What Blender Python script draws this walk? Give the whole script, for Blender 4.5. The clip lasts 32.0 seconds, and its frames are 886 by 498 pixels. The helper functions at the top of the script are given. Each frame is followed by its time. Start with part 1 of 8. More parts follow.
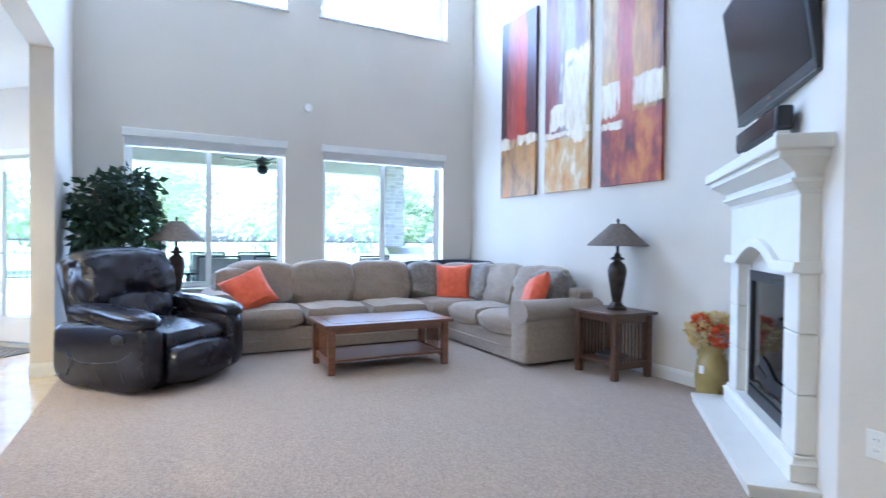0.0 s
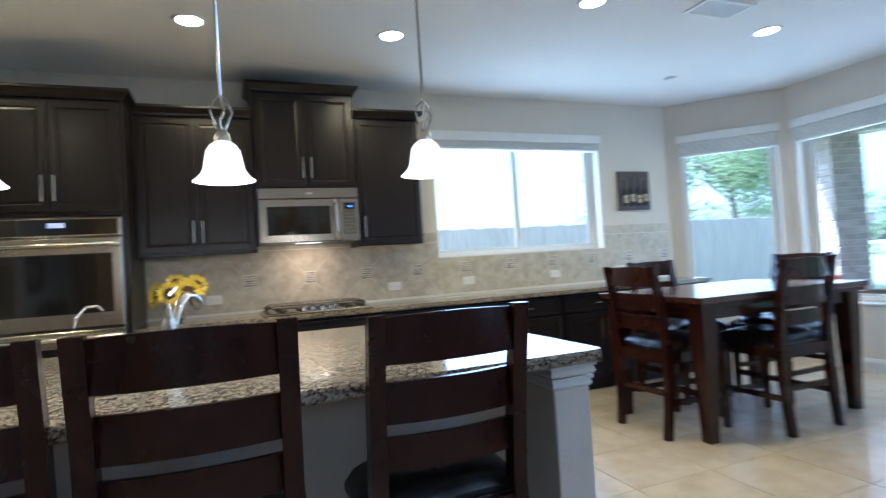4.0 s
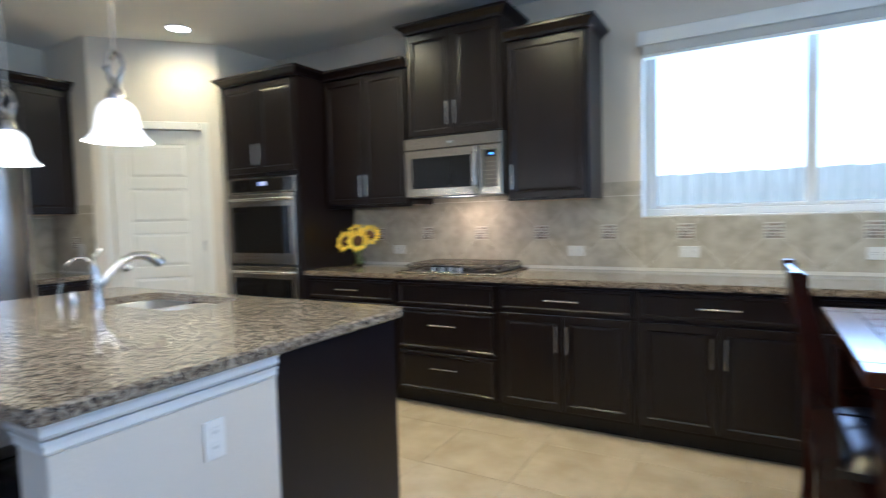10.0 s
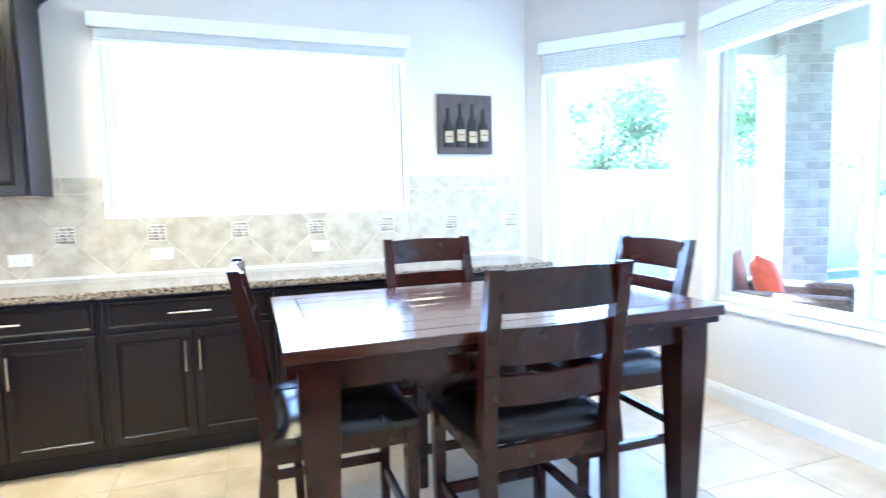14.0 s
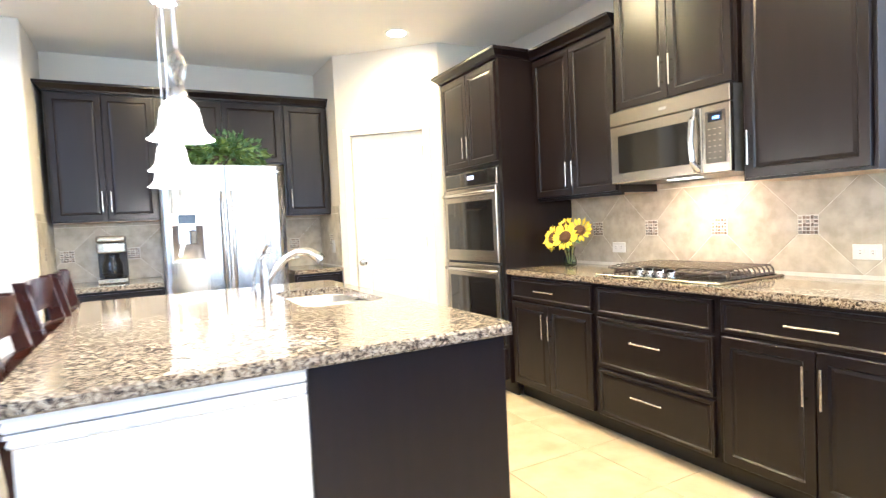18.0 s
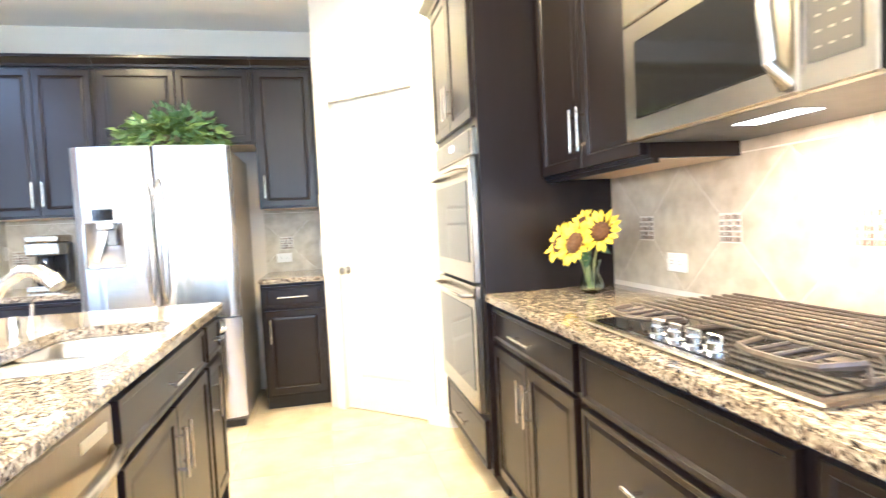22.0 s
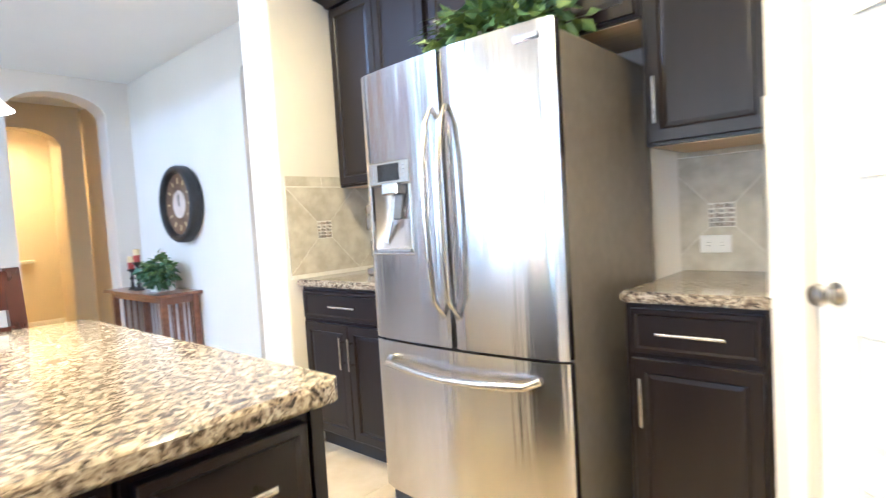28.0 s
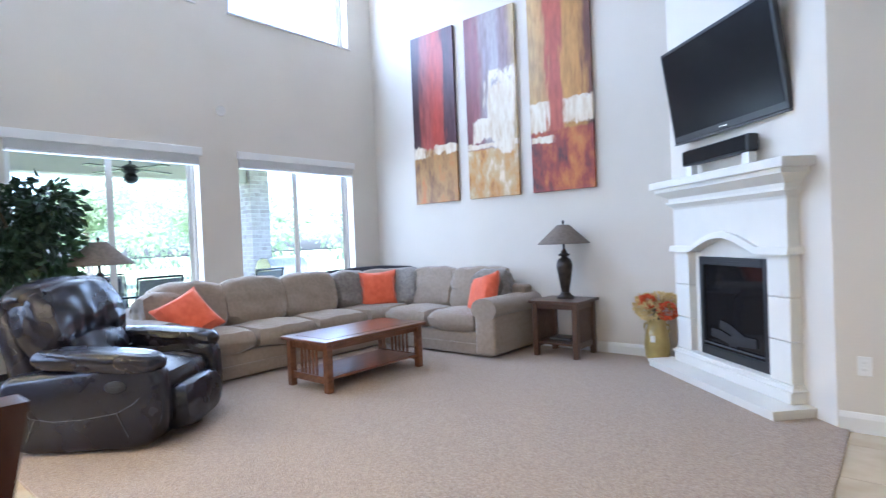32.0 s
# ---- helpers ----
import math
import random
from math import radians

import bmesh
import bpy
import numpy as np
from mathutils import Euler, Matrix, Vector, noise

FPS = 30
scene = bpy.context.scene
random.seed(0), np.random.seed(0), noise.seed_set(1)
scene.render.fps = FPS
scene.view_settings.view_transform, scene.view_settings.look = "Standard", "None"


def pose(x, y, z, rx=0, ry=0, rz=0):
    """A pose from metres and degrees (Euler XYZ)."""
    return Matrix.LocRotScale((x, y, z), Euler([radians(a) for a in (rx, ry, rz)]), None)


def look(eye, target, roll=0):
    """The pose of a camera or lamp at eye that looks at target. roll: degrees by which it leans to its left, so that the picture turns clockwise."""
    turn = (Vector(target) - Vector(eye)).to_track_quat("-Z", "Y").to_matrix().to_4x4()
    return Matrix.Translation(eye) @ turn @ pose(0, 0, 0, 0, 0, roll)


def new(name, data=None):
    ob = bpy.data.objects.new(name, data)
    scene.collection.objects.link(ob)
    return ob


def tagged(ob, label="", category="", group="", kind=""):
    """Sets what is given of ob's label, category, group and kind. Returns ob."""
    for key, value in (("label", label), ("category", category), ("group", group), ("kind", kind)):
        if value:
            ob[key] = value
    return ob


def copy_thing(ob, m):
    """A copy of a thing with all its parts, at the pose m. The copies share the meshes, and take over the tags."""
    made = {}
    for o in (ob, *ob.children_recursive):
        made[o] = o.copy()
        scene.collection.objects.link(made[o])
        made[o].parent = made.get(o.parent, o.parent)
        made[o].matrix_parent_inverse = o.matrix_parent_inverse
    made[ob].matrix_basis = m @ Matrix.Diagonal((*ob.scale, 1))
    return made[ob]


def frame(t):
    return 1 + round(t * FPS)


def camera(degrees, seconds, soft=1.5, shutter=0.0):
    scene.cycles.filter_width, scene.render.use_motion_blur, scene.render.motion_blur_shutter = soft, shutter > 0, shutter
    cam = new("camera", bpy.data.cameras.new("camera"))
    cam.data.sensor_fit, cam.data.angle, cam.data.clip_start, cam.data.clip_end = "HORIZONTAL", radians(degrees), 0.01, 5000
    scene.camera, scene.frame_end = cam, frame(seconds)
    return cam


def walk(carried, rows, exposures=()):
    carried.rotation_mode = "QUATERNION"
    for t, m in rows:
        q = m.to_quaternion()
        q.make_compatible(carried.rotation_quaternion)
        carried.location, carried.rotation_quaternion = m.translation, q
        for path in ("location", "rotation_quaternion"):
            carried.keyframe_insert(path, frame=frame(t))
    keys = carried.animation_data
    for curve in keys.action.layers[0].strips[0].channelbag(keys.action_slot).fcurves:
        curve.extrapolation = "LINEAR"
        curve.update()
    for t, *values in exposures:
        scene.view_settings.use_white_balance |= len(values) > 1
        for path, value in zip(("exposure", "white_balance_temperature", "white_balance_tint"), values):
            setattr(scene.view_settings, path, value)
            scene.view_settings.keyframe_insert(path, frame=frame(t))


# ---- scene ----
cam = camera(78.2, 32.0, soft=1.25, shutter=0.5)

PATH = [
    (0, (-3.676, 0.465, 1.196), (-1.895, -0.444, 1.162), 0.6),
    (0.5, (-3.582, 0.266, 1.240), (-1.681, -0.355, 1.192), -0.1),
    (1, (-3.402, 0.239, 1.208), (-1.416, 0.001, 1.167), -0.7),
    (1.5, (-3.167, 0.240, 1.205), (-1.168, 0.283, 1.157), -1.2),
    (2, (-2.873, 0.320, 1.207), (-0.900, 0.646, 1.157), -1.7),
    (2.5, (-2.453, 0.296, 1.210), (-0.626, 1.108, 1.173), -2.4),
    (3, (-2.018, 0.335, 1.235), (-0.426, 1.545, 1.211), -2.6),
    (3.5, (-1.624, 0.412, 1.252), (-0.394, 1.989, 1.262), -3.0),
    (4, (-1.282, 0.480, 1.229), (-0.548, 2.340, 1.276), -3.6),
    (4.5, (-1.014, 0.559, 1.162), (-0.681, 2.530, 1.230), -3.6),
    (6.5, (0.229, 1.069, 1.279), (-0.816, 2.775, 1.254), -2.8),
    (7, (0.468, 1.258, 1.321), (-0.782, 2.819, 1.270), -2.4),
    (7.5, (0.588, 1.391, 1.283), (-0.709, 2.913, 1.246), -2.4),
    (8, (0.773, 1.398, 1.286), (-0.684, 2.768, 1.245), -2.4),
    (8.5, (0.869, 1.361, 1.289), (-0.674, 2.633, 1.242), -2.3),
    (9, (0.934, 1.372, 1.275), (-0.612, 2.640, 1.210), -2.1),
    (9.5, (1.068, 1.409, 1.290), (-0.329, 2.837, 1.195), -2.0),
    (10, (1.131, 1.401, 1.301), (0.139, 3.134, 1.183), -1.5),
    (10.5, (1.103, 1.332, 1.256), (0.615, 3.269, 1.146), -1.3),
    (11, (1.119, 1.265, 1.263), (1.104, 3.261, 1.138), -1.2),
    (11.5, (1.175, 1.205, 1.304), (1.551, 3.164, 1.150), -1.2),
    (12, (1.216, 1.179, 1.324), (1.819, 3.079, 1.157), -1.0),
    (12.5, (1.249, 1.197, 1.328), (2.001, 3.042, 1.158), -0.9),
    (13, (1.269, 1.252, 1.330), (2.067, 3.078, 1.157), -1.0),
    (13.5, (1.297, 1.352, 1.314), (2.079, 3.185, 1.142), -1.1),
    (14, (1.298, 1.452, 1.315), (1.955, 3.333, 1.142), -1.4),
    (14.5, (1.242, 1.575, 1.340), (1.554, 3.543, 1.168), -1.8),
    (15, (1.155, 1.728, 1.368), (1.041, 3.717, 1.195), -1.9),
    (15.5, (1.189, 1.889, 1.386), (0.480, 3.753, 1.229), -3.2),
    (17.5, (1.362, 2.043, 1.287), (-0.392, 3.000, 1.206), -2.8),
    (18, (1.310, 2.273, 1.258), (-0.448, 3.221, 1.167), -2.7),
    (18.5, (1.213, 2.579, 1.244), (-0.463, 3.665, 1.141), -2.8),
    (19, (1.133, 3.030, 1.212), (-0.517, 4.157, 1.126), -2.4),
    (19.5, (0.987, 3.299, 1.214), (-0.646, 4.449, 1.118), -2.4),
    (20, (0.813, 3.525, 1.220), (-0.798, 4.706, 1.119), -2.3),
    (20.5, (0.661, 3.756, 1.224), (-0.986, 4.886, 1.121), -2.4),
    (21, (0.565, 3.871, 1.220), (-1.213, 4.781, 1.116), -2.8),
    (21.5, (0.489, 3.880, 1.231), (-1.378, 4.589, 1.129), -2.9),
    (22, (0.411, 3.818, 1.235), (-1.542, 4.239, 1.140), -2.9),
    (22.5, (0.349, 3.856, 1.239), (-1.644, 3.991, 1.151), -2.9),
    (23, (0.333, 4.065, 1.258), (-1.628, 3.681, 1.181), -3.3),
    (23.5, (0.417, 4.276, 1.259), (-1.441, 3.536, 1.197), -3.3),
    (24, (0.473, 4.324, 1.231), (-1.313, 3.425, 1.180), -3.2),
    (24.5, (0.535, 4.300, 1.216), (-1.225, 3.352, 1.156), -3.0),
    (26.5, (-0.387, 4.338, 1.192), (-2.019, 3.186, 1.094), -3.2),
    (27, (-0.861, 4.327, 1.184), (-2.453, 3.122, 1.081), -3.3),
    (27.5, (-1.290, 4.240, 1.196), (-2.873, 3.022, 1.084), -3.5),
    (28, (-1.700, 4.110, 1.189), (-3.201, 2.793, 1.080), -3.5),
    (28.5, (-2.064, 3.904, 1.181), (-3.211, 2.268, 1.095), -3.5),
    (29, (-2.319, 3.635, 1.183), (-3.144, 1.815, 1.119), -3.0),
    (29.5, (-2.538, 3.358, 1.200), (-2.962, 1.405, 1.145), -3.1),
    (30, (-2.687, 3.091, 1.199), (-2.609, 1.093, 1.158), -3.0),
    (30.5, (-2.745, 2.736, 1.218), (-2.380, 0.770, 1.180), -2.5),
    (31, (-2.762, 2.449, 1.236), (-2.085, 0.568, 1.199), -2.7),
    (31.5, (-2.771, 2.197, 1.251), (-1.697, 0.510, 1.217), -2.6),
    (32, (-2.748, 1.991, 1.252), (-1.454, 0.466, 1.218), -2.4),
]
EXPOSURE = [(0.0, 3.35, 4500, 12), (1.0, 3.4, 4550, 12), (2.0, 3.4, 4650, 14), (3.0, 2.15, 4450, 8), (4.5, 2.12, 4370, 8), (6.5, 3.2, 4750, 12), (7.2, 3.1, 4750, 12), (8.2, 2.3, 4700, 12), (9.0, 2.0, 4600, 12), (10.0, 2.15, 4300, 10), (11.0, 2.8, 4200, 10),
            (12.0, 3.45, 4080, 10), (14.0, 3.6, 4150, 10), (15.5, 3.1, 4400, 12), (17.5, 3.7, 4850, 14), (19.0, 3.95, 4620, 13), (21.0, 4.36, 4580, 13), (22.2, 4.38, 4750, 13), (23.2, 3.7, 4900, 14), (24.5, 3.62, 4700, 13), (26.5, 4.12, 4650, 13), (28.5, 3.76, 4560, 13),
            (30.0, 3.1, 4700, 12), (31.0, 2.95, 4780, 12), (32.0, 3.28, 4850, 15)]
walk(cam, [(t, look(eye, target, roll)) for t, eye, target, roll in PATH], EXPOSURE)

# ---- world and light ----
world = bpy.data.worlds.new("world")
scene.world = world
world.use_nodes = True
wn = world.node_tree.nodes
sky = wn.new("ShaderNodeTexSky")
sky.sky_type = "NISHITA"
sky.sun_disc = False
sky.sun_elevation, sky.sun_rotation = radians(62), radians(319)
sky.dust_density, sky.ozone_density = 4.0, 1.0
wn["Background"].inputs["Strength"].default_value = 0.15
world.node_tree.links.new(sky.outputs[0], wn["Background"].inputs["Color"])
sun = new("sun", bpy.data.lights.new("sun", "SUN"))
sun.data.energy, sun.data.angle, sun.data.color = 5.0, radians(0.6), (1.0, 0.95, 0.87)
sun.matrix_world = look((-14, 16, 40), (0, 0, 0))


def window_lamp(name, place, target, width, height, power):
    """Sky light that enters through a window's opening."""
    lamp = new(name, bpy.data.lights.new(name, "AREA"))
    lamp.data.shape, lamp.data.size, lamp.data.size_y = "RECTANGLE", width, height
    lamp.data.energy, lamp.data.color = power, (0.84, 0.92, 1.0)
    lamp.matrix_world = look(place, target)
    return lamp


WX, PY = 3.03, -3.41        # living room: window wall, picture wall
CEIL, HIGH = 2.78, 5.6      # kitchen ceiling, living room ceiling
KY, FX, NX = 5.12, -4.05, 4.06   # kitchen wall, fridge wall, nook window wall
window_lamp("daylight_living_a", (WX + 0.11, -0.05, 1.5), (0, -0.05, 1.5), 1.7, 1.4, 4.2)
window_lamp("daylight_living_b", (WX + 0.11, -2.15, 1.5), (0, -2.15, 1.5), 1.6, 1.4, 3.5)
window_lamp("daylight_upper_a", (WX + 0.11, 0.02, 4.52), (0, 0.02, 4.52), 1.7, 1.0, 9.6)
window_lamp("daylight_upper_b", (WX + 0.11, -2.11, 4.52), (0, -2.11, 4.52), 1.7, 1.0, 7.8)
window_lamp("daylight_kitchen", (1.42, KY + 0.11, 1.82), (1.42, 0, 1.82), 1.7, 1.0, 4.5)
window_lamp("daylight_nook_a", (3.738, 4.768, 1.5), (3.028, 4.068, 1.5), 0.8, 1.6, 1.6)
window_lamp("daylight_nook_b", (NX + 0.11, 3.31, 1.5), (0, 3.31, 1.5), 1.7, 1.6, 3.8)

# ---- materials ----
def material(name, color, rough=0.5, metal=0.0, color2=None, scale=8.0, detail=4.0, bump=0.0, bump_scale=60.0, stretch=(1, 1, 1), coat=0.0, spread=(0.35, 0.65), emit=0.0, emit_color=None, random_shift=0.0, rough_spread=0.0, sheen=0.0):
    """A surface with two scales of variation: a slow change of colour and a fine relief."""
    m = bpy.data.materials.new(name)
    m.use_nodes = True
    nt = m.node_tree
    b = nt.nodes["Principled BSDF"]
    b.inputs["Base Color"].default_value = (*color, 1)
    b.inputs["Roughness"].default_value = rough
    b.inputs["Metallic"].default_value = metal
    if coat:
        b.inputs["Coat Weight"].default_value, b.inputs["Coat Roughness"].default_value = coat, 0.12
    if sheen:
        b.inputs["Sheen Weight"].default_value = sheen
    if emit:
        b.inputs["Emission Color"].default_value = (*(emit_color or color), 1)
        b.inputs["Emission Strength"].default_value = emit
    tc = nt.nodes.new("ShaderNodeTexCoord")
    mp = nt.nodes.new("ShaderNodeMapping")
    mp.inputs["Scale"].default_value = stretch
    nt.links.new(tc.outputs["Object"], mp.inputs["Vector"])
    vec = mp.outputs["Vector"]
    if random_shift:
        oi = nt.nodes.new("ShaderNodeObjectInfo")
        sc = nt.nodes.new("ShaderNodeVectorMath")
        sc.operation = "SCALE"
        sc.inputs[0].default_value = (random_shift, random_shift * 1.7, random_shift * 0.6)
        nt.links.new(oi.outputs["Random"], sc.inputs["Scale"])
        ad = nt.nodes.new("ShaderNodeVectorMath")
        nt.links.new(vec, ad.inputs[0])
        nt.links.new(sc.outputs[0], ad.inputs[1])
        vec = ad.outputs[0]
    if color2:
        n = nt.nodes.new("ShaderNodeTexNoise")
        n.inputs["Scale"].default_value, n.inputs["Detail"].default_value = scale, detail
        nt.links.new(vec, n.inputs["Vector"])
        r = nt.nodes.new("ShaderNodeValToRGB")
        r.color_ramp.elements[0].position, r.color_ramp.elements[1].position = spread
        r.color_ramp.elements[0].color, r.color_ramp.elements[1].color = (*color, 1), (*color2, 1)
        nt.links.new(n.outputs["Fac"], r.inputs["Fac"])
        nt.links.new(r.outputs["Color"], b.inputs["Base Color"])
        if rough_spread:
            mr = nt.nodes.new("ShaderNodeMapRange")
            mr.inputs["To Min"].default_value, mr.inputs["To Max"].default_value = rough - rough_spread, rough + rough_spread
            nt.links.new(n.outputs["Fac"], mr.inputs["Value"])
            nt.links.new(mr.outputs["Result"], b.inputs["Roughness"])
    if bump:
        n2 = nt.nodes.new("ShaderNodeTexNoise")
        n2.inputs["Scale"].default_value, n2.inputs["Detail"].default_value = bump_scale, 3
        nt.links.new(vec, n2.inputs["Vector"])
        bp = nt.nodes.new("ShaderNodeBump")
        bp.inputs["Strength"].default_value, bp.inputs["Distance"].default_value = bump, 0.01
        nt.links.new(n2.outputs["Fac"], bp.inputs["Height"])
        nt.links.new(bp.outputs["Normal"], b.inputs["Normal"])
    return m


M_WALL = material("wall_paint", (0.66, 0.61, 0.53), 0.75, color2=(0.69, 0.64, 0.56), scale=1.2, bump=0.12, bump_scale=90)
M_CEIL = material("ceiling_paint", (0.79, 0.78, 0.74), 0.85, color2=(0.82, 0.81, 0.77), scale=1.0, bump=0.15, bump_scale=70)
M_TRIM = material("white_trim", (0.76, 0.75, 0.72), 0.35, color2=(0.73, 0.72, 0.69), scale=3)
M_DOOR = material("door_paint", (0.73, 0.72, 0.69), 0.4, color2=(0.70, 0.69, 0.66), scale=4, bump=0.03, bump_scale=140)
M_CARPET = material("carpet", (0.265, 0.192, 0.134), 0.95, color2=(0.45, 0.348, 0.255), scale=60, detail=4, bump=1.0, bump_scale=120, spread=(0.3, 0.7), sheen=0.3)
M_TILE = material("travertine_tile", (0.48, 0.39, 0.26), 0.27, color2=(0.62, 0.53, 0.385), scale=5.0, detail=5, spread=(0.28, 0.72), bump=0.03, bump_scale=40, random_shift=9.0)
M_GROUT = material("grout", (0.36, 0.31, 0.25), 0.9, color2=(0.42, 0.37, 0.30), scale=30)
M_SPLASH = material("splash_tile", (0.42, 0.375, 0.285), 0.42, color2=(0.57, 0.53, 0.43), scale=13.0, detail=12, bump=0.06, bump_scale=30, random_shift=7.0)
M_SPLASHGROUT = material("splash_grout", (0.76, 0.73, 0.66), 0.9, color2=(0.70, 0.67, 0.60), scale=30)
M_CAB = material("espresso_wood", (0.0068, 0.0043, 0.0048), 0.31, color2=(0.0088, 0.0055, 0.0058), scale=4, detail=2, stretch=(6, 6, 0.5), random_shift=5.0)
M_CAB.node_tree.nodes["Principled BSDF"].inputs["Specular IOR Level"].default_value = 0.35
M_CABDARK = material("toe_kick", (0.010, 0.008, 0.007), 0.6, color2=(0.014, 0.010, 0.009), scale=8)
M_STEEL = material("stainless_steel", (0.37, 0.335, 0.28), 0.25, 1.0, color2=(0.40, 0.36, 0.305), scale=12, detail=2, stretch=(0.3, 0.3, 14), rough_spread=0.012)
M_SINK = material("satin_sink_steel", (0.52, 0.50, 0.47), 0.30, 1.0, color2=(0.47, 0.455, 0.43), scale=30)
M_FRIDGE = material("brushed_fridge_steel", (0.50, 0.48, 0.455), 0.20, 1.0, color2=(0.56, 0.545, 0.52), scale=2.0, stretch=(3.0, 3.0, 0.12), bump=0.55, bump_scale=3.6, rough_spread=0.03)
nt = M_FRIDGE.node_tree
tg = nt.nodes.new("ShaderNodeTangent")
tg.direction_type, tg.axis = "RADIAL", "Z"
nt.links.new(tg.outputs[0], nt.nodes["Principled BSDF"].inputs["Tangent"])
nt.nodes["Principled BSDF"].inputs["Anisotropic"].default_value = 0.8
nt.nodes["Principled BSDF"].inputs["Anisotropic Rotation"].default_value = 0.25
M_CASE = material("warm_grey_case", (0.27, 0.245, 0.22), 0.38, 0.55, color2=(0.30, 0.27, 0.245), scale=20)
M_MAPLE = material("unfinished_maple", (0.56, 0.42, 0.27), 0.55, color2=(0.62, 0.48, 0.32), scale=6, stretch=(0.6, 6, 6))
M_STEELDARK = material("grey_steel_side", (0.10, 0.10, 0.10), 0.45, 0.6, color2=(0.12, 0.12, 0.12), scale=20)
M_NICKEL = material("brushed_nickel", (0.54, 0.51, 0.465), 0.25, 1.0, color2=(0.60, 0.57, 0.525), scale=60)
M_CHROME = material("chrome", (0.75, 0.75, 0.75), 0.08, 1.0)
M_SCREEN = material("matt_screen", (0.012, 0.012, 0.013), 0.22, color2=(0.014, 0.014, 0.015), scale=2)
M_SCREEN.node_tree.nodes["Principled BSDF"].inputs["Specular IOR Level"].default_value = 0.12
# Wall paint of the hall, with yellow lamp light mixed into the colour.
M_HALLWARM = material("wall_paint_warm_light", (0.62, 0.53, 0.36), 0.75, color2=(0.65, 0.56, 0.39), scale=1.2, bump=0.12, bump_scale=90)
M_BLACKGLASS = material("black_glass", (0.010, 0.010, 0.011), 0.06, color2=(0.013, 0.012, 0.012), scale=2)
M_BLACK = material("black_plastic", (0.015, 0.015, 0.016), 0.4, color2=(0.02, 0.02, 0.021), scale=20)
M_IRON = material("cast_iron", (0.050, 0.040, 0.032), 0.40, color2=(0.080, 0.062, 0.048), scale=40, bump=0.1, bump_scale=120)
M_WHITE = material("white_plastic", (0.80, 0.79, 0.76), 0.35, color2=(0.78, 0.77, 0.74), scale=5)
M_KEYPAD = material("grey_keypad", (0.075, 0.068, 0.06), 0.35, color2=(0.085, 0.077, 0.068), scale=10)
M_STEMPALE = material("pale_stem", (0.36, 0.38, 0.13), 0.5, color2=(0.46, 0.46, 0.20), scale=30)
M_SLOT = material("outlet_slot", (0.05, 0.05, 0.05), 0.6)
M_STONE = material("cast_stone", (0.74, 0.72, 0.66), 0.7, color2=(0.71, 0.69, 0.63), scale=5, detail=8, bump=0.06, bump_scale=45, spread=(0.45, 0.75))
M_STOOL = material("dark_cherry_wood", (0.020, 0.0058, 0.0040), 0.22, color2=(0.031, 0.0086, 0.0056), scale=6, stretch=(1.5, 1.5, 1.5), coat=0.15, bump=0.02, bump_scale=40, random_shift=4.0)
M_STOOL.node_tree.nodes["Principled BSDF"].inputs["Specular IOR Level"].default_value = 0.32
M_DW = material("warm_brushed_steel", (0.37, 0.32, 0.25), 0.36, 1.0, color2=(0.39, 0.34, 0.265), scale=12, detail=2, stretch=(14, 0.3, 0.3))
M_SEAT = material("black_vinyl", (0.010, 0.009, 0.010), 0.25, color2=(0.018, 0.015, 0.014), scale=14, bump=0.15, bump_scale=160)
M_TABLETOP = material("table_top_wood", (0.040, 0.014, 0.008), 0.18, color2=(0.075, 0.027, 0.014), scale=5, detail=6, stretch=(0.6, 6, 6), coat=0.5, random_shift=6.0)
M_OAK = material("mission_oak", (0.12, 0.046, 0.020), 0.28, color2=(0.20, 0.082, 0.036), scale=7, detail=6, stretch=(5, 0.8, 5), coat=0.3, bump=0.03, bump_scale=60, random_shift=4.0)
M_OAKDARK = material("dark_mission_oak", (0.06, 0.028, 0.014), 0.35, color2=(0.10, 0.048, 0.024), scale=7, stretch=(5, 0.8, 5), coat=0.3, random_shift=4.0)
M_SOFA = material("taupe_chenille", (0.275, 0.215, 0.16), 0.95, color2=(0.325, 0.26, 0.196), scale=28, detail=6, bump=0.35, bump_scale=240, sheen=0.4)
M_SOFA2 = material("grey_velour_pillow", (0.19, 0.165, 0.145), 0.9, color2=(0.27, 0.24, 0.205), scale=30, bump=0.3, bump_scale=220, sheen=0.4)
M_ORANGE = material("orange_cloth", (0.62, 0.095, 0.030), 0.85, color2=(0.70, 0.13, 0.045), scale=18, bump=0.25, bump_scale=260, sheen=0.3)
M_LEATHER = material("dark_leather", (0.010, 0.0100, 0.017), 0.27, color2=(0.015, 0.0135, 0.020), scale=5, detail=3, bump=0.10, bump_scale=90, rough_spread=0.02)
M_LEATHER.node_tree.nodes["Principled BSDF"].inputs["Specular IOR Level"].default_value = 0.50
M_LAMPMETAL = material("bronze_lamp", (0.028, 0.022, 0.018), 0.35, 0.5, color2=(0.06, 0.045, 0.035), scale=12, bump=0.06, bump_scale=40)
M_SHADE = material("taupe_lamp_shade", (0.135, 0.11, 0.086), 0.85, color2=(0.18, 0.145, 0.115), scale=40, bump=0.15, bump_scale=200)
M_LEAF = material("leaf_green", (0.045, 0.105, 0.045), 0.45, color2=(0.09, 0.17, 0.075), scale=14)
M_LEAFDARK = material("ficus_leaf", (0.016, 0.040, 0.020), 0.5, color2=(0.038, 0.075, 0.035), scale=12)
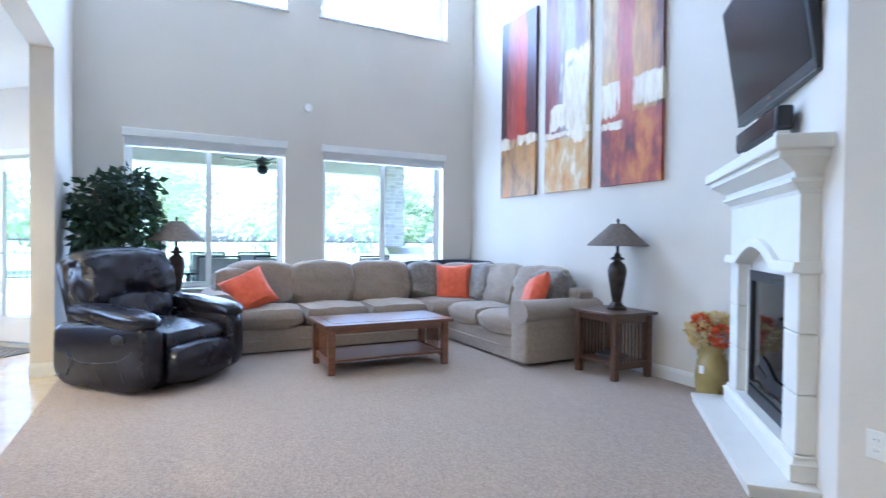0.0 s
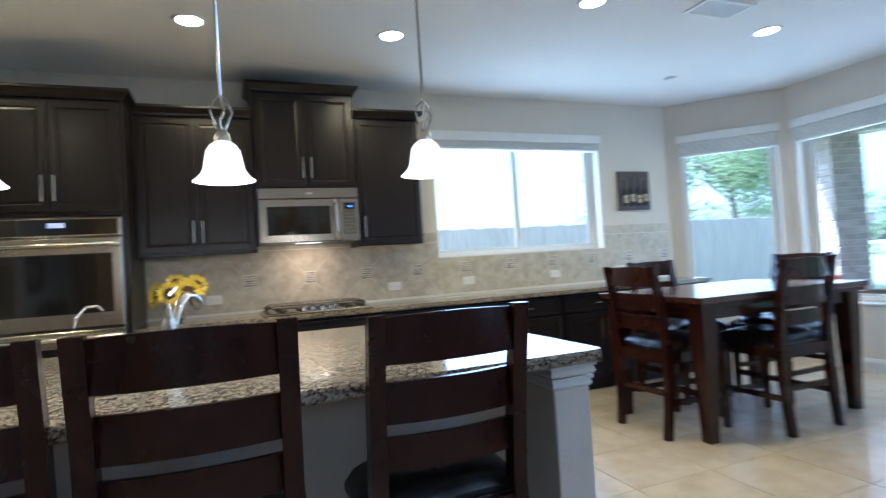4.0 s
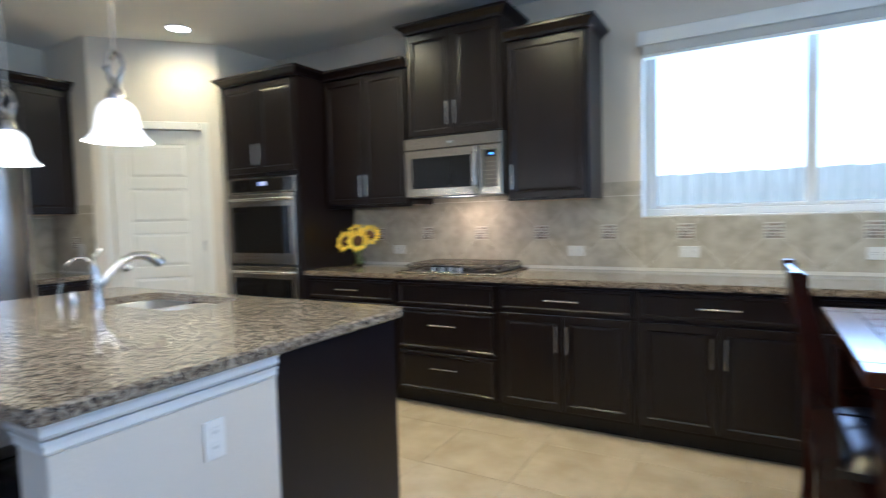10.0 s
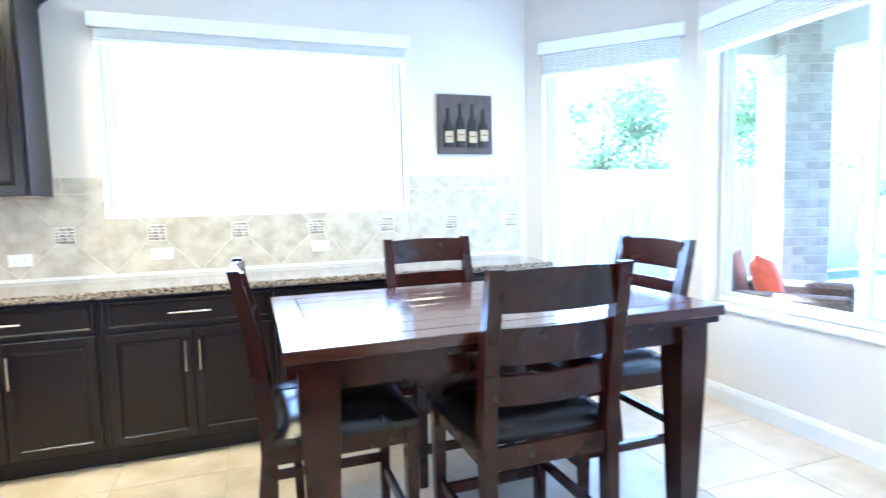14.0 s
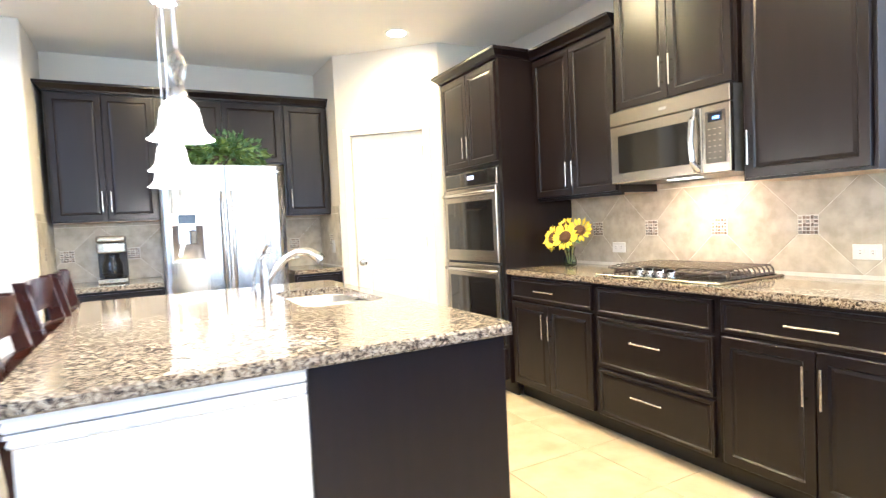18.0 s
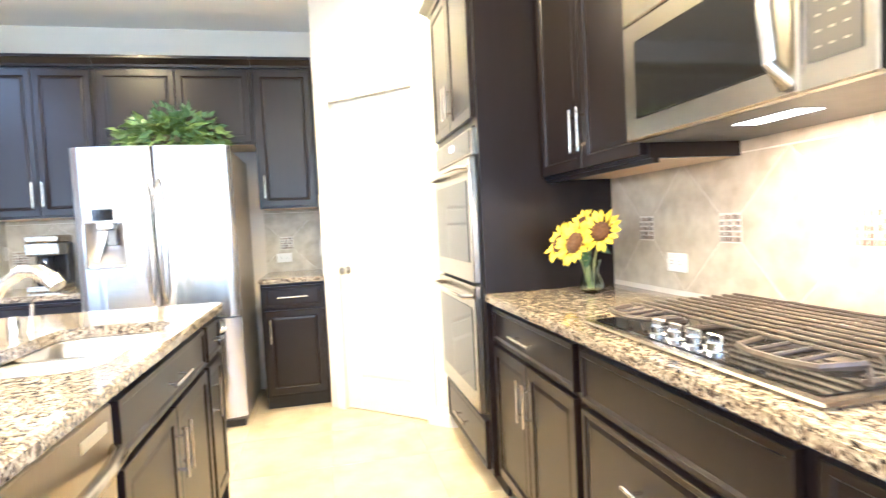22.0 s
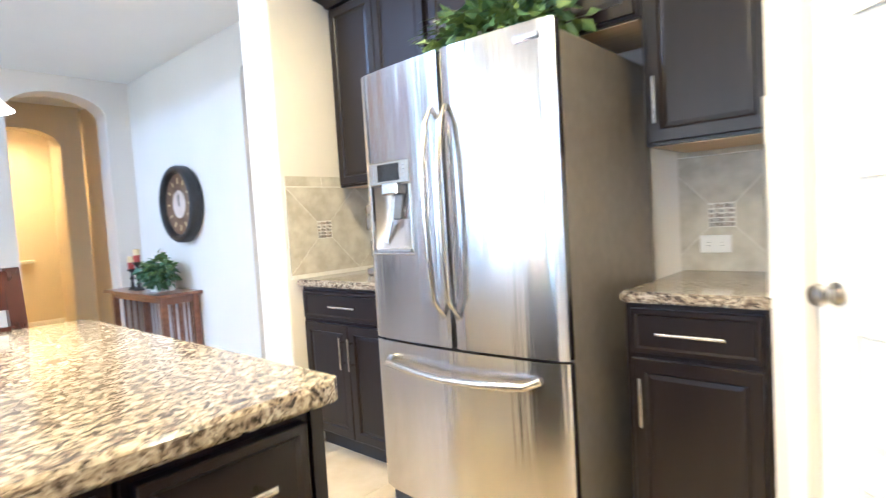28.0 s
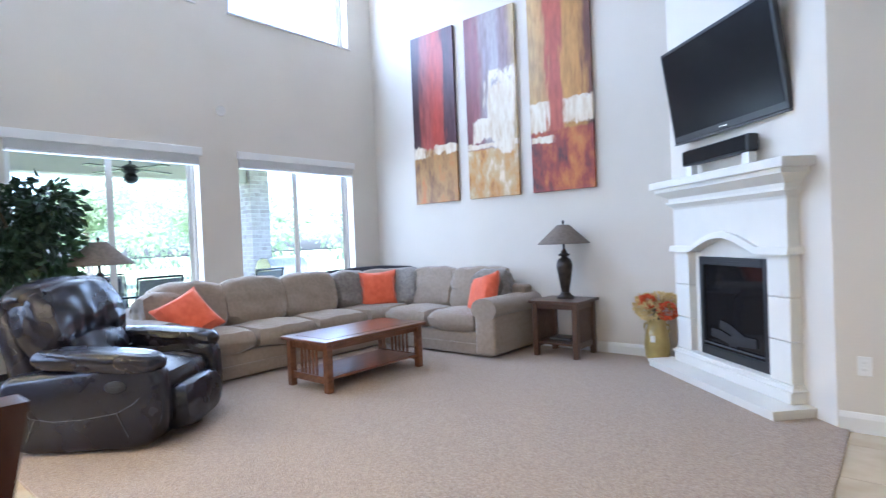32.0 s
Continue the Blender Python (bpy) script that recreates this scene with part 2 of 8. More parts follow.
M_LEAFBRIGHT = material("fresh_green_leaf", (0.070, 0.125, 0.028), 0.45, color2=(0.135, 0.20, 0.05), scale=16)
M_STEM = material("stem", (0.07, 0.055, 0.03), 0.7, color2=(0.10, 0.08, 0.045), scale=20)
M_YELLOW = material("sunflower_petal", (0.84, 0.60, 0.012), 0.6, color2=(0.88, 0.70, 0.03), scale=30)
M_SEED = material("sunflower_heart", (0.06, 0.025, 0.012), 0.9, color2=(0.10, 0.05, 0.02), scale=120, bump=0.6, bump_scale=200)
M_CERAMIC = material("olive_glaze", (0.30, 0.22, 0.06), 0.3, color2=(0.40, 0.31, 0.10), scale=8, bump=0.05, bump_scale=20, coat=0.3)
M_CREAMFLOWER = material("cream_hydrangea", (0.62, 0.46, 0.17), 0.85, color2=(0.74, 0.60, 0.28), scale=40)
M_REDFLOWER = material("rust_hydrangea", (0.58, 0.07, 0.02), 0.85, color2=(0.66, 0.13, 0.035), scale=40)
M_BRICK = material("brown_brick", (0.40, 0.345, 0.31), 0.85, color2=(0.58, 0.53, 0.485), scale=4, detail=5, bump=0.25, bump_scale=60, random_shift=11.0)
M_MORTAR = material("mortar", (0.58, 0.55, 0.50), 0.95, color2=(0.62, 0.59, 0.54), scale=20)
M_FENCE = material("cedar_fence", (0.42, 0.37, 0.31), 0.9, color2=(0.52, 0.47, 0.41), scale=5, stretch=(4, 4, 0.4), bump=0.1, random_shift=6.0)
M_GRASS = material("lawn", (0.11, 0.14, 0.065), 0.95, color2=(0.16, 0.19, 0.095), scale=3, detail=8, bump=0.5, bump_scale=50)
M_CONCRETE = material("patio_concrete", (0.42, 0.40, 0.37), 0.85, color2=(0.5, 0.48, 0.45), scale=2, detail=8, bump=0.08, bump_scale=60)
M_TREE = material("tree_leaf", (0.11, 0.16, 0.085), 0.6, color2=(0.20, 0.25, 0.15), scale=2, detail=5)


def thin_leaf(m):
    """Lets light through the leaves."""
    nt = m.node_tree
    b = nt.nodes["Principled BSDF"]
    tl = nt.nodes.new("ShaderNodeBsdfTranslucent")
    tl.inputs["Color"].default_value = (0.42, 0.50, 0.30, 1)
    mx = nt.nodes.new("ShaderNodeMixShader")
    mx.inputs[0].default_value = 0.55
    nt.links.new(b.outputs[0], mx.inputs[1])
    nt.links.new(tl.outputs[0], mx.inputs[2])
    nt.links.new(mx.outputs[0], nt.nodes["Material Output"].inputs["Surface"])


thin_leaf(M_TREE)
M_BARK = material("bark", (0.17, 0.14, 0.115), 0.95, color2=(0.24, 0.20, 0.17), scale=10, bump=0.5, bump_scale=25)
M_TAUPEEXT = material("exterior_trim", (0.58, 0.56, 0.50), 0.7, color2=(0.62, 0.60, 0.54), scale=5)
M_BLIND = material("white_blind", (0.80, 0.80, 0.78), 0.5, color2=(0.77, 0.77, 0.75), scale=6)


def glass(name, tint=(1, 1, 1), rough=0.0):
    m = bpy.data.materials.new(name)
    m.use_nodes = True
    b = m.node_tree.nodes["Principled BSDF"]
    b.inputs["Base Color"].default_value = (*tint, 1)
    b.inputs["Transmission Weight"].default_value = 1.0
    b.inputs["Roughness"].default_value = rough
    b.inputs["IOR"].default_value = 1.02 if rough == 0 else 1.3
    return m


M_GLASS = glass("window_glass")
M_VASEGLASS = glass("vase_glass", (0.85, 0.95, 0.80), 0.02)


def granite():
    m = bpy.data.materials.new("granite")
    m.use_nodes = True
    nt = m.node_tree
    b = nt.nodes["Principled BSDF"]
    b.inputs["Roughness"].default_value = 0.10
    tc = nt.nodes.new("ShaderNodeTexCoord")
    warp = nt.nodes.new("ShaderNodeTexNoise")
    warp.inputs["Scale"].default_value, warp.inputs["Detail"].default_value = 22, 5
    nt.links.new(tc.outputs["Object"], warp.inputs["Vector"])
    mix = nt.nodes.new("ShaderNodeMix")
    mix.data_type = "VECTOR"
    mix.inputs["Factor"].default_value = 0.07
    nt.links.new(tc.outputs["Object"], mix.inputs[4])
    nt.links.new(warp.outputs["Color"], mix.inputs[5])
    vor = nt.nodes.new("ShaderNodeTexVoronoi")
    vor.inputs["Scale"].default_value = 165
    nt.links.new(mix.outputs[1], vor.inputs["Vector"])
    sep = nt.nodes.new("ShaderNodeSeparateColor")
    nt.links.new(vor.outputs["Color"], sep.inputs[0])
    big = nt.nodes.new("ShaderNodeTexNoise")
    big.inputs["Scale"].default_value, big.inputs["Detail"].default_value = 66, 7
    nt.links.new(tc.outputs["Object"], big.inputs["Vector"])
    add = nt.nodes.new("ShaderNodeMath")
    add.operation = "MULTIPLY_ADD"
    add.inputs[1].default_value = 0.42
    nt.links.new(sep.outputs[0], add.inputs[0])
    nt.links.new(big.outputs["Fac"], add.inputs[2])
    r = nt.nodes.new("ShaderNodeValToRGB")
    e = r.color_ramp.elements
    e[0].position, e[0].color = 0.49, (0.026, 0.022, 0.020, 1)
    e[1].position, e[1].color = 0.595, (0.105, 0.078, 0.056, 1)
    for pos, col in ((0.66, (0.185, 0.143, 0.10, 1)), (0.76, (0.262, 0.218, 0.155, 1)), (0.90, (0.38, 0.335, 0.26, 1))):
        k = e.new(pos)
        k.color = col
    nt.links.new(add.outputs[0], r.inputs["Fac"])
    nt.links.new(r.outputs["Color"], b.inputs["Base Color"])
    return m


M_GRANITE = granite()


def glow(name, color, strength):
    m = bpy.data.materials.new(name)
    m.use_nodes = True
    b = m.node_tree.nodes["Principled BSDF"]
    b.inputs["Base Color"].default_value = (0.8, 0.75, 0.68, 1)
    b.inputs["Emission Color"].default_value = (*color, 1)
    b.inputs["Emission Strength"].default_value = strength
    return m


M_PENDANT = glow("lit_frosted_glass", (1.0, 0.80, 0.54), 0.36)
M_CAN = glow("lit_lamp_face", (1.0, 0.85, 0.62), 7.0)
M_DISPLAY = glow("blue_display", (0.08, 0.25, 1.0), 0.10)
M_DIGITS = glow("lit_blue_digits", (0.10, 0.35, 1.0), 1.2)
M_HOODLIGHT = glow("hood_lamp", (1.0, 0.78, 0.50), 1.2)

# ---- mesh helpers ----


def block(bm, x0, y0, z0, x1, y1, z1, bevel=0.0, seg=1):
    """Adds a box between two corners, with its edges eased."""
    r = bmesh.ops.create_cube(bm, size=1.0)
    vs = r["verts"]
    for v in vs:
        v.co = Vector(((x0 + x1) / 2 + v.co.x * (x1 - x0), (y0 + y1) / 2 + v.co.y * (y1 - y0), (z0 + z1) / 2 + v.co.z * (z1 - z0)))
    if bevel:
        es = list({e for v in vs for e in v.link_edges})
        bmesh.ops.bevel(bm, geom=es, offset=bevel, segments=seg, affect="EDGES", profile=0.5)
    return bm


def lathe(bm, profile, seg=24, centre=(0, 0, 0), caps=True):
    """Turns a profile of (radius, height) round the upright axis."""
    rings = []
    for r, z in profile:
        rings.append([bm.verts.new((centre[0] + r * math.cos(a), centre[1] + r * math.sin(a), centre[2] + z)) for a in [2 * math.pi * i / seg for i in range(seg)]])
    for a, b in zip(rings, rings[1:]):
        for i in range(seg):
            j = (i + 1) % seg
            bm.faces.new((a[i], a[j], b[j], b[i]))
    if caps:
        bm.faces.new(list(reversed(rings[0])))
        bm.faces.new(rings[-1])
    return bm


def tube(bm, points, radius, seg=8):
    """A round bar along points; radius may be a list."""
    pts = [Vector(p) for p in points]
    rings = []
    for i, p in enumerate(pts):
        d = (pts[min(i + 1, len(pts) - 1)] - pts[max(i - 1, 0)]).normalized()
        up = Vector((0, 0, 1)) if abs(d.z) < 0.9 else Vector((1, 0, 0))
        u = d.cross(up).normalized()
        w = d.cross(u)
        r = radius[i] if isinstance(radius, (list, tuple)) else radius
        rings.append([bm.verts.new(p + r * (u * math.cos(a) + w * math.sin(a))) for a in [2 * math.pi * k / seg for k in range(seg)]])
    for a, b in zip(rings, rings[1:]):
        for k in range(seg):
            j = (k + 1) % seg
            bm.faces.new((a[k], b[k], b[j], a[j]))
    bm.faces.new(rings[0])
    bm.faces.new(list(reversed(rings[-1])))
    return bm


def prism(bm, outline, z0, z1):
    """An upright prism over an outline of (x, y)."""
    lo = [bm.verts.new((x, y, z0)) for x, y in outline]
    hi = [bm.verts.new((x, y, z1)) for x, y in outline]
    n = len(outline)
    for i in range(n):
        j = (i + 1) % n
        bm.faces.new((lo[i], lo[j], hi[j], hi[i]))
    bm.faces.new(list(reversed(lo)))
    bm.faces.new(hi)
    return bm


def sweep(bm, outline, axis, a0, a1):
    """A bar of constant section: outline in the two other axes, drawn from a0 to a1 along axis."""
    def at(p, q, s):
        return {"x": (s, p, q), "y": (p, s, q)}[axis]
    lo = [bm.verts.new(at(p, q, a0)) for p, q in outline]
    hi = [bm.verts.new(at(p, q, a1)) for p, q in outline]
    n = len(outline)
    for i in range(n):
        j = (i + 1) % n
        bm.faces.new((lo[i], lo[j], hi[j], hi[i]))
    bm.faces.new(list(reversed(lo)))
    bm.faces.new(hi)
    bmesh.ops.recalc_face_normals(bm, faces=bm.faces[:])
    return bm


def place(bm, m):
    bm.transform(m)
    return bm


def mesh_of(bm, name, mat, smooth=False):
    me = bpy.data.meshes.new(name)
    bmesh.ops.recalc_face_normals(bm, faces=bm.faces[:])
    bm.to_mesh(me)
    bm.free()
    me.materials.append(mat)
    if smooth:
        me.shade_smooth()
        me.set_sharp_from_angle(angle=radians(40))
    return me


def part(name, bm, mat, parent=None, label="", smooth=False):
    """Links a bmesh as one mesh object under a thing or a part."""
    ob = new(name, mesh_of(bm, name, mat, smooth))
    if parent is not None:
        ob.parent = parent
    if label:
        tagged(ob, label)
    return ob


def piece(name, me, parent, x=0, y=0, z=0, rz=0.0):
    ob = new(name, me)
    ob.parent = parent
    ob.location, ob.rotation_euler = (x, y, z), (0, 0, rz)
    return ob


def thing(name, label, category, m=None, group="", kind=""):
    ob = new(name)
    ob.empty_display_size = 0.1
    if m is not None:
        ob.matrix_basis = m
    return tagged(ob, label, category, group, kind)


def lettering(name, text, size, mat, parent, m):
    """Flat raised characters as one mesh, reading along local x in the x-z plane."""
    cu = bpy.data.curves.new(name, "FONT")
    cu.body, cu.size, cu.extrude = text, size, 0.0004
    cu.align_x, cu.align_y = "CENTER", "CENTER"
    tmp = bpy.data.objects.new(name + "_shape", cu)
    me = bpy.data.meshes.new_from_object(tmp)
    bpy.data.objects.remove(tmp)
    me.transform(m @ Matrix.Rotation(radians(90), 4, "X"))
    me.materials.clear()
    me.materials.append(mat)
    ob = new(name, me)
    ob.parent = parent
    return ob


def soft(ob, levels=2):
    """Rounds a coarse mesh."""
    mod = ob.modifiers.new("round", "SUBSURF")
    mod.levels = mod.render_levels = levels
    ob.data.shade_smooth()
    return ob


def B():
    return bmesh.new()


def wall(name, p0, p1, z0, z1, thick, holes=(), label="", mat=None):
    """A wall whose room face runs from p0 to p1 (room on the left of that way), thickness outwards.
    holes: (s0, s1, z0, z1) along the face, or with a fifth value the height at which an arch springs."""
    a, b = Vector((*p0, 0)), Vector((*p1, 0))
    d = (b - a).normalized()
    n = Vector((d.y, -d.x, 0))
    length = (b - a).length
    ss = sorted({0.0, length, *[h[0] for h in holes], *[h[1] for h in holes]})
    zs = sorted({z0, z1, *[h[2] for h in holes], *[h[3] for h in holes]})
    bm = B()
    memo = {}

    def vert(s, z, back):
        k = (round(s, 4), round(z, 4), back)
        if k not in memo:
            memo[k] = bm.verts.new(a + d * s + n * (thick * back) + Vector((0, 0, z)))
        return memo[k]

    def solid(i, j):
        if not (0 <= i < len(ss) - 1 and 0 <= j < len(zs) - 1):
            return False
        sm, zm = (ss[i] + ss[i + 1]) / 2, (zs[j] + zs[j + 1]) / 2
        return not any(h[0] < sm < h[1] and h[2] < zm < h[3] for h in holes)
    for i in range(len(ss) - 1):
        for j in range(len(zs) - 1):
            if not solid(i, j):
                continue
            s0, s1, q0, q1 = ss[i], ss[i + 1], zs[j], zs[j + 1]
            for k in (0, 1):
                bm.faces.new((vert(s0, q0, k), vert(s1, q0, k), vert(s1, q1, k), vert(s0, q1, k)))
            for di, dj, c in ((-1, 0, ((s0, q0), (s0, q1))), (1, 0, ((s1, q0), (s1, q1))), (0, -1, ((s0, q0), (s1, q0))), (0, 1, ((s0, q1), (s1, q1)))):
                if not solid(i + di, j + dj):
                    (u, v), (w, x) = c
                    bm.faces.new((vert(u, v, 0), vert(w, x, 0), vert(w, x, 1), vert(u, v, 1)))
    for h in holes:
        if len(h) < 5:
            continue
        s0, s1, top, spring = h[0], h[1], h[3], h[4]
        seg = 20
        curve = [((s0 + s1) / 2 - (s1 - s0) / 2 * math.cos(math.pi * i / seg), spring + (top - spring) * math.sin(math.pi * i / seg)) for i in range(seg + 1)]
        rows = []
        for s, z in curve:
            rows.append([bm.verts.new(a + d * s + n * (thick * k) + Vector((0, 0, q))) for k, q in ((0, z), (0, top), (1, z), (1, top))])
        for p, q in zip(rows, rows[1:]):
            bm.faces.new((p[0], q[0], q[1], p[1]))
            bm.faces.new((p[2], q[2], q[3], p[3]))
            bm.faces.new((p[0], q[0], q[2], p[2]))
    return tagged(part(name, bm, mat or M_WALL), label or "cream-painted plaster wall", "wall", kind="structure")

# ---- the large structure ----
AY = -2.05                 # wall with the arch
CX = -3.925                 # clock wall
WIN = [(-0.82, 0.85), (-2.95, -1.28)]      # living room windows, along y
wall("wall_north", (3.25, KY), (-2.72, KY), 0, CEIL, 0.2, [(3.25 - 2.336, 3.25 - 0.50, 1.27, 2.42)])
wall("wall_nook_northeast", (NX, 4.30), (3.25, KY), 0, CEIL, 0.2, [(0.10, 1.02, 0.62, 2.42)])
wall("wall_nook_east", (NX, 2.30), (NX, 4.30), 0, CEIL, 0.2, [(0.10, 1.92, 0.62, 2.42)])
wall("wall_nook_southeast", (3.25, 1.47), (NX, 2.30), 0, CEIL, 0.2, [(0.10, 1.03, 0.0, 2.06)])
wall("wall_stub", (1.95, 1.47), (3.25, 1.47), 0, CEIL, 0.17, label="cream-painted wall end between nook and living room")
wall("wall_over_kitchen", (WX, 1.30), (-2.56, 1.30), CEIL, HIGH, 0.17)
wall("wall_east", (WX, PY), (WX, 1.30), 0, HIGH, 0.22,
     [(a - PY, b - PY, 0.62, 2.34) for a, b in WIN] + [(-2.98 - PY, -1.25 - PY, 3.92, 5.12), (-0.83 - PY, 0.86 - PY, 3.92, 5.12)])
wall("wall_south", (-1.06, PY), (WX, PY), 0, HIGH, 0.2)
wall("wall_chimney", (-2.41, AY), (-1.06, PY), 0, HIGH, 0.2)
wall("wall_arch", (CX, AY), (-2.41, AY), 0, CEIL, 0.28, [(0.225, 1.04, 0, 2.62, 2.41)], "cream-painted wall with an arched opening to a hall")
wall("wall_clock", (CX, 1.32), (CX, AY), 0, CEIL, 0.2, [(0.03, 1.13, 0, 2.62, 2.34)], "cream-painted wall with a wide arched opening")
wall("wall_fridge", (FX, 3.80), (FX, 1.46), 0, CEIL, 0.2)
wall("wall_pantry_side", (-3.41, 3.80), (FX - 0.2, 3.80), 0, CEIL, 0.12)
wall("wall_pantry", (-2.76, 4.50), (-3.41, 3.80), 0, CEIL, 0.12, [(0.16, 0.83, 0, 2.072)])
wall("wall_pantry_end", (-2.72, KY + 0.2), (-2.76, 4.50), 0, CEIL, 0.12)
tagged(part("wall_wing", block(B(), FX, 1.325, 0, -3.298, 1.60, CEIL, 0.018, 3), M_WALL), "cream-painted wing wall with rounded corners beside the cabinets", "wall", kind="structure")
# hall behind the arch, entry behind the clock wall, pantry
wall("wall_hall_west", (-3.93, AY - 0.28), (-3.93, -5.3), 0, CEIL, 0.2, label="hall wall with warm lamp light tinted into its paint", mat=M_HALLWARM)
wall("wall_hall_east", (-2.55, -5.3), (-2.55, AY - 0.28), 0, CEIL, 0.13, label="hall wall with warm lamp light tinted into its paint", mat=M_HALLWARM)
wall("wall_hall_inner_arch", (-3.87, -3.45), (-2.55, -3.45), 0, CEIL, 0.2, [(0.22, 0.98, 0, 2.50, 2.30)], "wall with a second arched opening, warm light tinted into its paint", M_HALLWARM)
wall("wall_hall_end", (-4.1, -5.1), (-2.4, -5.1), 0, CEIL, 0.2, label="hall end wall with yellow light tinted into its paint", mat=M_HALLWARM)
wall("wall_art", (-4.22, 0.92), (-4.22, -0.6), 0, CEIL, 0.15, label="cream wall behind the wide arch")
wall("wall_entry_far", (-6.8, 3.0), (-6.8, -1.0), 0, CEIL, 0.15, label="pale wall of the stair hall")
wall("wall_entry_south", (-6.8, -0.6), (-4.22, -0.6), 0, CEIL, 0.15)
wall("wall_entry_north", (-4.25, 2.4), (-6.8, 2.4), 0, CEIL, 0.15)
wall("wall_pantry_back", (-2.9, 5.3), (-4.25, 5.3), 0, CEIL, 0.1)
wall("wall_pantry_west", (-4.25, 5.3), (-4.25, 3.80), 0, CEIL, 0.1)
# loft behind the railing
wall("wall_loft_back", (-4.4, 1.47), (-4.4, -2.4), CEIL + 0.2, HIGH, 0.15)
wall("wall_loft_north", (-2.42, 1.47), (-4.4, 1.47), CEIL + 0.2, HIGH, 0.15)
wall("wall_loft_south", (-4.4, AY - 0.05), (-2.42, AY - 0.05), CEIL + 0.2, HIGH, 0.15)
tagged(part("wall_fascia", block(block(B(), -2.56, AY, CEIL, -2.42, 1.30, 3.22, 0.01), -2.58, AY, 3.16, -2.40, 1.30, 3.25, 0.008), M_WALL), "cream edge of the loft floor above the room", "wall", kind="structure")


def slab(name, outline, z0, z1, mat, label, category):
    return tagged(part(name, prism(B(), outline, z0, z1), mat), label, category, kind="structure")


slab("ceiling_kitchen", [(-4.25, 1.472), (3.35, 1.472), (NX + 0.2, 2.25), (NX + 0.2, 4.4), (3.3, KY + 0.2), (-4.25, KY + 0.2)], CEIL, CEIL + 0.22, M_CEIL, "off-white painted kitchen ceiling", "ceiling")
slab("ceiling_corridor", [(-7.0, AY - 3.2), (-2.562, AY - 3.2), (-2.562, 1.468), (-4.25, 1.468), (-4.25, 3.2), (-7.0, 3.2)], CEIL, CEIL + 0.2, M_CEIL, "off-white painted corridor ceiling", "ceiling")
slab("ceiling_living", [(-4.6, -3.7), (WX + 0.25, -3.7), (WX + 0.25, 1.6), (-4.6, 1.6)], HIGH, HIGH + 0.2, M_CEIL, "off-white painted high living room ceiling", "ceiling")
floor_base = slab("floor", [(-7.0, -5.4), (-2.3, -5.4), (-2.3, -3.6), (WX + 0.2, -3.6), (WX + 0.2, 1.3), (3.4, 1.3), (NX + 0.2, 2.2), (NX + 0.2, 4.4), (3.35, KY + 0.2), (-7.0, KY + 0.2)], -0.12, -0.004, M_GROUT, "beige travertine tile floor with pale joints", "floor")
carpet = slab("carpet", [(-2.47, AY + 0.02), (-1.05, PY + 0.03), (WX, PY), (WX, 1.30), (1.93, 1.30), (1.90, 1.25), (-2.47, 1.25)], -0.01, 0.012, M_CARPET, "beige-brown cut pile carpet", "carpet")

# baseboards
BASE = [(0, 0), (0.013, 0), (0.013, 0.085), (0.009, 0.10), (0.004, 0.115), (0, 0.12)]


def baseboard(p0, p1):
    a, b = Vector((*p0, 0)), Vector((*p1, 0))
    d = b - a
    bm = sweep(B(), [(-u, v) for u, v in BASE], "y", 0, d.length)
    place(bm, Matrix.Translation(a) @ Matrix.Rotation(math.atan2(-d.x, d.y), 4, "Z"))
    tagged(part("baseboard", bm, M_TRIM), "white painted baseboard", "baseboard", kind="structure")


for p0, p1 in (((NX, 2.30), (NX, 4.30)), ((NX, 4.30), (3.25, KY)), ((3.25, KY), (3.2, KY)), ((1.95, 1.47), (3.25, 1.47)), ((3.25, 1.47), (3.32, 1.545)), ((3.95, 2.225), (NX, 2.30)),
               ((WX, PY), (WX, 1.30)), ((WX, 1.30), (1.95, 1.30)), ((1.95, 1.30), (1.95, 1.47)), ((-1.06, PY), (WX, PY)), ((-2.885, AY), (-2.42, AY)), ((CX, AY), (-3.68, AY)),
               ((CX, 0.19), (CX, AY)), ((-3.298, 1.60), (-3.298, 1.325)), ((-3.298, 1.325), (FX, 1.325)), ((-2.885, AY - 0.28), (-2.885, AY)), ((-4.1, -5.1), (-2.4, -5.1)), ((-3.93, -3.45), (-3.71, -3.45)),
               ((-2.95, -3.45), (-2.55, -3.45)), ((-4.22, 0.92), (-4.22, -0.6)), ((-6.8, 3.0), (-6.8, -1.0)), ((-2.76, 4.50), (-2.868, 4.383)), ((-2.72, KY), (-2.76, 4.5))):
    baseboard(p0, p1)

# ---- kitchen: cabinets ----
def panel(w, h, rail=0.058, t=0.02):
    """A framed door or drawer front with a sunken field, its back at y = 0."""
    bm = block(B(), 0, -t, 0, w, 0, h)
    front = min(bm.faces, key=lambda f: f.calc_center_median().y)
    bmesh.ops.inset_region(bm, faces=[front], thickness=0.003, depth=0.002)
    bmesh.ops.inset_region(bm, faces=[front], thickness=rail - 0.003, depth=0)
    bmesh.ops.inset_region(bm, faces=[front], thickness=0.010, depth=-0.008)
    if min(w, h) > 2 * rail + 0.11:
        bmesh.ops.inset_region(bm, faces=[front], thickness=0.022, depth=0.003)
    return bm


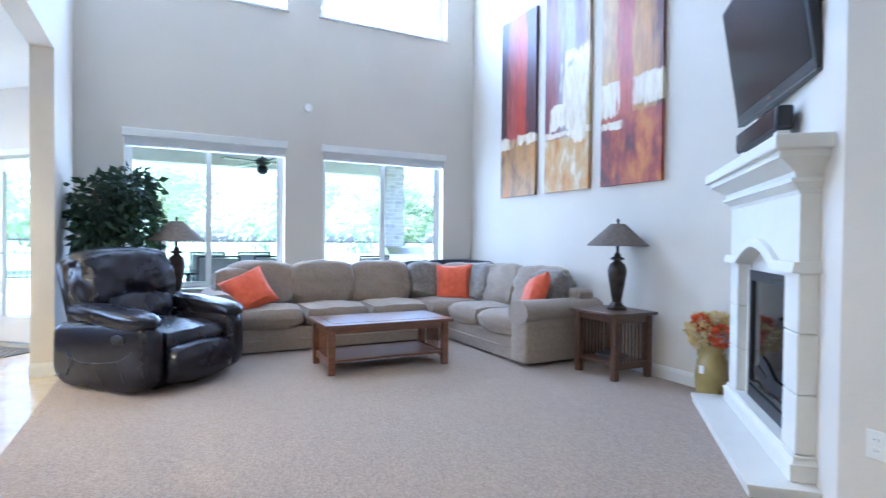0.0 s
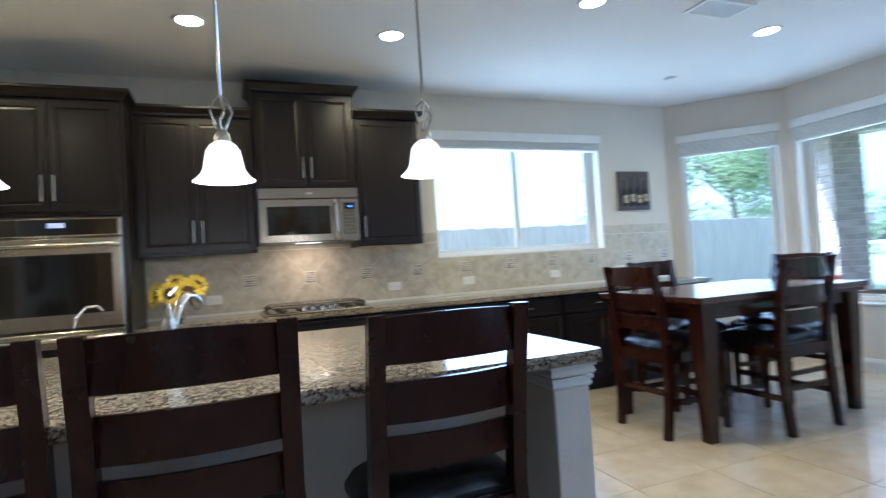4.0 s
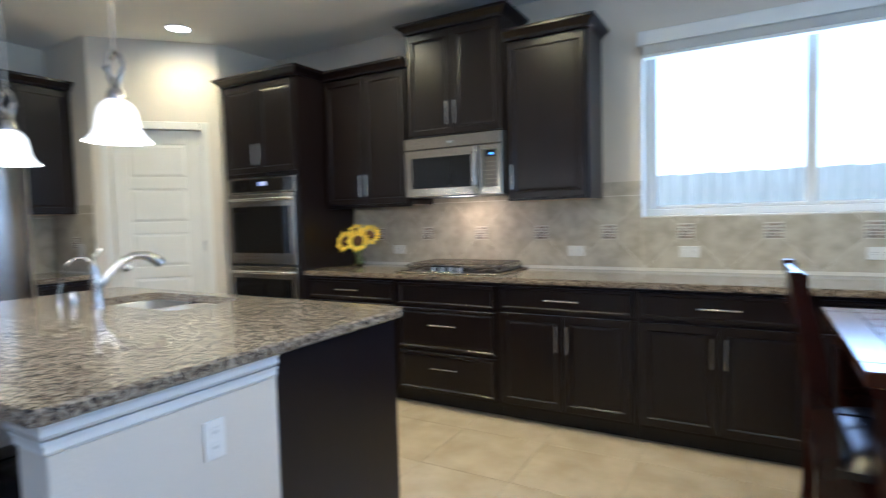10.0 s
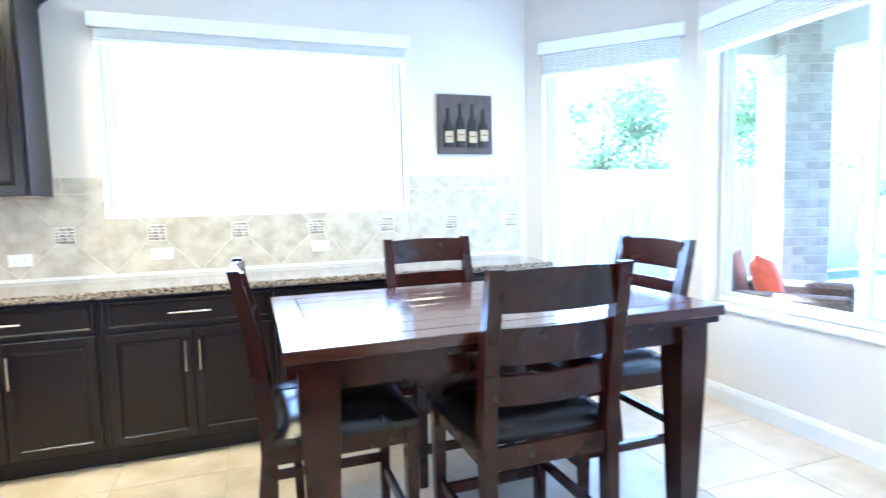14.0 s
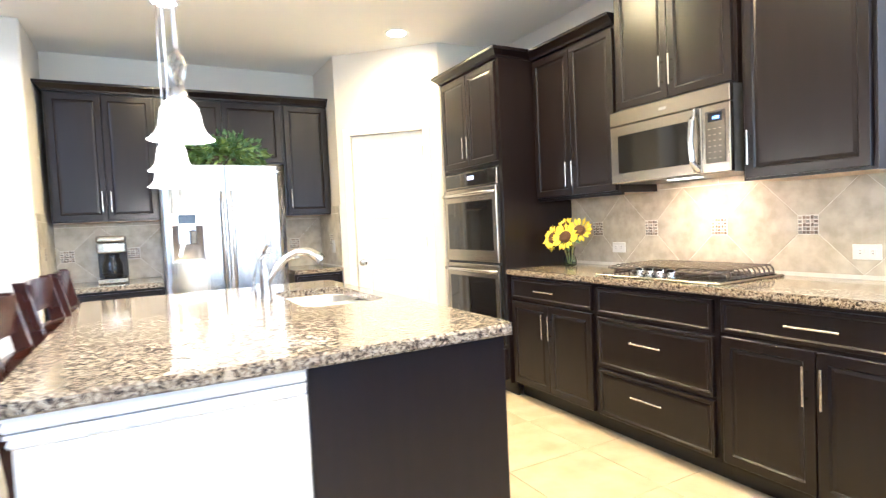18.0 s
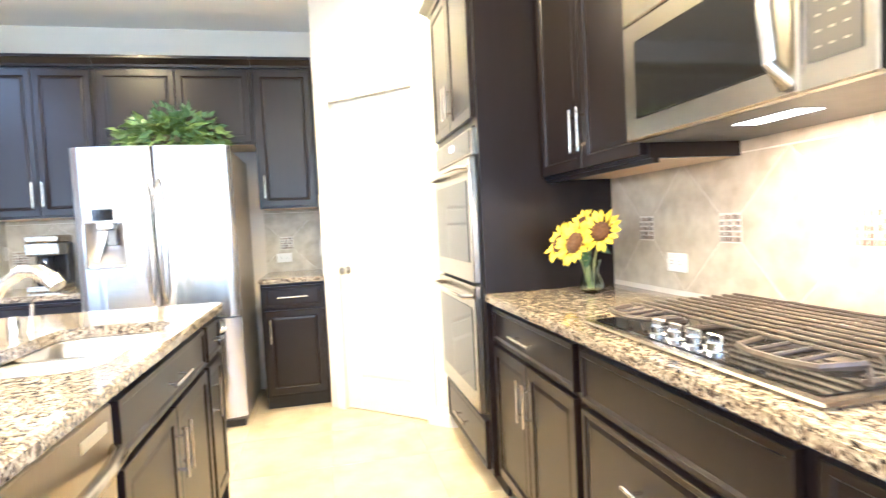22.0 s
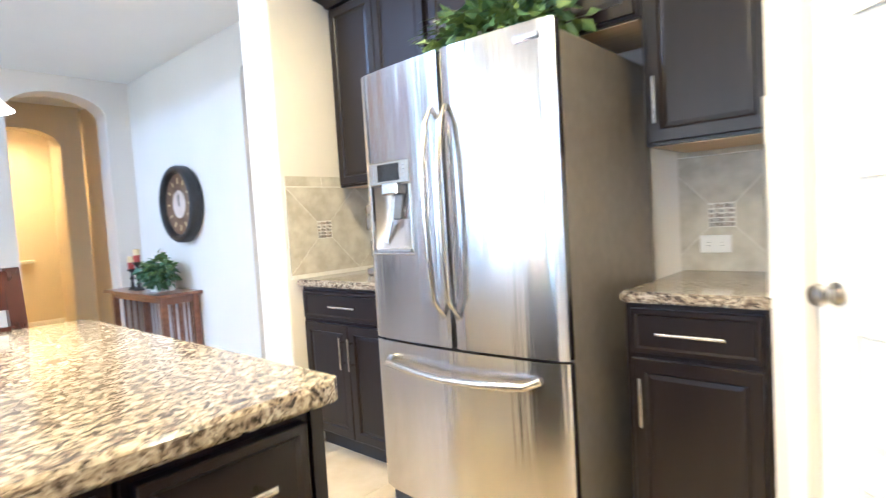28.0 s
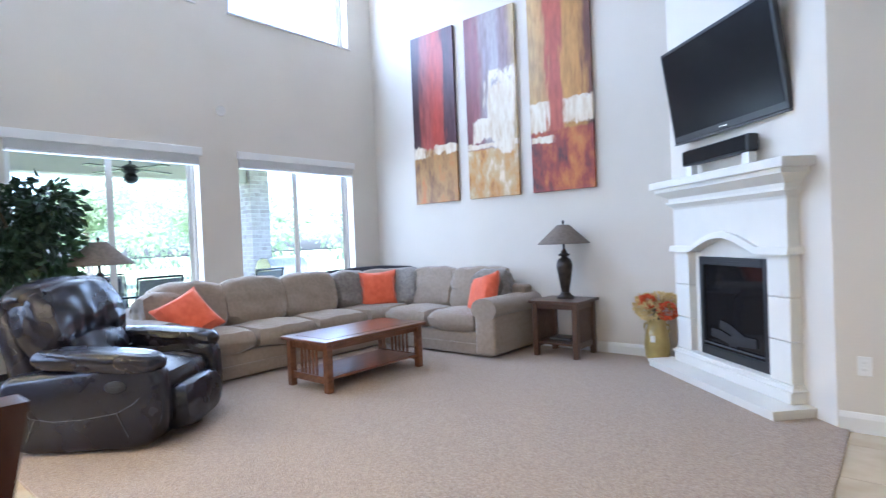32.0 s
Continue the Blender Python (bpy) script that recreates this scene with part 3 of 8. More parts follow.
def bar_pull(length, upright=True):
    """A bar handle with two posts; centre at the origin, standing off along -y."""
    bm = B()
    def at(s, y):
        return (0, y, s) if upright else (s, y, 0)
    tube(bm, [at(-length / 2, -0.032), at(length / 2, -0.032)], 0.006, 10)
    for s in (-length * 0.33, length * 0.33):
        tube(bm, [at(s, 0), at(s, -0.032)], 0.005, 8)
    return bm


def add_door(cab, x, z, w, h, handle_x=None, handle_z=None, length=0.16):
    d = part("door", panel(w, h), M_CAB, cab)
    d.location = (x, 0, z)
    if handle_x is not None:
        k = part("handle", bar_pull(length), M_NICKEL, d, "brushed nickel bar handle", True)
        k.location = (handle_x, -0.02, handle_z)
    return d


def add_drawer(cab, x, z, w, h, handle=True, length=0.20, lift=0.0):
    d = part("drawer", panel(w, h, 0.022), M_CAB, cab)
    d.location = (x, 0, z)
    if handle:
        k = part("handle", bar_pull(length, False), M_NICKEL, d, "brushed nickel bar handle", True)
        k.location = (w / 2, -0.02, h / 2 + lift)
    return d


def flare(bm, x0, x1, y0, y1, z0, z1, a, b, left=True, right=True):
    """A crown that widens from a to b beyond the front and the open sides."""
    q = []
    for z, o in ((z0, a), (z0 + (z1 - z0) * 0.25, a + 0.006), (z0 + (z1 - z0) * 0.7, b - 0.008), (z0 + (z1 - z0) * 0.72, b), (z1, b)):
        l, r = (o if left else 0), (o if right else 0)
        q.append([bm.verts.new(p) for p in ((x0 - l, y0 - o, z), (x1 + r, y0 - o, z), (x1 + r, y1, z), (x0 - l, y1, z))])
    for u, v in zip(q, q[1:]):
        for i in range(4):
            j = (i + 1) % 4
            bm.faces.new((u[i], u[j], v[j], v[i]))
    bm.faces.new(list(reversed(q[0])))
    bm.faces.new(q[-1])
    return bm


def base_cabinet(m, w, depth, kind, label):
    """kind: 'doors' two doors under one drawer, 'door' one, 'drawers' three drawers."""
    c = thing("base_cabinet", label, "cabinet", m, "kitchen base cabinets")
    part("body", block(B(), 0, 0.0, 0.10, w, depth, 0.878), M_CAB, c)
    part("toe_kick", block(B(), 0, 0.07, 0, w, 0.09, 0.10), M_CABDARK, c)
    g = 0.022
    if kind == "drawers":
        add_drawer(c, g, 0.705, w - 2 * g, 0.15, False)
        add_drawer(c, g, 0.405, w - 2 * g, 0.28, lift=0.035)
        add_drawer(c, g, 0.12, w - 2 * g, 0.265, lift=0.035)
    else:
        add_drawer(c, g, 0.715, w - 2 * g, 0.145)
        if kind == "doors":
            dw = (w - 2 * g - 0.006) / 2
            add_door(c, g, 0.12, dw, 0.575, dw - 0.03, 0.44)
            add_door(c, g + dw + 0.006, 0.12, dw, 0.575, 0.03, 0.44)
        else:
            add_door(c, g, 0.12, w - 2 * g, 0.575, 0.035, 0.44)
    return c


def wall_cabinet(m, w, depth, h, doors, label, handle_side="right", crown=(True, True), dark=True):
    c = thing("wall_cabinet", label, "cabinet", m, "kitchen wall cabinets")
    part("body", block(B(), 0, 0, 0, w, depth, h), M_CAB, c)
    part("underside", block(B(), 0.018, 0.02, -0.003, w - 0.018, depth - 0.002, -0.0005), M_MAPLE, c, "pale unfinished cabinet underside")
    g = 0.018
    if doors == 2:
        dw = (w - 2 * g - 0.004) / 2
        add_door(c, g, 0.012, dw, h - 0.03, dw - 0.028, 0.14)
        add_door(c, g + dw + 0.004, 0.012, dw, h - 0.03, 0.028, 0.14)
    else:
        add_door(c, g, 0.012, w - 2 * g, h - 0.03, w - 2 * g - 0.03 if handle_side == "right" else 0.03, 0.14)
    part("crown", flare(B(), 0, w, -0.02, depth, h, h + 0.065, 0.004, 0.05, *crown), M_CAB, c, "flared dark crown moulding")
    return c


BY = 4.53
for x0, x1, kind in ((-1.87, -1.04, "doors"), (-1.04, -0.265, "drawers"), (-0.265, 0.567, "doors"), (0.567, 1.39, "doors"), (1.39, 2.21, "doors"), (2.21, 3.10, "doors")):
    base_cabinet(pose(x0, BY, 0), x1 - x0 - 0.002, KY - BY - 0.003, kind, "espresso wood base cabinet with three drawers" if kind == "drawers" else "espresso wood base cabinet with a drawer over two doors")
wall_cabinet(pose(-1.868, 4.79, 1.40), 0.795, KY - 4.79 - 0.003, 0.995, 2, "tall espresso wall cabinet with two panelled doors", crown=(False, False))
wall_cabinet(pose(-1.062, 4.77, 1.862), 0.757, KY - 4.77 - 0.003, 0.74, 2, "raised espresso wall cabinet over the microwave")
wall_cabinet(pose(-0.298, 4.79, 1.395), 0.545, KY - 4.79 - 0.003, 1.035, 1, "espresso wall cabinet with one wide door", "left", (False, True))
part("light_rail", block(B(), -1.865, 4.80, 1.385, -1.07, 4.82, 1.40), M_CAB, bpy.data.objects["wall_cabinet"])
bpy.data.objects["light_rail"].matrix_parent_inverse = bpy.data.objects["wall_cabinet"].matrix_basis.inverted()

# oven tower
OY = 4.49
tower = thing("oven_cabinet", "tall espresso cabinet that holds the wall ovens", "cabinet", pose(-2.70, OY, 0))
for x0, x1 in ((0, 0.035), (0.793, 0.83)):
    part("side_panel", block(B(), x0, 0, 0.10, x1, 0.64, 2.40), M_CAB, tower)
for z0, z1 in ((1.66, 2.40), (0.10, 0.365)):
    part("carcass", block(B(), 0.0352, 0.0005, z0, 0.7928, 0.64, z1), M_CAB, tower)
part("back_panel", block(B(), 0.0352, 0.60, 0.3655, 0.7928, 0.64, 1.6595), M_CAB, tower)
part("toe_kick", block(B(), 0, 0.06, 0, 0.83, 0.08, 0.10), M_CABDARK, tower)
for x, hx in ((0.03, 0.352), (0.418, 0.028)):
    add_door(tower, x, 1.69, 0.38, 0.69, hx, 0.14)
add_drawer(tower, 0.03, 0.12, 0.768, 0.22)
part("crown", flare(B(), 0, 0.83, -0.02, 0.64, 2.40, 2.465, 0.004, 0.05, True, True), M_CAB, tower, "flared dark crown moulding")

oven = thing("double_wall_oven", "stainless steel double wall oven with dark glass doors", "oven", pose(-2.663, OY - 0.004, 0.37))
part("control_panel", block(B(), 0, -0.02, 1.16, 0.756, 0.3, 1.278, 0.004), M_STEEL, oven)
part("display_glass", block(B(), 0.020, -0.023, 1.170, 0.736, -0.019, 1.268), M_BLACKGLASS, oven)
part("display", block(B(), 0.36, -0.0245, 1.215, 0.45, -0.0225, 1.245), M_DISPLAY, oven, "lit blue clock display")
part("case", block(B(), 0.006, 0.0, 0.0, 0.75, 0.5, 1.16), M_BLACK, oven)
for z0, z1 in ((0.0, 0.575), (0.59, 1.15)):
    d = part("oven_door", block(B(), 0, -0.035, z0, 0.756, -0.001, z1, 0.005), M_STEEL, oven)
    part("window", block(B(), 0.055, -0.038, z0 + 0.09, 0.70, -0.034, z1 - 0.10), M_BLACKGLASS, d)
    hb = tube(B(), [(0.02, -0.036, z1 - 0.045), (0.05, -0.075, z1 - 0.045), (0.378, -0.085, z1 - 0.045), (0.706, -0.075, z1 - 0.045), (0.736, -0.036, z1 - 0.045)], 0.013, 10)
    part("handle", hb, M_NICKEL, d, "wide stainless bar handle", True)

# microwave
mw = thing("microwave", "stainless steel over-range microwave with a curved handle", "microwave", pose(-1.060, 4.735, 1.432))
part("body", block(B(), 0, 0, 0.012, 0.753, KY - 4.735 - 0.004, 0.427), M_STEELDARK, mw)
part("top_grille", block(B(), 0, -0.03, 0.345, 0.753, 0.001, 0.427, 0.004), M_STEEL, mw)
md = part("door", block(B(), 0, -0.03, 0.012, 0.60, 0.001, 0.342, 0.005), M_STEEL, mw)
part("window", block(B(), 0.06, -0.033, 0.07, 0.53, -0.029, 0.285, 0.003), M_BLACKGLASS, md)
part("handle", tube(B(), [(0.575, -0.03, 0.03), (0.57, -0.062, 0.08), (0.568, -0.072, 0.18), (0.57, -0.062, 0.28), (0.575, -0.03, 0.33)], 0.016, 10), M_NICKEL, md, "curved stainless handle", True)
cp = part("control_panel", block(B(), 0.602, -0.03, 0.012, 0.753, 0.001, 0.342, 0.004), M_STEEL, mw)
part("keypad", block(B(), 0.625, -0.033, 0.06, 0.728, -0.029, 0.31), M_KEYPAD, cp)
ds = part("display", block(B(), 0.640, -0.0345, 0.258, 0.715, -0.0325, 0.302), M_BLACKGLASS, cp, "dark clock display with blue digits")
lettering("digits", "1101", 0.020, M_DIGITS, ds, Matrix.Translation((0.683, -0.0350, 0.276)))
for i in range(6):
    for j in range(3):
        part("key", block(B(), 0.641 + j * 0.028, -0.0338, 0.082 + i * 0.028, 0.652 + j * 0.028, -0.0325, 0.086 + i * 0.028), M_CASE, cp)
part("badge", block(B(), 0.35, -0.0315, 0.375, 0.40, -0.0295, 0.39), M_CHROME, mw)
part("vent_lamp", block(B(), 0.28, 0.10, 0.0112, 0.47, 0.17, 0.0125), M_HOODLIGHT, mw, "lit lamp under the microwave")
hood = new("hood_light", bpy.data.lights.new("hood_light", "AREA"))
hood.data.shape, hood.data.size, hood.data.size_y, hood.data.energy, hood.data.color = "RECTANGLE", 0.25, 0.08, 0.55, (1.0, 0.60, 0.28)
hood.matrix_world = look((-0.68, 4.87, 1.425), (-0.68, 4.95, 0.9))

# worktops
def worktop(name, label, outline, z0=0.88, z1=0.917):
    bm = prism(B(), outline, z0, z1)
    bmesh.ops.recalc_face_normals(bm, faces=bm.faces[:])
    es = [e for e in bm.edges if abs(e.verts[0].co.z - e.verts[1].co.z) < 1e-5]
    bmesh.ops.bevel(bm, geom=es, offset=0.007, segments=2, affect="EDGES")
    ob = part(name, bm, M_GRANITE)
    return tagged(ob, label, "worktop")


worktop("countertop", "speckled brown and cream granite worktop along the wall", [(-1.868, 4.485), (3.10, 4.485), (3.10, KY - 0.004), (-1.868, KY - 0.004)])
worktop("countertop", "short granite worktop beside the refrigerator", [(FX + 0.003, 1.613), (-3.355, 1.613), (-3.355, 2.368), (FX + 0.003, 2.368)])
worktop("countertop", "small granite worktop beside the pantry door", [(FX + 0.003, 3.365), (-3.415, 3.365), (-3.415, 3.797), (FX + 0.003, 3.797)])

# cooktop
hob = thing("gas_cooktop", "stainless gas cooktop with black grates and chrome knobs", "cooktop", pose(-1.068, 4.545, 0.917))
part("pan", block(B(), 0, 0, 0, 0.80, 0.51, 0.012, 0.005), M_STEEL, hob)
part("glass_top", block(B(), 0.03, 0.03, 0.011, 0.77, 0.49, 0.015), M_BLACKGLASS, hob)
for i, x in enumerate((0.285, 0.352, 0.419, 0.486)):
    k = part("knob", lathe(B(), [(0.025, 0), (0.025, 0.006), (0.021, 0.01), (0.020, 0.024), (0.017, 0.027)], 16, (x, 0.065, 0.014)), M_CHROME, hob, "chrome knob", True)
    part("knob_grip", block(B(), x - 0.023, 0.060, 0.034, x + 0.023, 0.070, 0.056, 0.003), M_CHROME, k)
for i in range(3):
    x0, x1 = 0.035 + i * 0.245, 0.035 + i * 0.245 + 0.240
    gb = B()
    lo0 = 0.016 if i == 0 else 0.056
    lo1 = 0.016 if i == 2 else 0.056
    for k in range(10):
        y = 0.135 + k * 0.038
        tube(gb, [(x0, y, lo0), (x0 + 0.004, y, (lo0 + 0.056) / 2 + 0.004), (x0 + 0.018, y, 0.058), (x1 - 0.018, y, 0.058), (x1 - 0.004, y, (lo1 + 0.056) / 2 + 0.004), (x1, y, lo1)], 0.0045, 6)
    for xx in (x0 + 0.004, x1 - 0.004):
        tube(gb, [(xx, 0.13, 0.022), (xx, 0.482, 0.022)], 0.006, 6)
    if i != 1:
        tube(gb, [(x0 + 0.01, 0.135, 0.050), (x0 + 0.03, 0.060, 0.047), (x0 + 0.08, 0.042, 0.047), (x1 - 0.08, 0.042, 0.047), (x1 - 0.03, 0.060, 0.047), (x1 - 0.01, 0.135, 0.050)], 0.007, 6)
        for a in (0.3, 0.5, 0.7):
            xm = x0 + (x1 - x0) * a
            tube(gb, [(xm, 0.046, 0.047), (xm + 0.01, 0.135, 0.056)], 0.0045, 6)
    for xx in (x0 + 0.008, x1 - 0.008):
        for yy in (0.135, 0.476):
            block(gb, xx - 0.006, yy - 0.006, 0.0145, xx + 0.006, yy + 0.006, 0.024)
    part("grate", gb, M_IRON, hob, "black cast iron grate", True)
for x, y, r in ((0.15, 0.20, 0.035), (0.15, 0.39, 0.045), (0.40, 0.30, 0.06), (0.65, 0.20, 0.04), (0.65, 0.39, 0.05)):
    part("burner", lathe(B(), [(r, 0.014), (r, 0.022), (r * 0.8, 0.024), (r * 0.8, 0.029), (r * 0.6, 0.03)], 16, (x, y, 0)), M_IRON, hob, "", True)


# ---- outlets and switches ----
def outlet(m, label="white double power outlet on the wall", wide=False, blank=False):
    o = thing("power_outlet", label, "outlet", m)
    w, h = (0.115, 0.07) if wide else (0.07, 0.115)
    part("plate", block(B(), -w / 2, -0.006, -h / 2, w / 2, 0, h / 2, 0.002), M_WHITE, o)
    if blank:
        return o
    for s in (-0.022, 0.022):
        cx, cz = (s * 1.1, 0) if wide else (0, s)
        sk = part("socket", block(B(), cx - 0.015, -0.008, cz - 0.015, cx + 0.015, -0.005, cz + 0.015, 0.002), M_WHITE, o)
        sb = B()
        for a in (-0.006, 0.006):
            if wide:
                block(sb, cx - 0.004, -0.0088, cz + a - 0.001, cx + 0.004, -0.0078, cz + a + 0.001)
            else:
                block(sb, cx + a - 0.001, -0.0088, cz - 0.004, cx + a + 0.001, -0.0078, cz + 0.004)
        part("slots", sb, M_SLOT, sk)
    return o


SPL = 0.012          # thickness of the wall tiles
for x in (-1.40, 0.065, 0.78, 1.72, 2.52):
    outlet(pose(x, KY - SPL - 0.001, 1.043), "white double power outlet set in the tiled splashback", True)
outlet(pose(FX + SPL + 0.001, 3.50, 1.026, 0, 0, 90), "white double power outlet set in the tiled splashback", True)
outlet(pose(-3.62, 3.80 - SPL - 0.001, 1.10, 0, 0, 0), "white power outlet on the tiled side wall")
outlet(pose(-2.55, AY + 0.001, 0.40, 0, 0, 180))
outlet(pose(NX - 0.001, 3.05, 0.36, 0, 0, -90))

# ---- refrigerator wall ----
def on_fridge_wall(x, y, z):
    return pose(x, y, z, 0, 0, 90)


base_cabinet(on_fridge_wall(-3.39, 1.614, 0), 0.752, -3.39 - FX - 0.003, "doors", "espresso base cabinet beside the refrigerator")
base_cabinet(on_fridge_wall(-3.45, 3.368, 0), 0.428, -3.45 - FX - 0.003, "door", "narrow espresso base cabinet beside the pantry")
wall_cabinet(on_fridge_wall(-3.665, 1.650, 1.40), 0.732, -3.675 - FX - 0.003, 0.985, 2, "espresso wall cabinet with two panelled doors", crown=(True, False))
wall_cabinet(on_fridge_wall(-3.665, 2.384, 1.86), 0.994, -3.675 - FX - 0.003, 0.525, 2, "low espresso wall cabinet over the refrigerator", crown=(False, False))
wall_cabinet(on_fridge_wall(-3.665, 3.380, 1.40), 0.412, -3.675 - FX - 0.003, 0.985, 1, "narrow espresso wall cabinet with one door", "left", (False, False))

# refrigerator: local x along the wall, front at y = 0
fr = thing("refrigerator", "stainless french-door refrigerator with a water dispenser", "refrigerator", on_fridge_wall(-3.19, 2.372, 0))
part("body", block(B(), 0.005, 0.075, 0.03, 0.897, 0.80, 1.765, 0.006), M_CASE, fr, "grey painted steel case")


def bowed_door(x0, x1, z0, z1, bow=0.028, lo=0.0, hi=0.902, hole=None):
    """A door whose front swells gently across the whole width; hole: (x0, x1, z0, z1) left open in the front."""
    bm = B()
    n = 14
    def y(x):
        u = (x - (lo + hi) / 2) / ((hi - lo) / 2)
        return bow * u * u
    xs = [x0 + (x1 - x0) * i / n for i in range(n + 1)]
    zs = [z0, z1]
    if hole:
        xs = sorted([x for x in xs if abs(x - hole[0]) > 0.012 and abs(x - hole[1]) > 0.012] + [hole[0], hole[1]])
        zs = [z0, hole[2], hole[3], z1]
    rows = []
    for x in xs:
        e = 0.012 * (1 if x in (x0, x1) else 0)
        rows.append([bm.verts.new((x, y(x) + e, z)) for z in zs] + [bm.verts.new((x, 0.07, z1)), bm.verts.new((x, 0.07, z0))])
    for x, a, b in zip(xs, rows, rows[1:]):
        for k in range(len(a)):
            j = (k + 1) % len(a)
            if hole and k == 1 and hole[0] - 1e-6 <= x < hole[1] - 1e-6:
                continue
            bm.faces.new((a[k], b[k], b[j], a[j]))
    bm.faces.new(rows[0])
    bm.faces.new(list(reversed(rows[-1])))
    return bm


dl = part("door", bowed_door(0.0, 0.4475, 0.715, 1.79, hole=(0.062, 0.272, 1.075, 1.335)), M_FRIDGE, fr, "", True)
dr = part("door", bowed_door(0.4525, 0.902, 0.715, 1.79), M_FRIDGE, fr, "", True)
dz = part("freezer_drawer", bowed_door(0.0, 0.902, 0.07, 0.705), M_FRIDGE, fr, "", True)
for d, x in ((dl, 0.415), (dr, 0.485)):
    part("handle", tube(B(), [(x, 0.0, 0.83), (x, -0.045, 0.90), (x, -0.062, 1.05), (x, -0.068, 1.22), (x, -0.062, 1.40), (x, -0.045, 1.53), (x, 0.0, 1.59)], [0.010, 0.013, 0.014, 0.014, 0.014, 0.013, 0.010], 10), M_NICKEL, d, "long bowed stainless handle", True)
part("handle", tube(B(), [(0.10, 0.01, 0.64), (0.13, -0.035, 0.63), (0.30, -0.06, 0.62), (0.451, -0.066, 0.615), (0.60, -0.06, 0.62), (0.77, -0.035, 0.63), (0.80, 0.01, 0.64)], 0.014, 10), M_NICKEL, dz, "wide bowed stainless handle", True)
dsp = part("dispenser", block(B(), 0.050, 0.002, 1.336, 0.284, 0.03, 1.430, 0.006), M_STEEL, dl, "ice and water dispenser")
cav = B()
grid = []
for i in range(13):
    u = i / 6 - 1
    grid.append([])
    for j in range(9):
        v = j / 8
        deep = 0.062 * (1 - abs(u) ** 6) * min(1.0, (0.10 + 1.9 * v) if v < 0.5 else 1.0)
        grid[-1].append(cav.verts.new((0.167 + 0.108 * u, 0.010 + deep, 1.074 + 0.262 * v)))
for p, q in zip(grid, grid[1:]):
    for j in range(8):
        cav.faces.new((p[j], q[j], q[j + 1], p[j + 1]))
part("recess", cav, M_CASE, dsp, "dark curved cavity", True)
part("drip_tray", block(B(), 0.070, 0.003, 1.071, 0.264, 0.045, 1.084, 0.003), M_SINK, dsp)
for x0, x1 in ((0.050, 0.062), (0.272, 0.284)):
    part("recess_rim", block(B(), x0, 0.001, 1.072, x1, 0.022, 1.335, 0.003), M_NICKEL, dsp)
part("recess_rim", block(B(), 0.050, 0.001, 1.060, 0.284, 0.022, 1.0715, 0.003), M_NICKEL, dsp)
scr = part("screen", block(B(), 0.105, 0.0005, 1.352, 0.225, 0.004, 1.418), M_BLACKGLASS, dsp, "small glossy display")
for x in (0.080, 0.250):
    for k in range(4):
        part("key", block(B(), x - 0.008, 0.0012, 1.358 + k * 0.016, x + 0.008, 0.003, 1.361 + k * 0.016), M_CASE, dsp)
part("spout", block(B(), 0.125, -0.004, 1.296, 0.215, 0.050, 1.345, 0.008, 2), M_NICKEL, dsp)
part("paddle", place(block(B(), -0.022, -0.006, -0.10, 0.022, 0.006, 0.0, 0.005, 2), pose(0.205, 0.020, 1.296, -12, 0, 0)), M_STEELDARK, dsp, "grey push lever")
# Slanted nickel bar modelled in place of the pale reflection on the cavity side.
part("reflection_bar", place(block(B(), -0.016, -0.004, -0.20, 0.016, 0.004, 0.0, 0.003), pose(0.160, 0.045, 1.296, -6, 16, 0)), M_NICKEL, dsp, "slanted pale bar in place of the cavity's reflection")
part("badge", block(B(), 0.77, 0.006, 1.735, 0.86, 0.016, 1.75), M_NICKEL, dr)
part("foot", block(B(), 0.02, 0.06, 0.0, 0.88, 0.14, 0.04), M_BLACK, fr)

# ---- pantry door ----
def flare_panel(x0, x1, z0, z1):
    """A raised field with a wide chamfer."""
    bm = block(B(), x0, 0.036, z0, x1, 0.0388, z1)
    front = min(bm.faces, key=lambda f: f.calc_center_median().y)
    bmesh.ops.inset_region(bm, faces=[front], thickness=0.028, depth=0.006)
    return bm


pm = Matrix.Translation((-2.76, 4.50, 0)) @ Matrix.Rotation(math.atan2(3.80 - 4.50, -3.41 + 2.76), 4, "Z")
pd = thing("pantry_door", "white five-panel interior door, closed", "door", pm @ pose(0.83, 0.0, 0, 0, 0, 180) @ Matrix.Diagonal((1, 1, 1.013, 1)))
leafob = part("leaf", block(B(), 0.004, 0.039, 0.008, 0.666, 0.065, 2.04), M_DOOR, pd)
for x0, x1 in ((0.004, 0.12), (0.55, 0.666)):
    part("stile", block(B(), x0, 0.028, 0.008, x1, 0.0388, 2.04, 0.002), M_DOOR, leafob)
for z0, z1 in ((0.008, 0.22), (0.49, 0.58), (0.85, 0.94), (1.21, 1.30), (1.57, 1.66), (1.93, 2.04)):
    part("rail", block(B(), 0.1205, 0.028, z0, 0.5495, 0.0388, z1, 0.002), M_DOOR, leafob)
for i in range(5):
    z = 0.22 + i * 0.36
    part("door_panel", flare_panel(0.128, 0.542, z + 0.008, z + 0.262), M_DOOR, leafob)
part("knob", place(lathe(B(), [(0.028, 0), (0.028, 0.006), (0.012, 0.01), (0.012, 0.03), (0.024, 0.038), (0.029, 0.052), (0.024, 0.064), (0.008, 0.068)], 20), Matrix.Translation((0.066, 0.03, 0.94)) @ Matrix.Rotation(radians(90), 4, "X")), M_NICKEL, leafob, "round satin nickel knob", True)
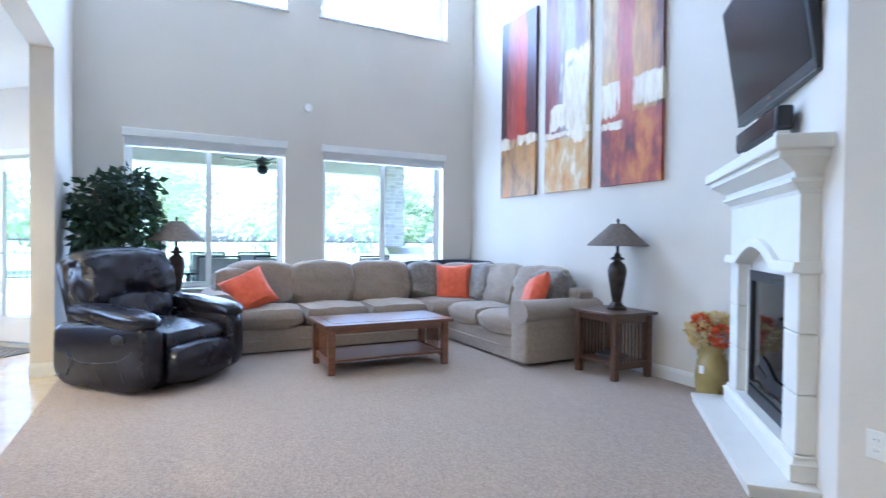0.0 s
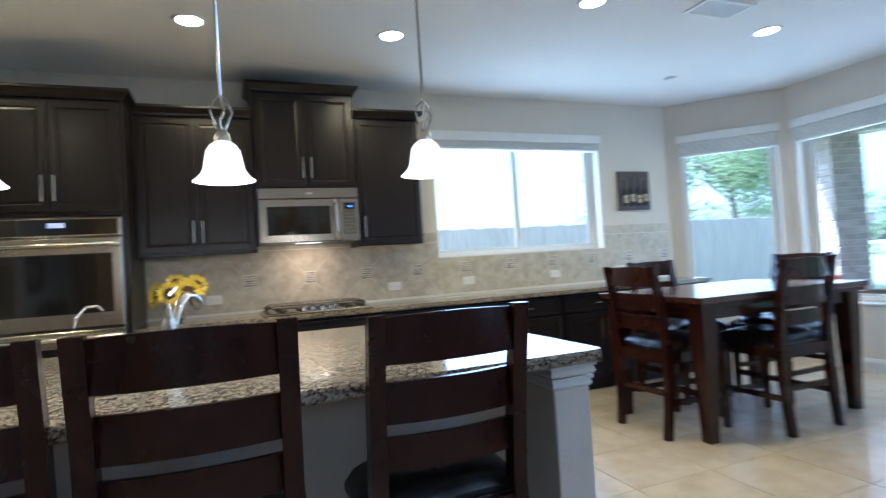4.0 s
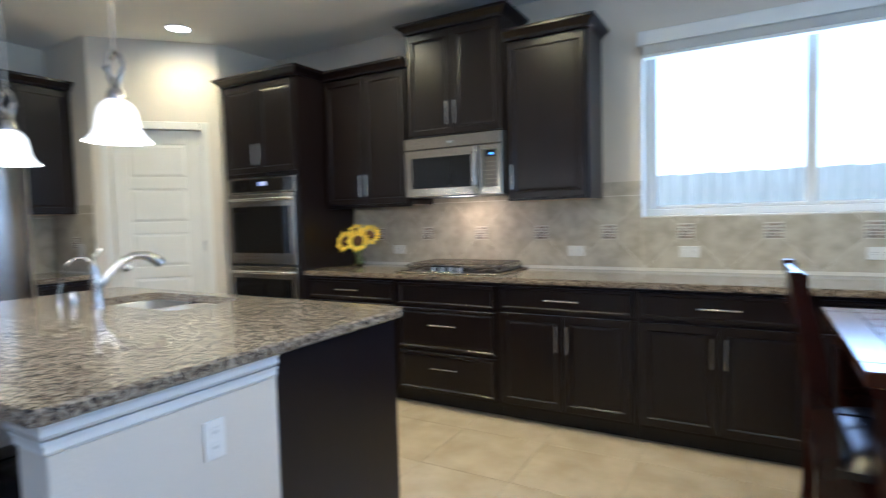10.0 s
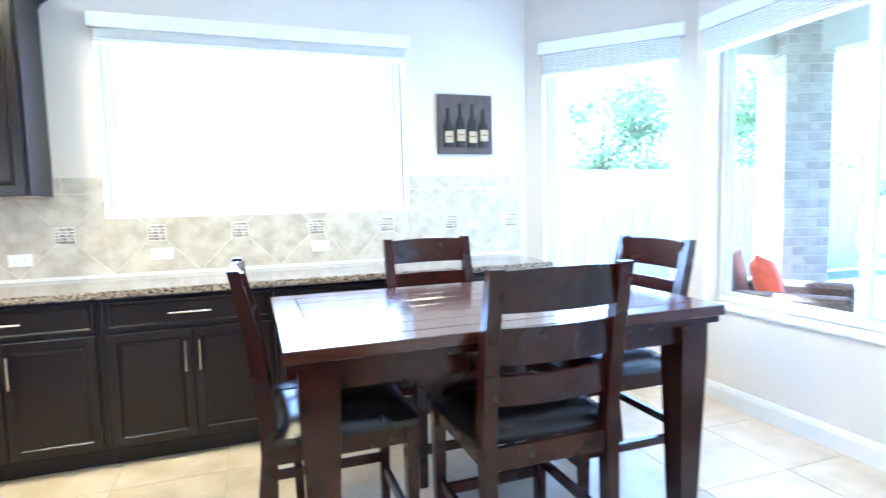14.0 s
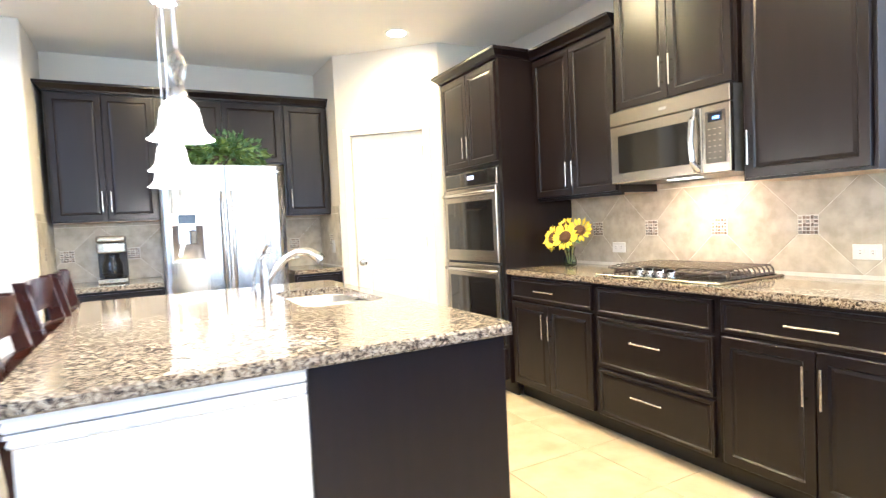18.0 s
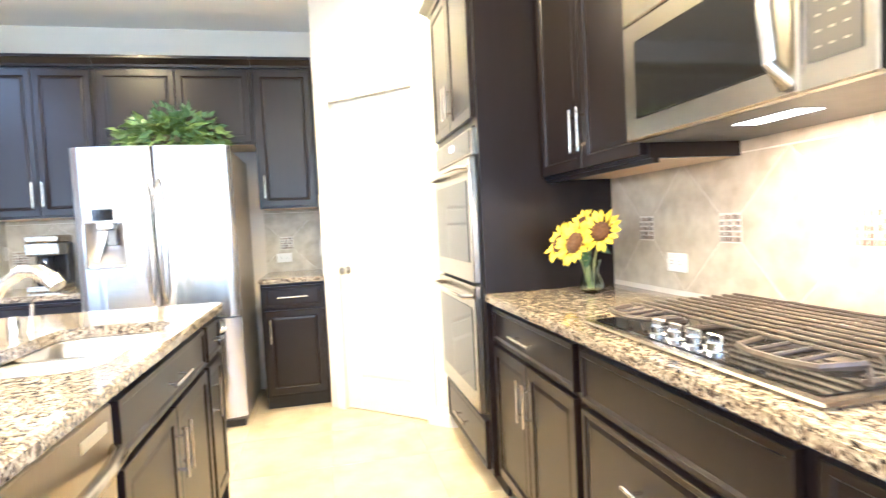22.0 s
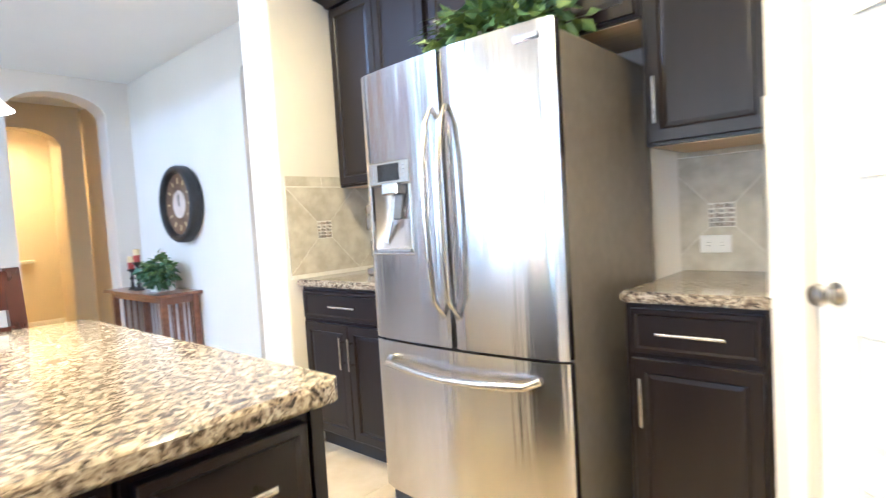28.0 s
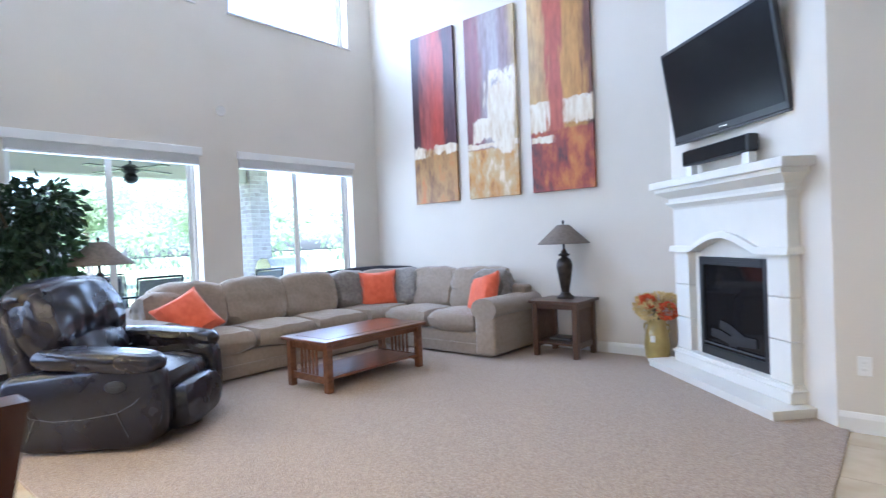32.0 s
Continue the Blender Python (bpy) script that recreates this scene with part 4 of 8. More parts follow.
for z in (0.25, 1.05, 1.83):
    part("hinge", block(B(), 0.655, 0.020, z, 0.672, 0.033, z + 0.09), M_NICKEL, pd)
cas = B()
block(cas, -0.062, -0.014, 0, 0.002, 0.0, 2.105, 0.004)
block(cas, 0.668, -0.014, 0, 0.732, 0.0, 2.105, 0.004)
block(cas, 0.003, -0.014, 2.042, 0.667, 0.0, 2.105, 0.004)
tagged(part("door_casing", place(cas, pm @ pose(0.83, 0.0, 0, 0, 0, 180) @ Matrix.Diagonal((1, 1, 1.013, 1))), M_TRIM), "white painted door casing", "trim", kind="structure")

# ---- island ----
IX0, IX1, IY0, IY1 = -2.30, -0.165, 1.925, 3.34
isl = thing("kitchen_island", "kitchen island with white walls and an espresso cabinet side", "island", pose(0, 0, 0))
part("knee_wall", block(B(), -2.24, 2.20, 0, -0.225, 2.34, 0.878), M_WALL, isl, "painted knee wall under the overhang")
part("end_wall", block(B(), -0.345, 1.975, 0, -0.212, 2.64, 0.80, 0.004), M_WALL, isl, "pale painted end wall")
part("end_wall", block(B(), -2.255, 1.975, 0, -2.125, 2.66, 0.80, 0.004), M_WALL, isl, "pale painted end wall")
for x0, x1 in ((-0.345, -0.212), (-2.255, -2.125)):
    part("cap_moulding", flare(flare(B(), x0, x1, 1.975, 2.635, 0.80, 0.835, 0.002, 0.012), x0, x1, 1.975, 2.635, 0.84, 0.878, 0.012, 0.02), M_TRIM, isl, "white stepped moulding under the top")
    part("base_moulding", block(B(), x0 - 0.012, 1.963, 0, x1 + 0.012, 2.65, 0.11, 0.006), M_TRIM, isl)
part("end_panel", block(B(), -0.28, 2.645, 0, -0.214, 3.312, 0.878), M_CAB, isl, "espresso end panel")
part("end_panel", block(B(), -2.26, 2.665, 0, -2.235, 3.312, 0.878), M_CAB, isl, "espresso end panel")
part("back_panel", block(B(), -2.25, 2.34, 0.0, -0.36, 2.72, 0.70), M_CAB, isl)
outlet(pose(-0.211, 2.395, 0.682, 0, 0, 90), "white double power outlet on the island's end wall")


def north_side(x, w):
    """A pose for a cabinet that faces the cooktop, its own x axis running towards the pantry."""
    return pose(x, 3.305, 0, 0, 0, 180)


sinkcab = thing("island_sink_cabinet", "espresso sink cabinet with two doors in the island", "cabinet", north_side(-0.955, 0.98))
part("body", block(B(), 0, 0.0, 0.10, 0.97, 0.60, 0.66), M_CAB, sinkcab)
part("face_rail", block(B(), 0, 0.0, 0.66, 0.97, 0.02, 0.878), M_CAB, sinkcab)
part("toe_kick", block(B(), 0, 0.07, 0, 0.97, 0.09, 0.10), M_CABDARK, sinkcab)
add_drawer(sinkcab, 0.02, 0.715, 0.93, 0.145)
add_door(sinkcab, 0.02, 0.12, 0.462, 0.575, 0.432, 0.44)
add_door(sinkcab, 0.488, 0.12, 0.462, 0.575, 0.03, 0.44)
narrow = thing("island_narrow_cabinet", "narrow espresso cabinet with a drawer and a door in the island", "cabinet", north_side(-1.935, 0.28))
part("body", block(B(), 0, 0.0, 0.10, 0.298, 0.60, 0.878), M_CAB, narrow)
part("toe_kick", block(B(), 0, 0.07, 0, 0.298, 0.09, 0.10), M_CABDARK, narrow)
add_drawer(narrow, 0.015, 0.715, 0.268, 0.145, True, 0.10)
add_door(narrow, 0.015, 0.12, 0.268, 0.575, 0.03, 0.44)

dw = thing("dishwasher", "stainless steel dishwasher with a bowed bar handle", "dishwasher", north_side(-0.332, 0.62))
part("case", block(B(), 0.0, 0.02, 0.10, 0.615, 0.58, 0.86), M_BLACK, dw)
part("toe_kick", block(B(), 0, 0.07, 0, 0.615, 0.09, 0.10), M_CABDARK, dw)
dwd = part("door", block(B(), 0.004, -0.018, 0.11, 0.611, 0.019, 0.868, 0.004), M_DW, dw)
part("handle", tube(B(), [(0.02, -0.02, 0.762), (0.05, -0.045, 0.764), (0.18, -0.062, 0.768), (0.307, -0.068, 0.770), (0.435, -0.062, 0.768), (0.565, -0.045, 0.764), (0.595, -0.02, 0.762)], 0.017, 10), M_STEEL, dwd, "bowed stainless handle", True)
part("badge", block(B(), 0.44, -0.0205, 0.812, 0.575, -0.0175, 0.838, 0.001), M_NICKEL, dwd)
part("filler", block(B(), -0.05, 0.0, 0.10, -0.003, 0.03, 0.878), M_CAB, isl)
bpy.data.objects["filler"].matrix_basis = north_side(-0.332, 0)

# island top with the cut-out for the sink
SX0, SX1, SY0, SY1 = -1.82, -1.06, 2.86, 3.25


def ring_top(outer, inner, z0, z1, r=0.09, ro=0.05):
    """A slab with a round-cornered hole."""
    bm = B()
    ox0, oy0, ox1, oy1 = outer
    ix0, iy0, ix1, iy1 = inner
    hole = []
    for cx, cy, a0 in ((ix1 - r, iy1 - r, 0), (ix0 + r, iy1 - r, 90), (ix0 + r, iy0 + r, 180), (ix1 - r, iy0 + r, 270)):
        for k in range(7):
            a = radians(a0 + 15 * k)
            hole.append((cx + r * math.cos(a), cy + r * math.sin(a)))
    fine = []
    for (x0, y0), (x1, y1) in zip(hole, hole[1:] + hole[:1]):
        c = max(1, round(math.dist((x0, y0), (x1, y1)) / 0.008))
        fine += [(x0 + (x1 - x0) * k / c, y0 + (y1 - y0) * k / c) for k in range(c)]
    hole = fine
    rim = []
    for x, y in hole:
        dx, dy = x - (ix0 + ix1) / 2, y - (iy0 + iy1) / 2
        t = min([(ox1 - (ix0 + ix1) / 2) / dx if dx > 0 else (ox0 - (ix0 + ix1) / 2) / dx if dx < 0 else 1e9,
                 (oy1 - (iy0 + iy1) / 2) / dy if dy > 0 else (oy0 - (iy0 + iy1) / 2) / dy if dy < 0 else 1e9])
        px, py = (ix0 + ix1) / 2 + dx * t, (iy0 + iy1) / 2 + dy * t
        cx, cy = min(max(px, ox0 + ro), ox1 - ro), min(max(py, oy0 + ro), oy1 - ro)
        k = math.hypot(px - cx, py - cy)
        rim.append((cx + (px - cx) * ro / k, cy + (py - cy) * ro / k) if px != cx and py != cy else (px, py))
    n = len(hole)
    def layer(pts, z):
        return [bm.verts.new((x, y, z)) for x, y in pts]
    e = 0.008
    def shrink(pts):
        return [(min(max(x, ox0 + e), ox1 - e), min(max(y, oy0 + e), oy1 - e)) for x, y in pts]
    ht, hb = layer(hole, z1), layer(hole, z0)
    rt, rm, rl, rb = layer(shrink(rim), z1), layer(rim, z1 - e), layer(rim, z0 + e), layer(shrink(rim), z0)
    for i in range(n):
        j = (i + 1) % n
        bm.faces.new((ht[i], ht[j], rt[j], rt[i]))
        bm.faces.new((hb[i], rb[i], rb[j], hb[j]))
        bm.faces.new((ht[i], hb[i], hb[j], ht[j]))
        for a, b in ((rt, rm), (rm, rl), (rl, rb)):
            bm.faces.new((a[i], a[j], b[j], b[i]))
    return bm


top = ring_top((IX0, IY0, IX1, IY1), (SX0, SY0, SX1, SY1), 0.88, 0.92)
tagged(part("island_countertop", top, M_GRANITE), "polished speckled granite island top with a sink cut-out", "worktop")

sink = thing("double_sink", "stainless double-bowl undermount kitchen sink", "sink", pose(0, 0, 0))


def bowl_ring(x0, y0, x1, y1, r):
    pts = []
    for cx, cy, a0 in ((x1 - r, y1 - r, 0), (x0 + r, y1 - r, 90), (x0 + r, y0 + r, 180), (x1 - r, y0 + r, 270)):
        pts += [(cx + r * math.cos(radians(a0 + 15 * k)), cy + r * math.sin(radians(a0 + 15 * k))) for k in range(7)]
    return pts


for x0, x1 in ((SX0 - 0.008, -1.4505), (-1.4495, SX1 + 0.008)):
    y0, y1 = SY0 - 0.008, SY1 + 0.008
    bm = B()
    rings = []
    for inset, z, r in ((0.0, 0.879, 0.085), (0.016, 0.879, 0.08), (0.020, 0.874, 0.08), (0.026, 0.76, 0.075), (0.036, 0.735, 0.07), (0.06, 0.722, 0.06), (0.12, 0.718, 0.03)):
        rings.append([bm.verts.new((x, y, z)) for x, y in bowl_ring(x0 + inset, y0 + inset, x1 - inset, y1 - inset, r)])
    for a, b in zip(rings, rings[1:]):
        for k in range(len(a)):
            bm.faces.new((a[k], a[(k + 1) % len(a)], b[(k + 1) % len(a)], b[k]))
    bm.faces.new(rings[-1])
    bw = part("bowl", bm, M_SINK, sink, "", True)
    part("drain", lathe(B(), [(0.045, 0.7185), (0.045, 0.722), (0.03, 0.722)], 16, ((x0 + x1) / 2, (SY0 + SY1) / 2, 0)), M_CHROME, bw)

fc = thing("kitchen_faucet", "brushed nickel pull-out kitchen faucet with a lever", "faucet", pose(-1.50, 2.775, 0.92))
part("base", lathe(B(), [(0.030, 0), (0.030, 0.008), (0.024, 0.02), (0.024, 0.10), (0.026, 0.13), (0.020, 0.16)], 20), M_NICKEL, fc, "", True)
part("spout", tube(B(), [(0, 0, 0.08), (0.015, 0.05, 0.15), (0.03, 0.10, 0.205), (0.05, 0.155, 0.235), (0.07, 0.205, 0.232), (0.085, 0.245, 0.205)], [0.018, 0.018, 0.0185, 0.019, 0.022, 0.026], 12), M_NICKEL, fc, "", True)
part("spray_head", tube(B(), [(0.085, 0.245, 0.205), (0.092, 0.262, 0.185)], [0.027, 0.024], 12), M_NICKEL, fc)
part("lever", tube(B(), [(0, 0, 0.15), (-0.004, -0.008, 0.20), (0.004, 0.0, 0.245), (0.03, 0.015, 0.275)], [0.018, 0.014, 0.010, 0.007], 10), M_NICKEL, fc, "", True)
sd = thing("soap_dispenser", "brushed nickel soap dispenser beside the sink", "dispenser", pose(-1.70, 2.77, 0.92))
part("bottle", lathe(B(), [(0.022, 0), (0.022, 0.055), (0.018, 0.06), (0.018, 0.07)], 16), M_NICKEL, sd, "", True)
ft = thing("filter_tap", "slender curved nickel drinking water tap", "faucet", pose(-1.82, 2.765, 0.92))
part("stem", tube(B(), [(0, 0, 0), (0, 0, 0.03), (0.005, 0.01, 0.10), (0.02, 0.03, 0.19), (0.045, 0.06, 0.225), (0.075, 0.09, 0.225), (0.09, 0.105, 0.205)], [0.016, 0.009, 0.006, 0.005, 0.005, 0.005, 0.005], 10), M_NICKEL, ft, "", True)


# ---- counter stools ----
def curved_slat(w, z0, z1, bow, depth=0.018, rise=0.0):
    """A back slat bowed away from the sitter, its top a little arched."""
    bm = B()
    n = 8
    rows = []
    for i in range(n + 1):
        u = -1 + 2 * i / n
        x, y = u * w / 2, -bow * (1 - u * u)
        zt = z1 + rise * (1 - u * u)
        rows.append([bm.verts.new((x, y, z0)), bm.verts.new((x, y, zt)), bm.verts.new((x, y + depth, zt)), bm.verts.new((x, y + depth, z0))])
    for a, b in zip(rows, rows[1:]):
        for k in range(4):
            j = (k + 1) % 4
            bm.faces.new((a[k], b[k], b[j], a[j]))
    bm.faces.new(rows[0])
    bm.faces.new(list(reversed(rows[-1])))
    return bm


def stool(m, label, group):
    """Faces +y; origin on the floor under the middle of the seat."""
    s = thing("counter_stool", label, "stool", m, group)
    w, d = 0.44, 0.50
    for x in (-w / 2 + 0.022, w / 2 - 0.022):
        bm = B()
        path = [(x, -d / 2 - 0.035, 0), (x, -d / 2, 0.30), (x, -d / 2 + 0.005, 0.60), (x, -d / 2 - 0.025, 0.85), (x, -d / 2 - 0.075, 1.085)]
        q = []
        for k, (px, py, pz) in enumerate(path):
            hy = (0.022, 0.024, 0.026, 0.024, 0.018)[k]
            q.append([bm.verts.new((px + sx * 0.021, py + sy * hy, pz)) for sx, sy in ((-1, -1), (1, -1), (1, 1), (-1, 1))])
        for a, b in zip(q, q[1:]):
            for k in range(4):
                j = (k + 1) % 4
                bm.faces.new((a[k], a[j], b[j], b[k]))
        bm.faces.new(list(reversed(q[0])))
        bm.faces.new(q[-1])
        part("back_leg", bm, M_STOOL, s)
        fl = B()
        q = []
        for z, h in ((0, 0.017), (0.53, 0.023)):
            q.append([fl.verts.new((x + sx * h, d / 2 - 0.022 + sy * h, z)) for sx, sy in ((-1, -1), (1, -1), (1, 1), (-1, 1))])
        for k in range(4):
            fl.faces.new((q[0][k], q[0][(k + 1) % 4], q[1][(k + 1) % 4], q[1][k]))
        fl.faces.new(list(reversed(q[0])))
        fl.faces.new(q[1])
        part("front_leg", fl, M_STOOL, s)
        part("side_rail", block(B(), x - 0.012, -d / 2 + 0.02, 0.465, x + 0.012, d / 2 - 0.04, 0.535), M_STOOL, s)
        part("side_stretcher", block(B(), x - 0.009, -d / 2, 0.20, x + 0.009, d / 2 - 0.03, 0.235), M_STOOL, s)
    part("front_rail", block(B(), -w / 2 + 0.04, d / 2 - 0.034, 0.465, w / 2 - 0.04, d / 2 - 0.010, 0.535), M_STOOL, s)
    part("back_rail", block(B(), -w / 2 + 0.04, -d / 2 - 0.012, 0.465, w / 2 - 0.04, -d / 2 + 0.012, 0.535), M_STOOL, s)
    part("front_stretcher", block(B(), -w / 2 + 0.035, d / 2 - 0.032, 0.15, w / 2 - 0.035, d / 2 - 0.012, 0.19), M_STOOL, s)
    part("back_stretcher", block(B(), -w / 2 + 0.035, -d / 2 - 0.015, 0.26, w / 2 - 0.035, -d / 2 + 0.005, 0.295), M_STOOL, s)
    cu = B()
    bmesh.ops.create_grid(cu, x_segments=16, y_segments=16, size=0.5)
    for v in cu.verts:
        u, q = v.co.x * 2, v.co.y * 2
        r = max(abs(u), abs(q))
        seam = 0.006 * (math.exp(-(u / 0.05) ** 2) + math.exp(-((q - 0.35) / 0.05) ** 2))
        v.co = Vector((v.co.x * (w + 0.035) * (1 - 0.03 * (u * q) ** 2), v.co.y * (d - 0.005) * (1 - 0.03 * (u * q) ** 2) + 0.012, 0.556 + 0.062 * (1 - abs(u) ** 4) ** 0.6 * (1 - abs(q) ** 4) ** 0.6 - seam))
    edge = [e for e in cu.edges if e.is_boundary]
    ex = bmesh.ops.extrude_edge_only(cu, edges=edge)
    for v in ex["geom"]:
        if isinstance(v, bmesh.types.BMVert):
            v.co.z = 0.534
    bmesh.ops.contextual_create(cu, geom=[e for e in cu.edges if e.is_boundary])
    st = part("seat", cu, M_SEAT, s, "padded black vinyl seat", True)
    part("seat_seam", block(B(), -0.002, -d / 2 + 0.05, 0.628, 0.002, d / 2 - 0.06, 0.6335), M_SEAT, st)
    for z0, z1, y in ((0.955, 1.075, -d / 2 - 0.062), (0.795, 0.905, -d / 2 - 0.030), (0.665, 0.755, -d / 2 - 0.008)):
        sl = curved_slat(w - 0.07, z0, z1, 0.028, rise=0.008 if z1 > 1 else 0.0)
        place(sl, Matrix.Translation((0, y, 0)))
        part("back_slat", sl, M_STOOL, s, "", True)
    return s


TALL = Matrix.Diagonal((1.06, 1, 1.015, 1)) @ Matrix.Translation((0, 0.04, 0))
st0 = stool(pose(-0.730, 2.135, 0) @ TALL, "dark cherry ladder-back stool with black seat at the island", "stools at the island")
copy_thing(st0, pose(-1.37, 2.145, 0, 0, 0, -2) @ TALL)
copy_thing(st0, pose(-1.90, 2.165, 0, 0, 0, 1) @ Matrix.Diagonal((0.98, 1, 1.015, 1)) @ Matrix.Translation((0, 0.04, 0)))
TABLE_STOOLS = ((2.17, 3.15, 0, "drawn up to the table's long side"), (1.52, 3.47, -90, "at the table's end"), (2.85, 3.60, 90, "at the table's far end"), (2.21, 4.05, 180, "between table and wall cabinets"))
for x, y, a, where in TABLE_STOOLS:
    t = copy_thing(st0, pose(x, y, 0, 0, 0, a) @ TALL)
    tagged(t, "dark cherry ladder-back stool " + where, "stool", "stools round the table")

# ---- counter-height table ----
tab = thing("dining_table", "dark cherry counter-height table with square tapered legs", "table", pose(1.36, 2.985, 0))
TW, TD = 1.575, 0.98
for i in range(6):
    y0 = 0.10 + i * (TD - 0.20) / 6
    part("plank", block(B(), 0.10, y0 + 0.0015, 0.872, TW - 0.10, y0 + (TD - 0.20) / 6 - 0.0015, 0.912, 0.002), M_TABLETOP, tab)
for x0, y0, x1, y1 in ((0, 0, TW, 0.0985), (0, TD - 0.0985, TW, TD), (0, 0.0998, 0.0985, TD - 0.0998), (TW - 0.0985, 0.0998, TW, TD - 0.0998)):
    part("border_board", block(B(), x0, y0, 0.872, x1, y1, 0.9118, 0.003), M_TABLETOP, tab)
part("under_top", block(B(), 0.015, 0.015, 0.845, TW - 0.015, TD - 0.015, 0.8715), M_STOOL, tab)
for y in (0.07, TD - 0.095):
    part("apron", block(B(), 0.15, y, 0.765, TW - 0.15, y + 0.025, 0.845), M_STOOL, tab)
for x in (0.07, TW - 0.095):
    part("apron", block(B(), x, 0.15, 0.765, x + 0.025, TD - 0.15, 0.845), M_STOOL, tab)
for x in (0.10, TW - 0.10):
    for y in (0.10, TD - 0.10):
        bm = B()
        q = []
        for z, hh in ((0, 0.036), (0.70, 0.058), (0.845, 0.058)):
            q.append([bm.verts.new((x + sx * hh, y + sy * hh, z)) for sx, sy in ((-1, -1), (1, -1), (1, 1), (-1, 1))])
        for a, b in zip(q, q[1:]):
            for k in range(4):
                bm.faces.new((a[k], a[(k + 1) % 4], b[(k + 1) % 4], b[k]))
        bm.faces.new(list(reversed(q[0])))
        bm.faces.new(q[-1])
        part("leg", bm, M_STOOL, tab)


# ---- pendants and ceiling fixtures ----
def pendant(x, y, up=0.0):
    """One lamp; up lifts its bell, as the rods differ a little in length."""
    p = thing("pendant_lamp", "lit bell-shaped frosted glass pendant on a nickel rod", "lamp", pose(x, y, up), "pendants over the island")
    part("canopy", lathe(B(), [(0.06, CEIL - up - 0.022), (0.065, CEIL - up - 0.008), (0.065, CEIL - up - 0.001)], 20), M_NICKEL, p, "", True)
    part("rod", tube(B(), [(0, 0, 1.8040), (0, 0, CEIL - up - 0.02)], 0.006, 8), M_NICKEL, p, "", True)
    for s in (-1, 1):
        part("scroll", tube(B(), [(0, 0, 1.8040), (s * 0.022, 0.006, 1.7860), (s * 0.034, 0.010 * s, 1.7520), (s * 0.020, -0.008 * s, 1.7160), (s * 0.010, -0.004, 1.6910)], 0.005, 6), M_NICKEL, p, "", True)
        part("scroll", tube(B(), [(0, 0, 1.8040), (0.004, s * 0.018, 1.7820), (0.008, s * 0.024, 1.7520), (-0.006, s * 0.016, 1.7160), (0, s * 0.010, 1.6910)], 0.0045, 6), M_NICKEL, p, "", True)
    part("socket_cap", lathe(B(), [(0.0092, 1.6525), (0.0277, 1.6525), (0.0246, 1.6718), (0.0139, 1.6910), (0.0077, 1.6949)], 20), M_NICKEL, p, "", True)
    prof = [(0.0244, 1.6525), (0.0393, 1.6413), (0.0509, 1.6216), (0.0559, 1.5934), (0.0602, 1.5653), (0.0702, 1.5456), (0.0845, 1.5304), (0.0910, 1.5248)]
    bm = lathe(B(), [*prof, (0.0859, 1.5259), (0.0673, 1.5456), (0.0565, 1.5653), (0.0523, 1.5934), (0.0472, 1.6216), (0.0358, 1.6385), (0.0215, 1.6486)], 32, caps=False)
    place(bm, Matrix.Diagonal((1.06, 1.06, 1, 1)))
    part("glass_shade", bm, M_PENDANT, p, "frosted white glass bell shade", True)
    lamp = new("pendant_light", bpy.data.lights.new("pendant_light", "POINT"))
    lamp.data.energy, lamp.data.shadow_soft_size, lamp.data.color = 2.2, 0.05, (1.0, 0.78, 0.50)
    lamp.location = (x, y, 1.49 + up)


for x, up in ((-0.575, 0.033), (-1.280, 0.012), (-1.956, 0.0)):
    pendant(x, 2.385, up)


def can_light(x, y, power=23.0, tint=(1.0, 0.67, 0.23)):
    c = thing("recessed_light", "lit white recessed ceiling light", "lamp", pose(x, y, CEIL), "recessed ceiling lights")
    part("trim_ring", lathe(B(), [(0.075, -0.004), (0.095, -0.006), (0.098, -0.001), (0.098, 0.0), (0.07, 0.0), (0.07, -0.002)], 28, caps=False), M_WHITE, c, "", True)
    part("lamp_face", lathe(B(), [(0.072, -0.0035), (0.072, -0.001)], 28), M_CAN, c)
    lamp = new("downlight", bpy.data.lights.new("downlight", "SPOT"))
    lamp.data.energy, lamp.data.spot_size, lamp.data.spot_blend, lamp.data.shadow_soft_size, lamp.data.color = power, radians(170), 0.9, 0.07, tint
    lamp.location = (x, y, CEIL - 0.01)


for x, y in ((-2.68, 4.10), (-1.43, 4.04), (-0.18, 3.98), (0.90, 3.22), (2.50, 3.28), (-2.69, 2.46)):
    can_light(x, y, 13.0 if x < -2.6 and y > 4 else 25.0)


def ceiling_vent(x, y, w, d):
    v = thing("ceiling_vent", "white slatted air vent in the ceiling", "vent", pose(x, y, CEIL))
    part("backing", block(B(), -w / 2 + 0.02, -d / 2 + 0.02, -0.003, w / 2 - 0.02, d / 2 - 0.02, -0.001), M_BLACK, v)
    for bx in ((-w / 2, -d / 2, w / 2, -d / 2 + 0.022), (-w / 2, d / 2 - 0.022, w / 2, d / 2), (-w / 2, -d / 2 + 0.022, -w / 2 + 0.022, d / 2 - 0.022), (w / 2 - 0.022, -d / 2 + 0.022, w / 2, d / 2 - 0.022)):
        part("frame", block(B(), bx[0], bx[1], -0.010, bx[2], bx[3], 0), M_WHITE, v)
    n = 9
    for i in range(n):
        y0 = -d / 2 + 0.026 + (d - 0.05) * i / n
        part("slat", block(B(), -w / 2 + 0.022, y0, -0.008, w / 2 - 0.022, y0 + 0.010, -0.004), M_WHITE, v)


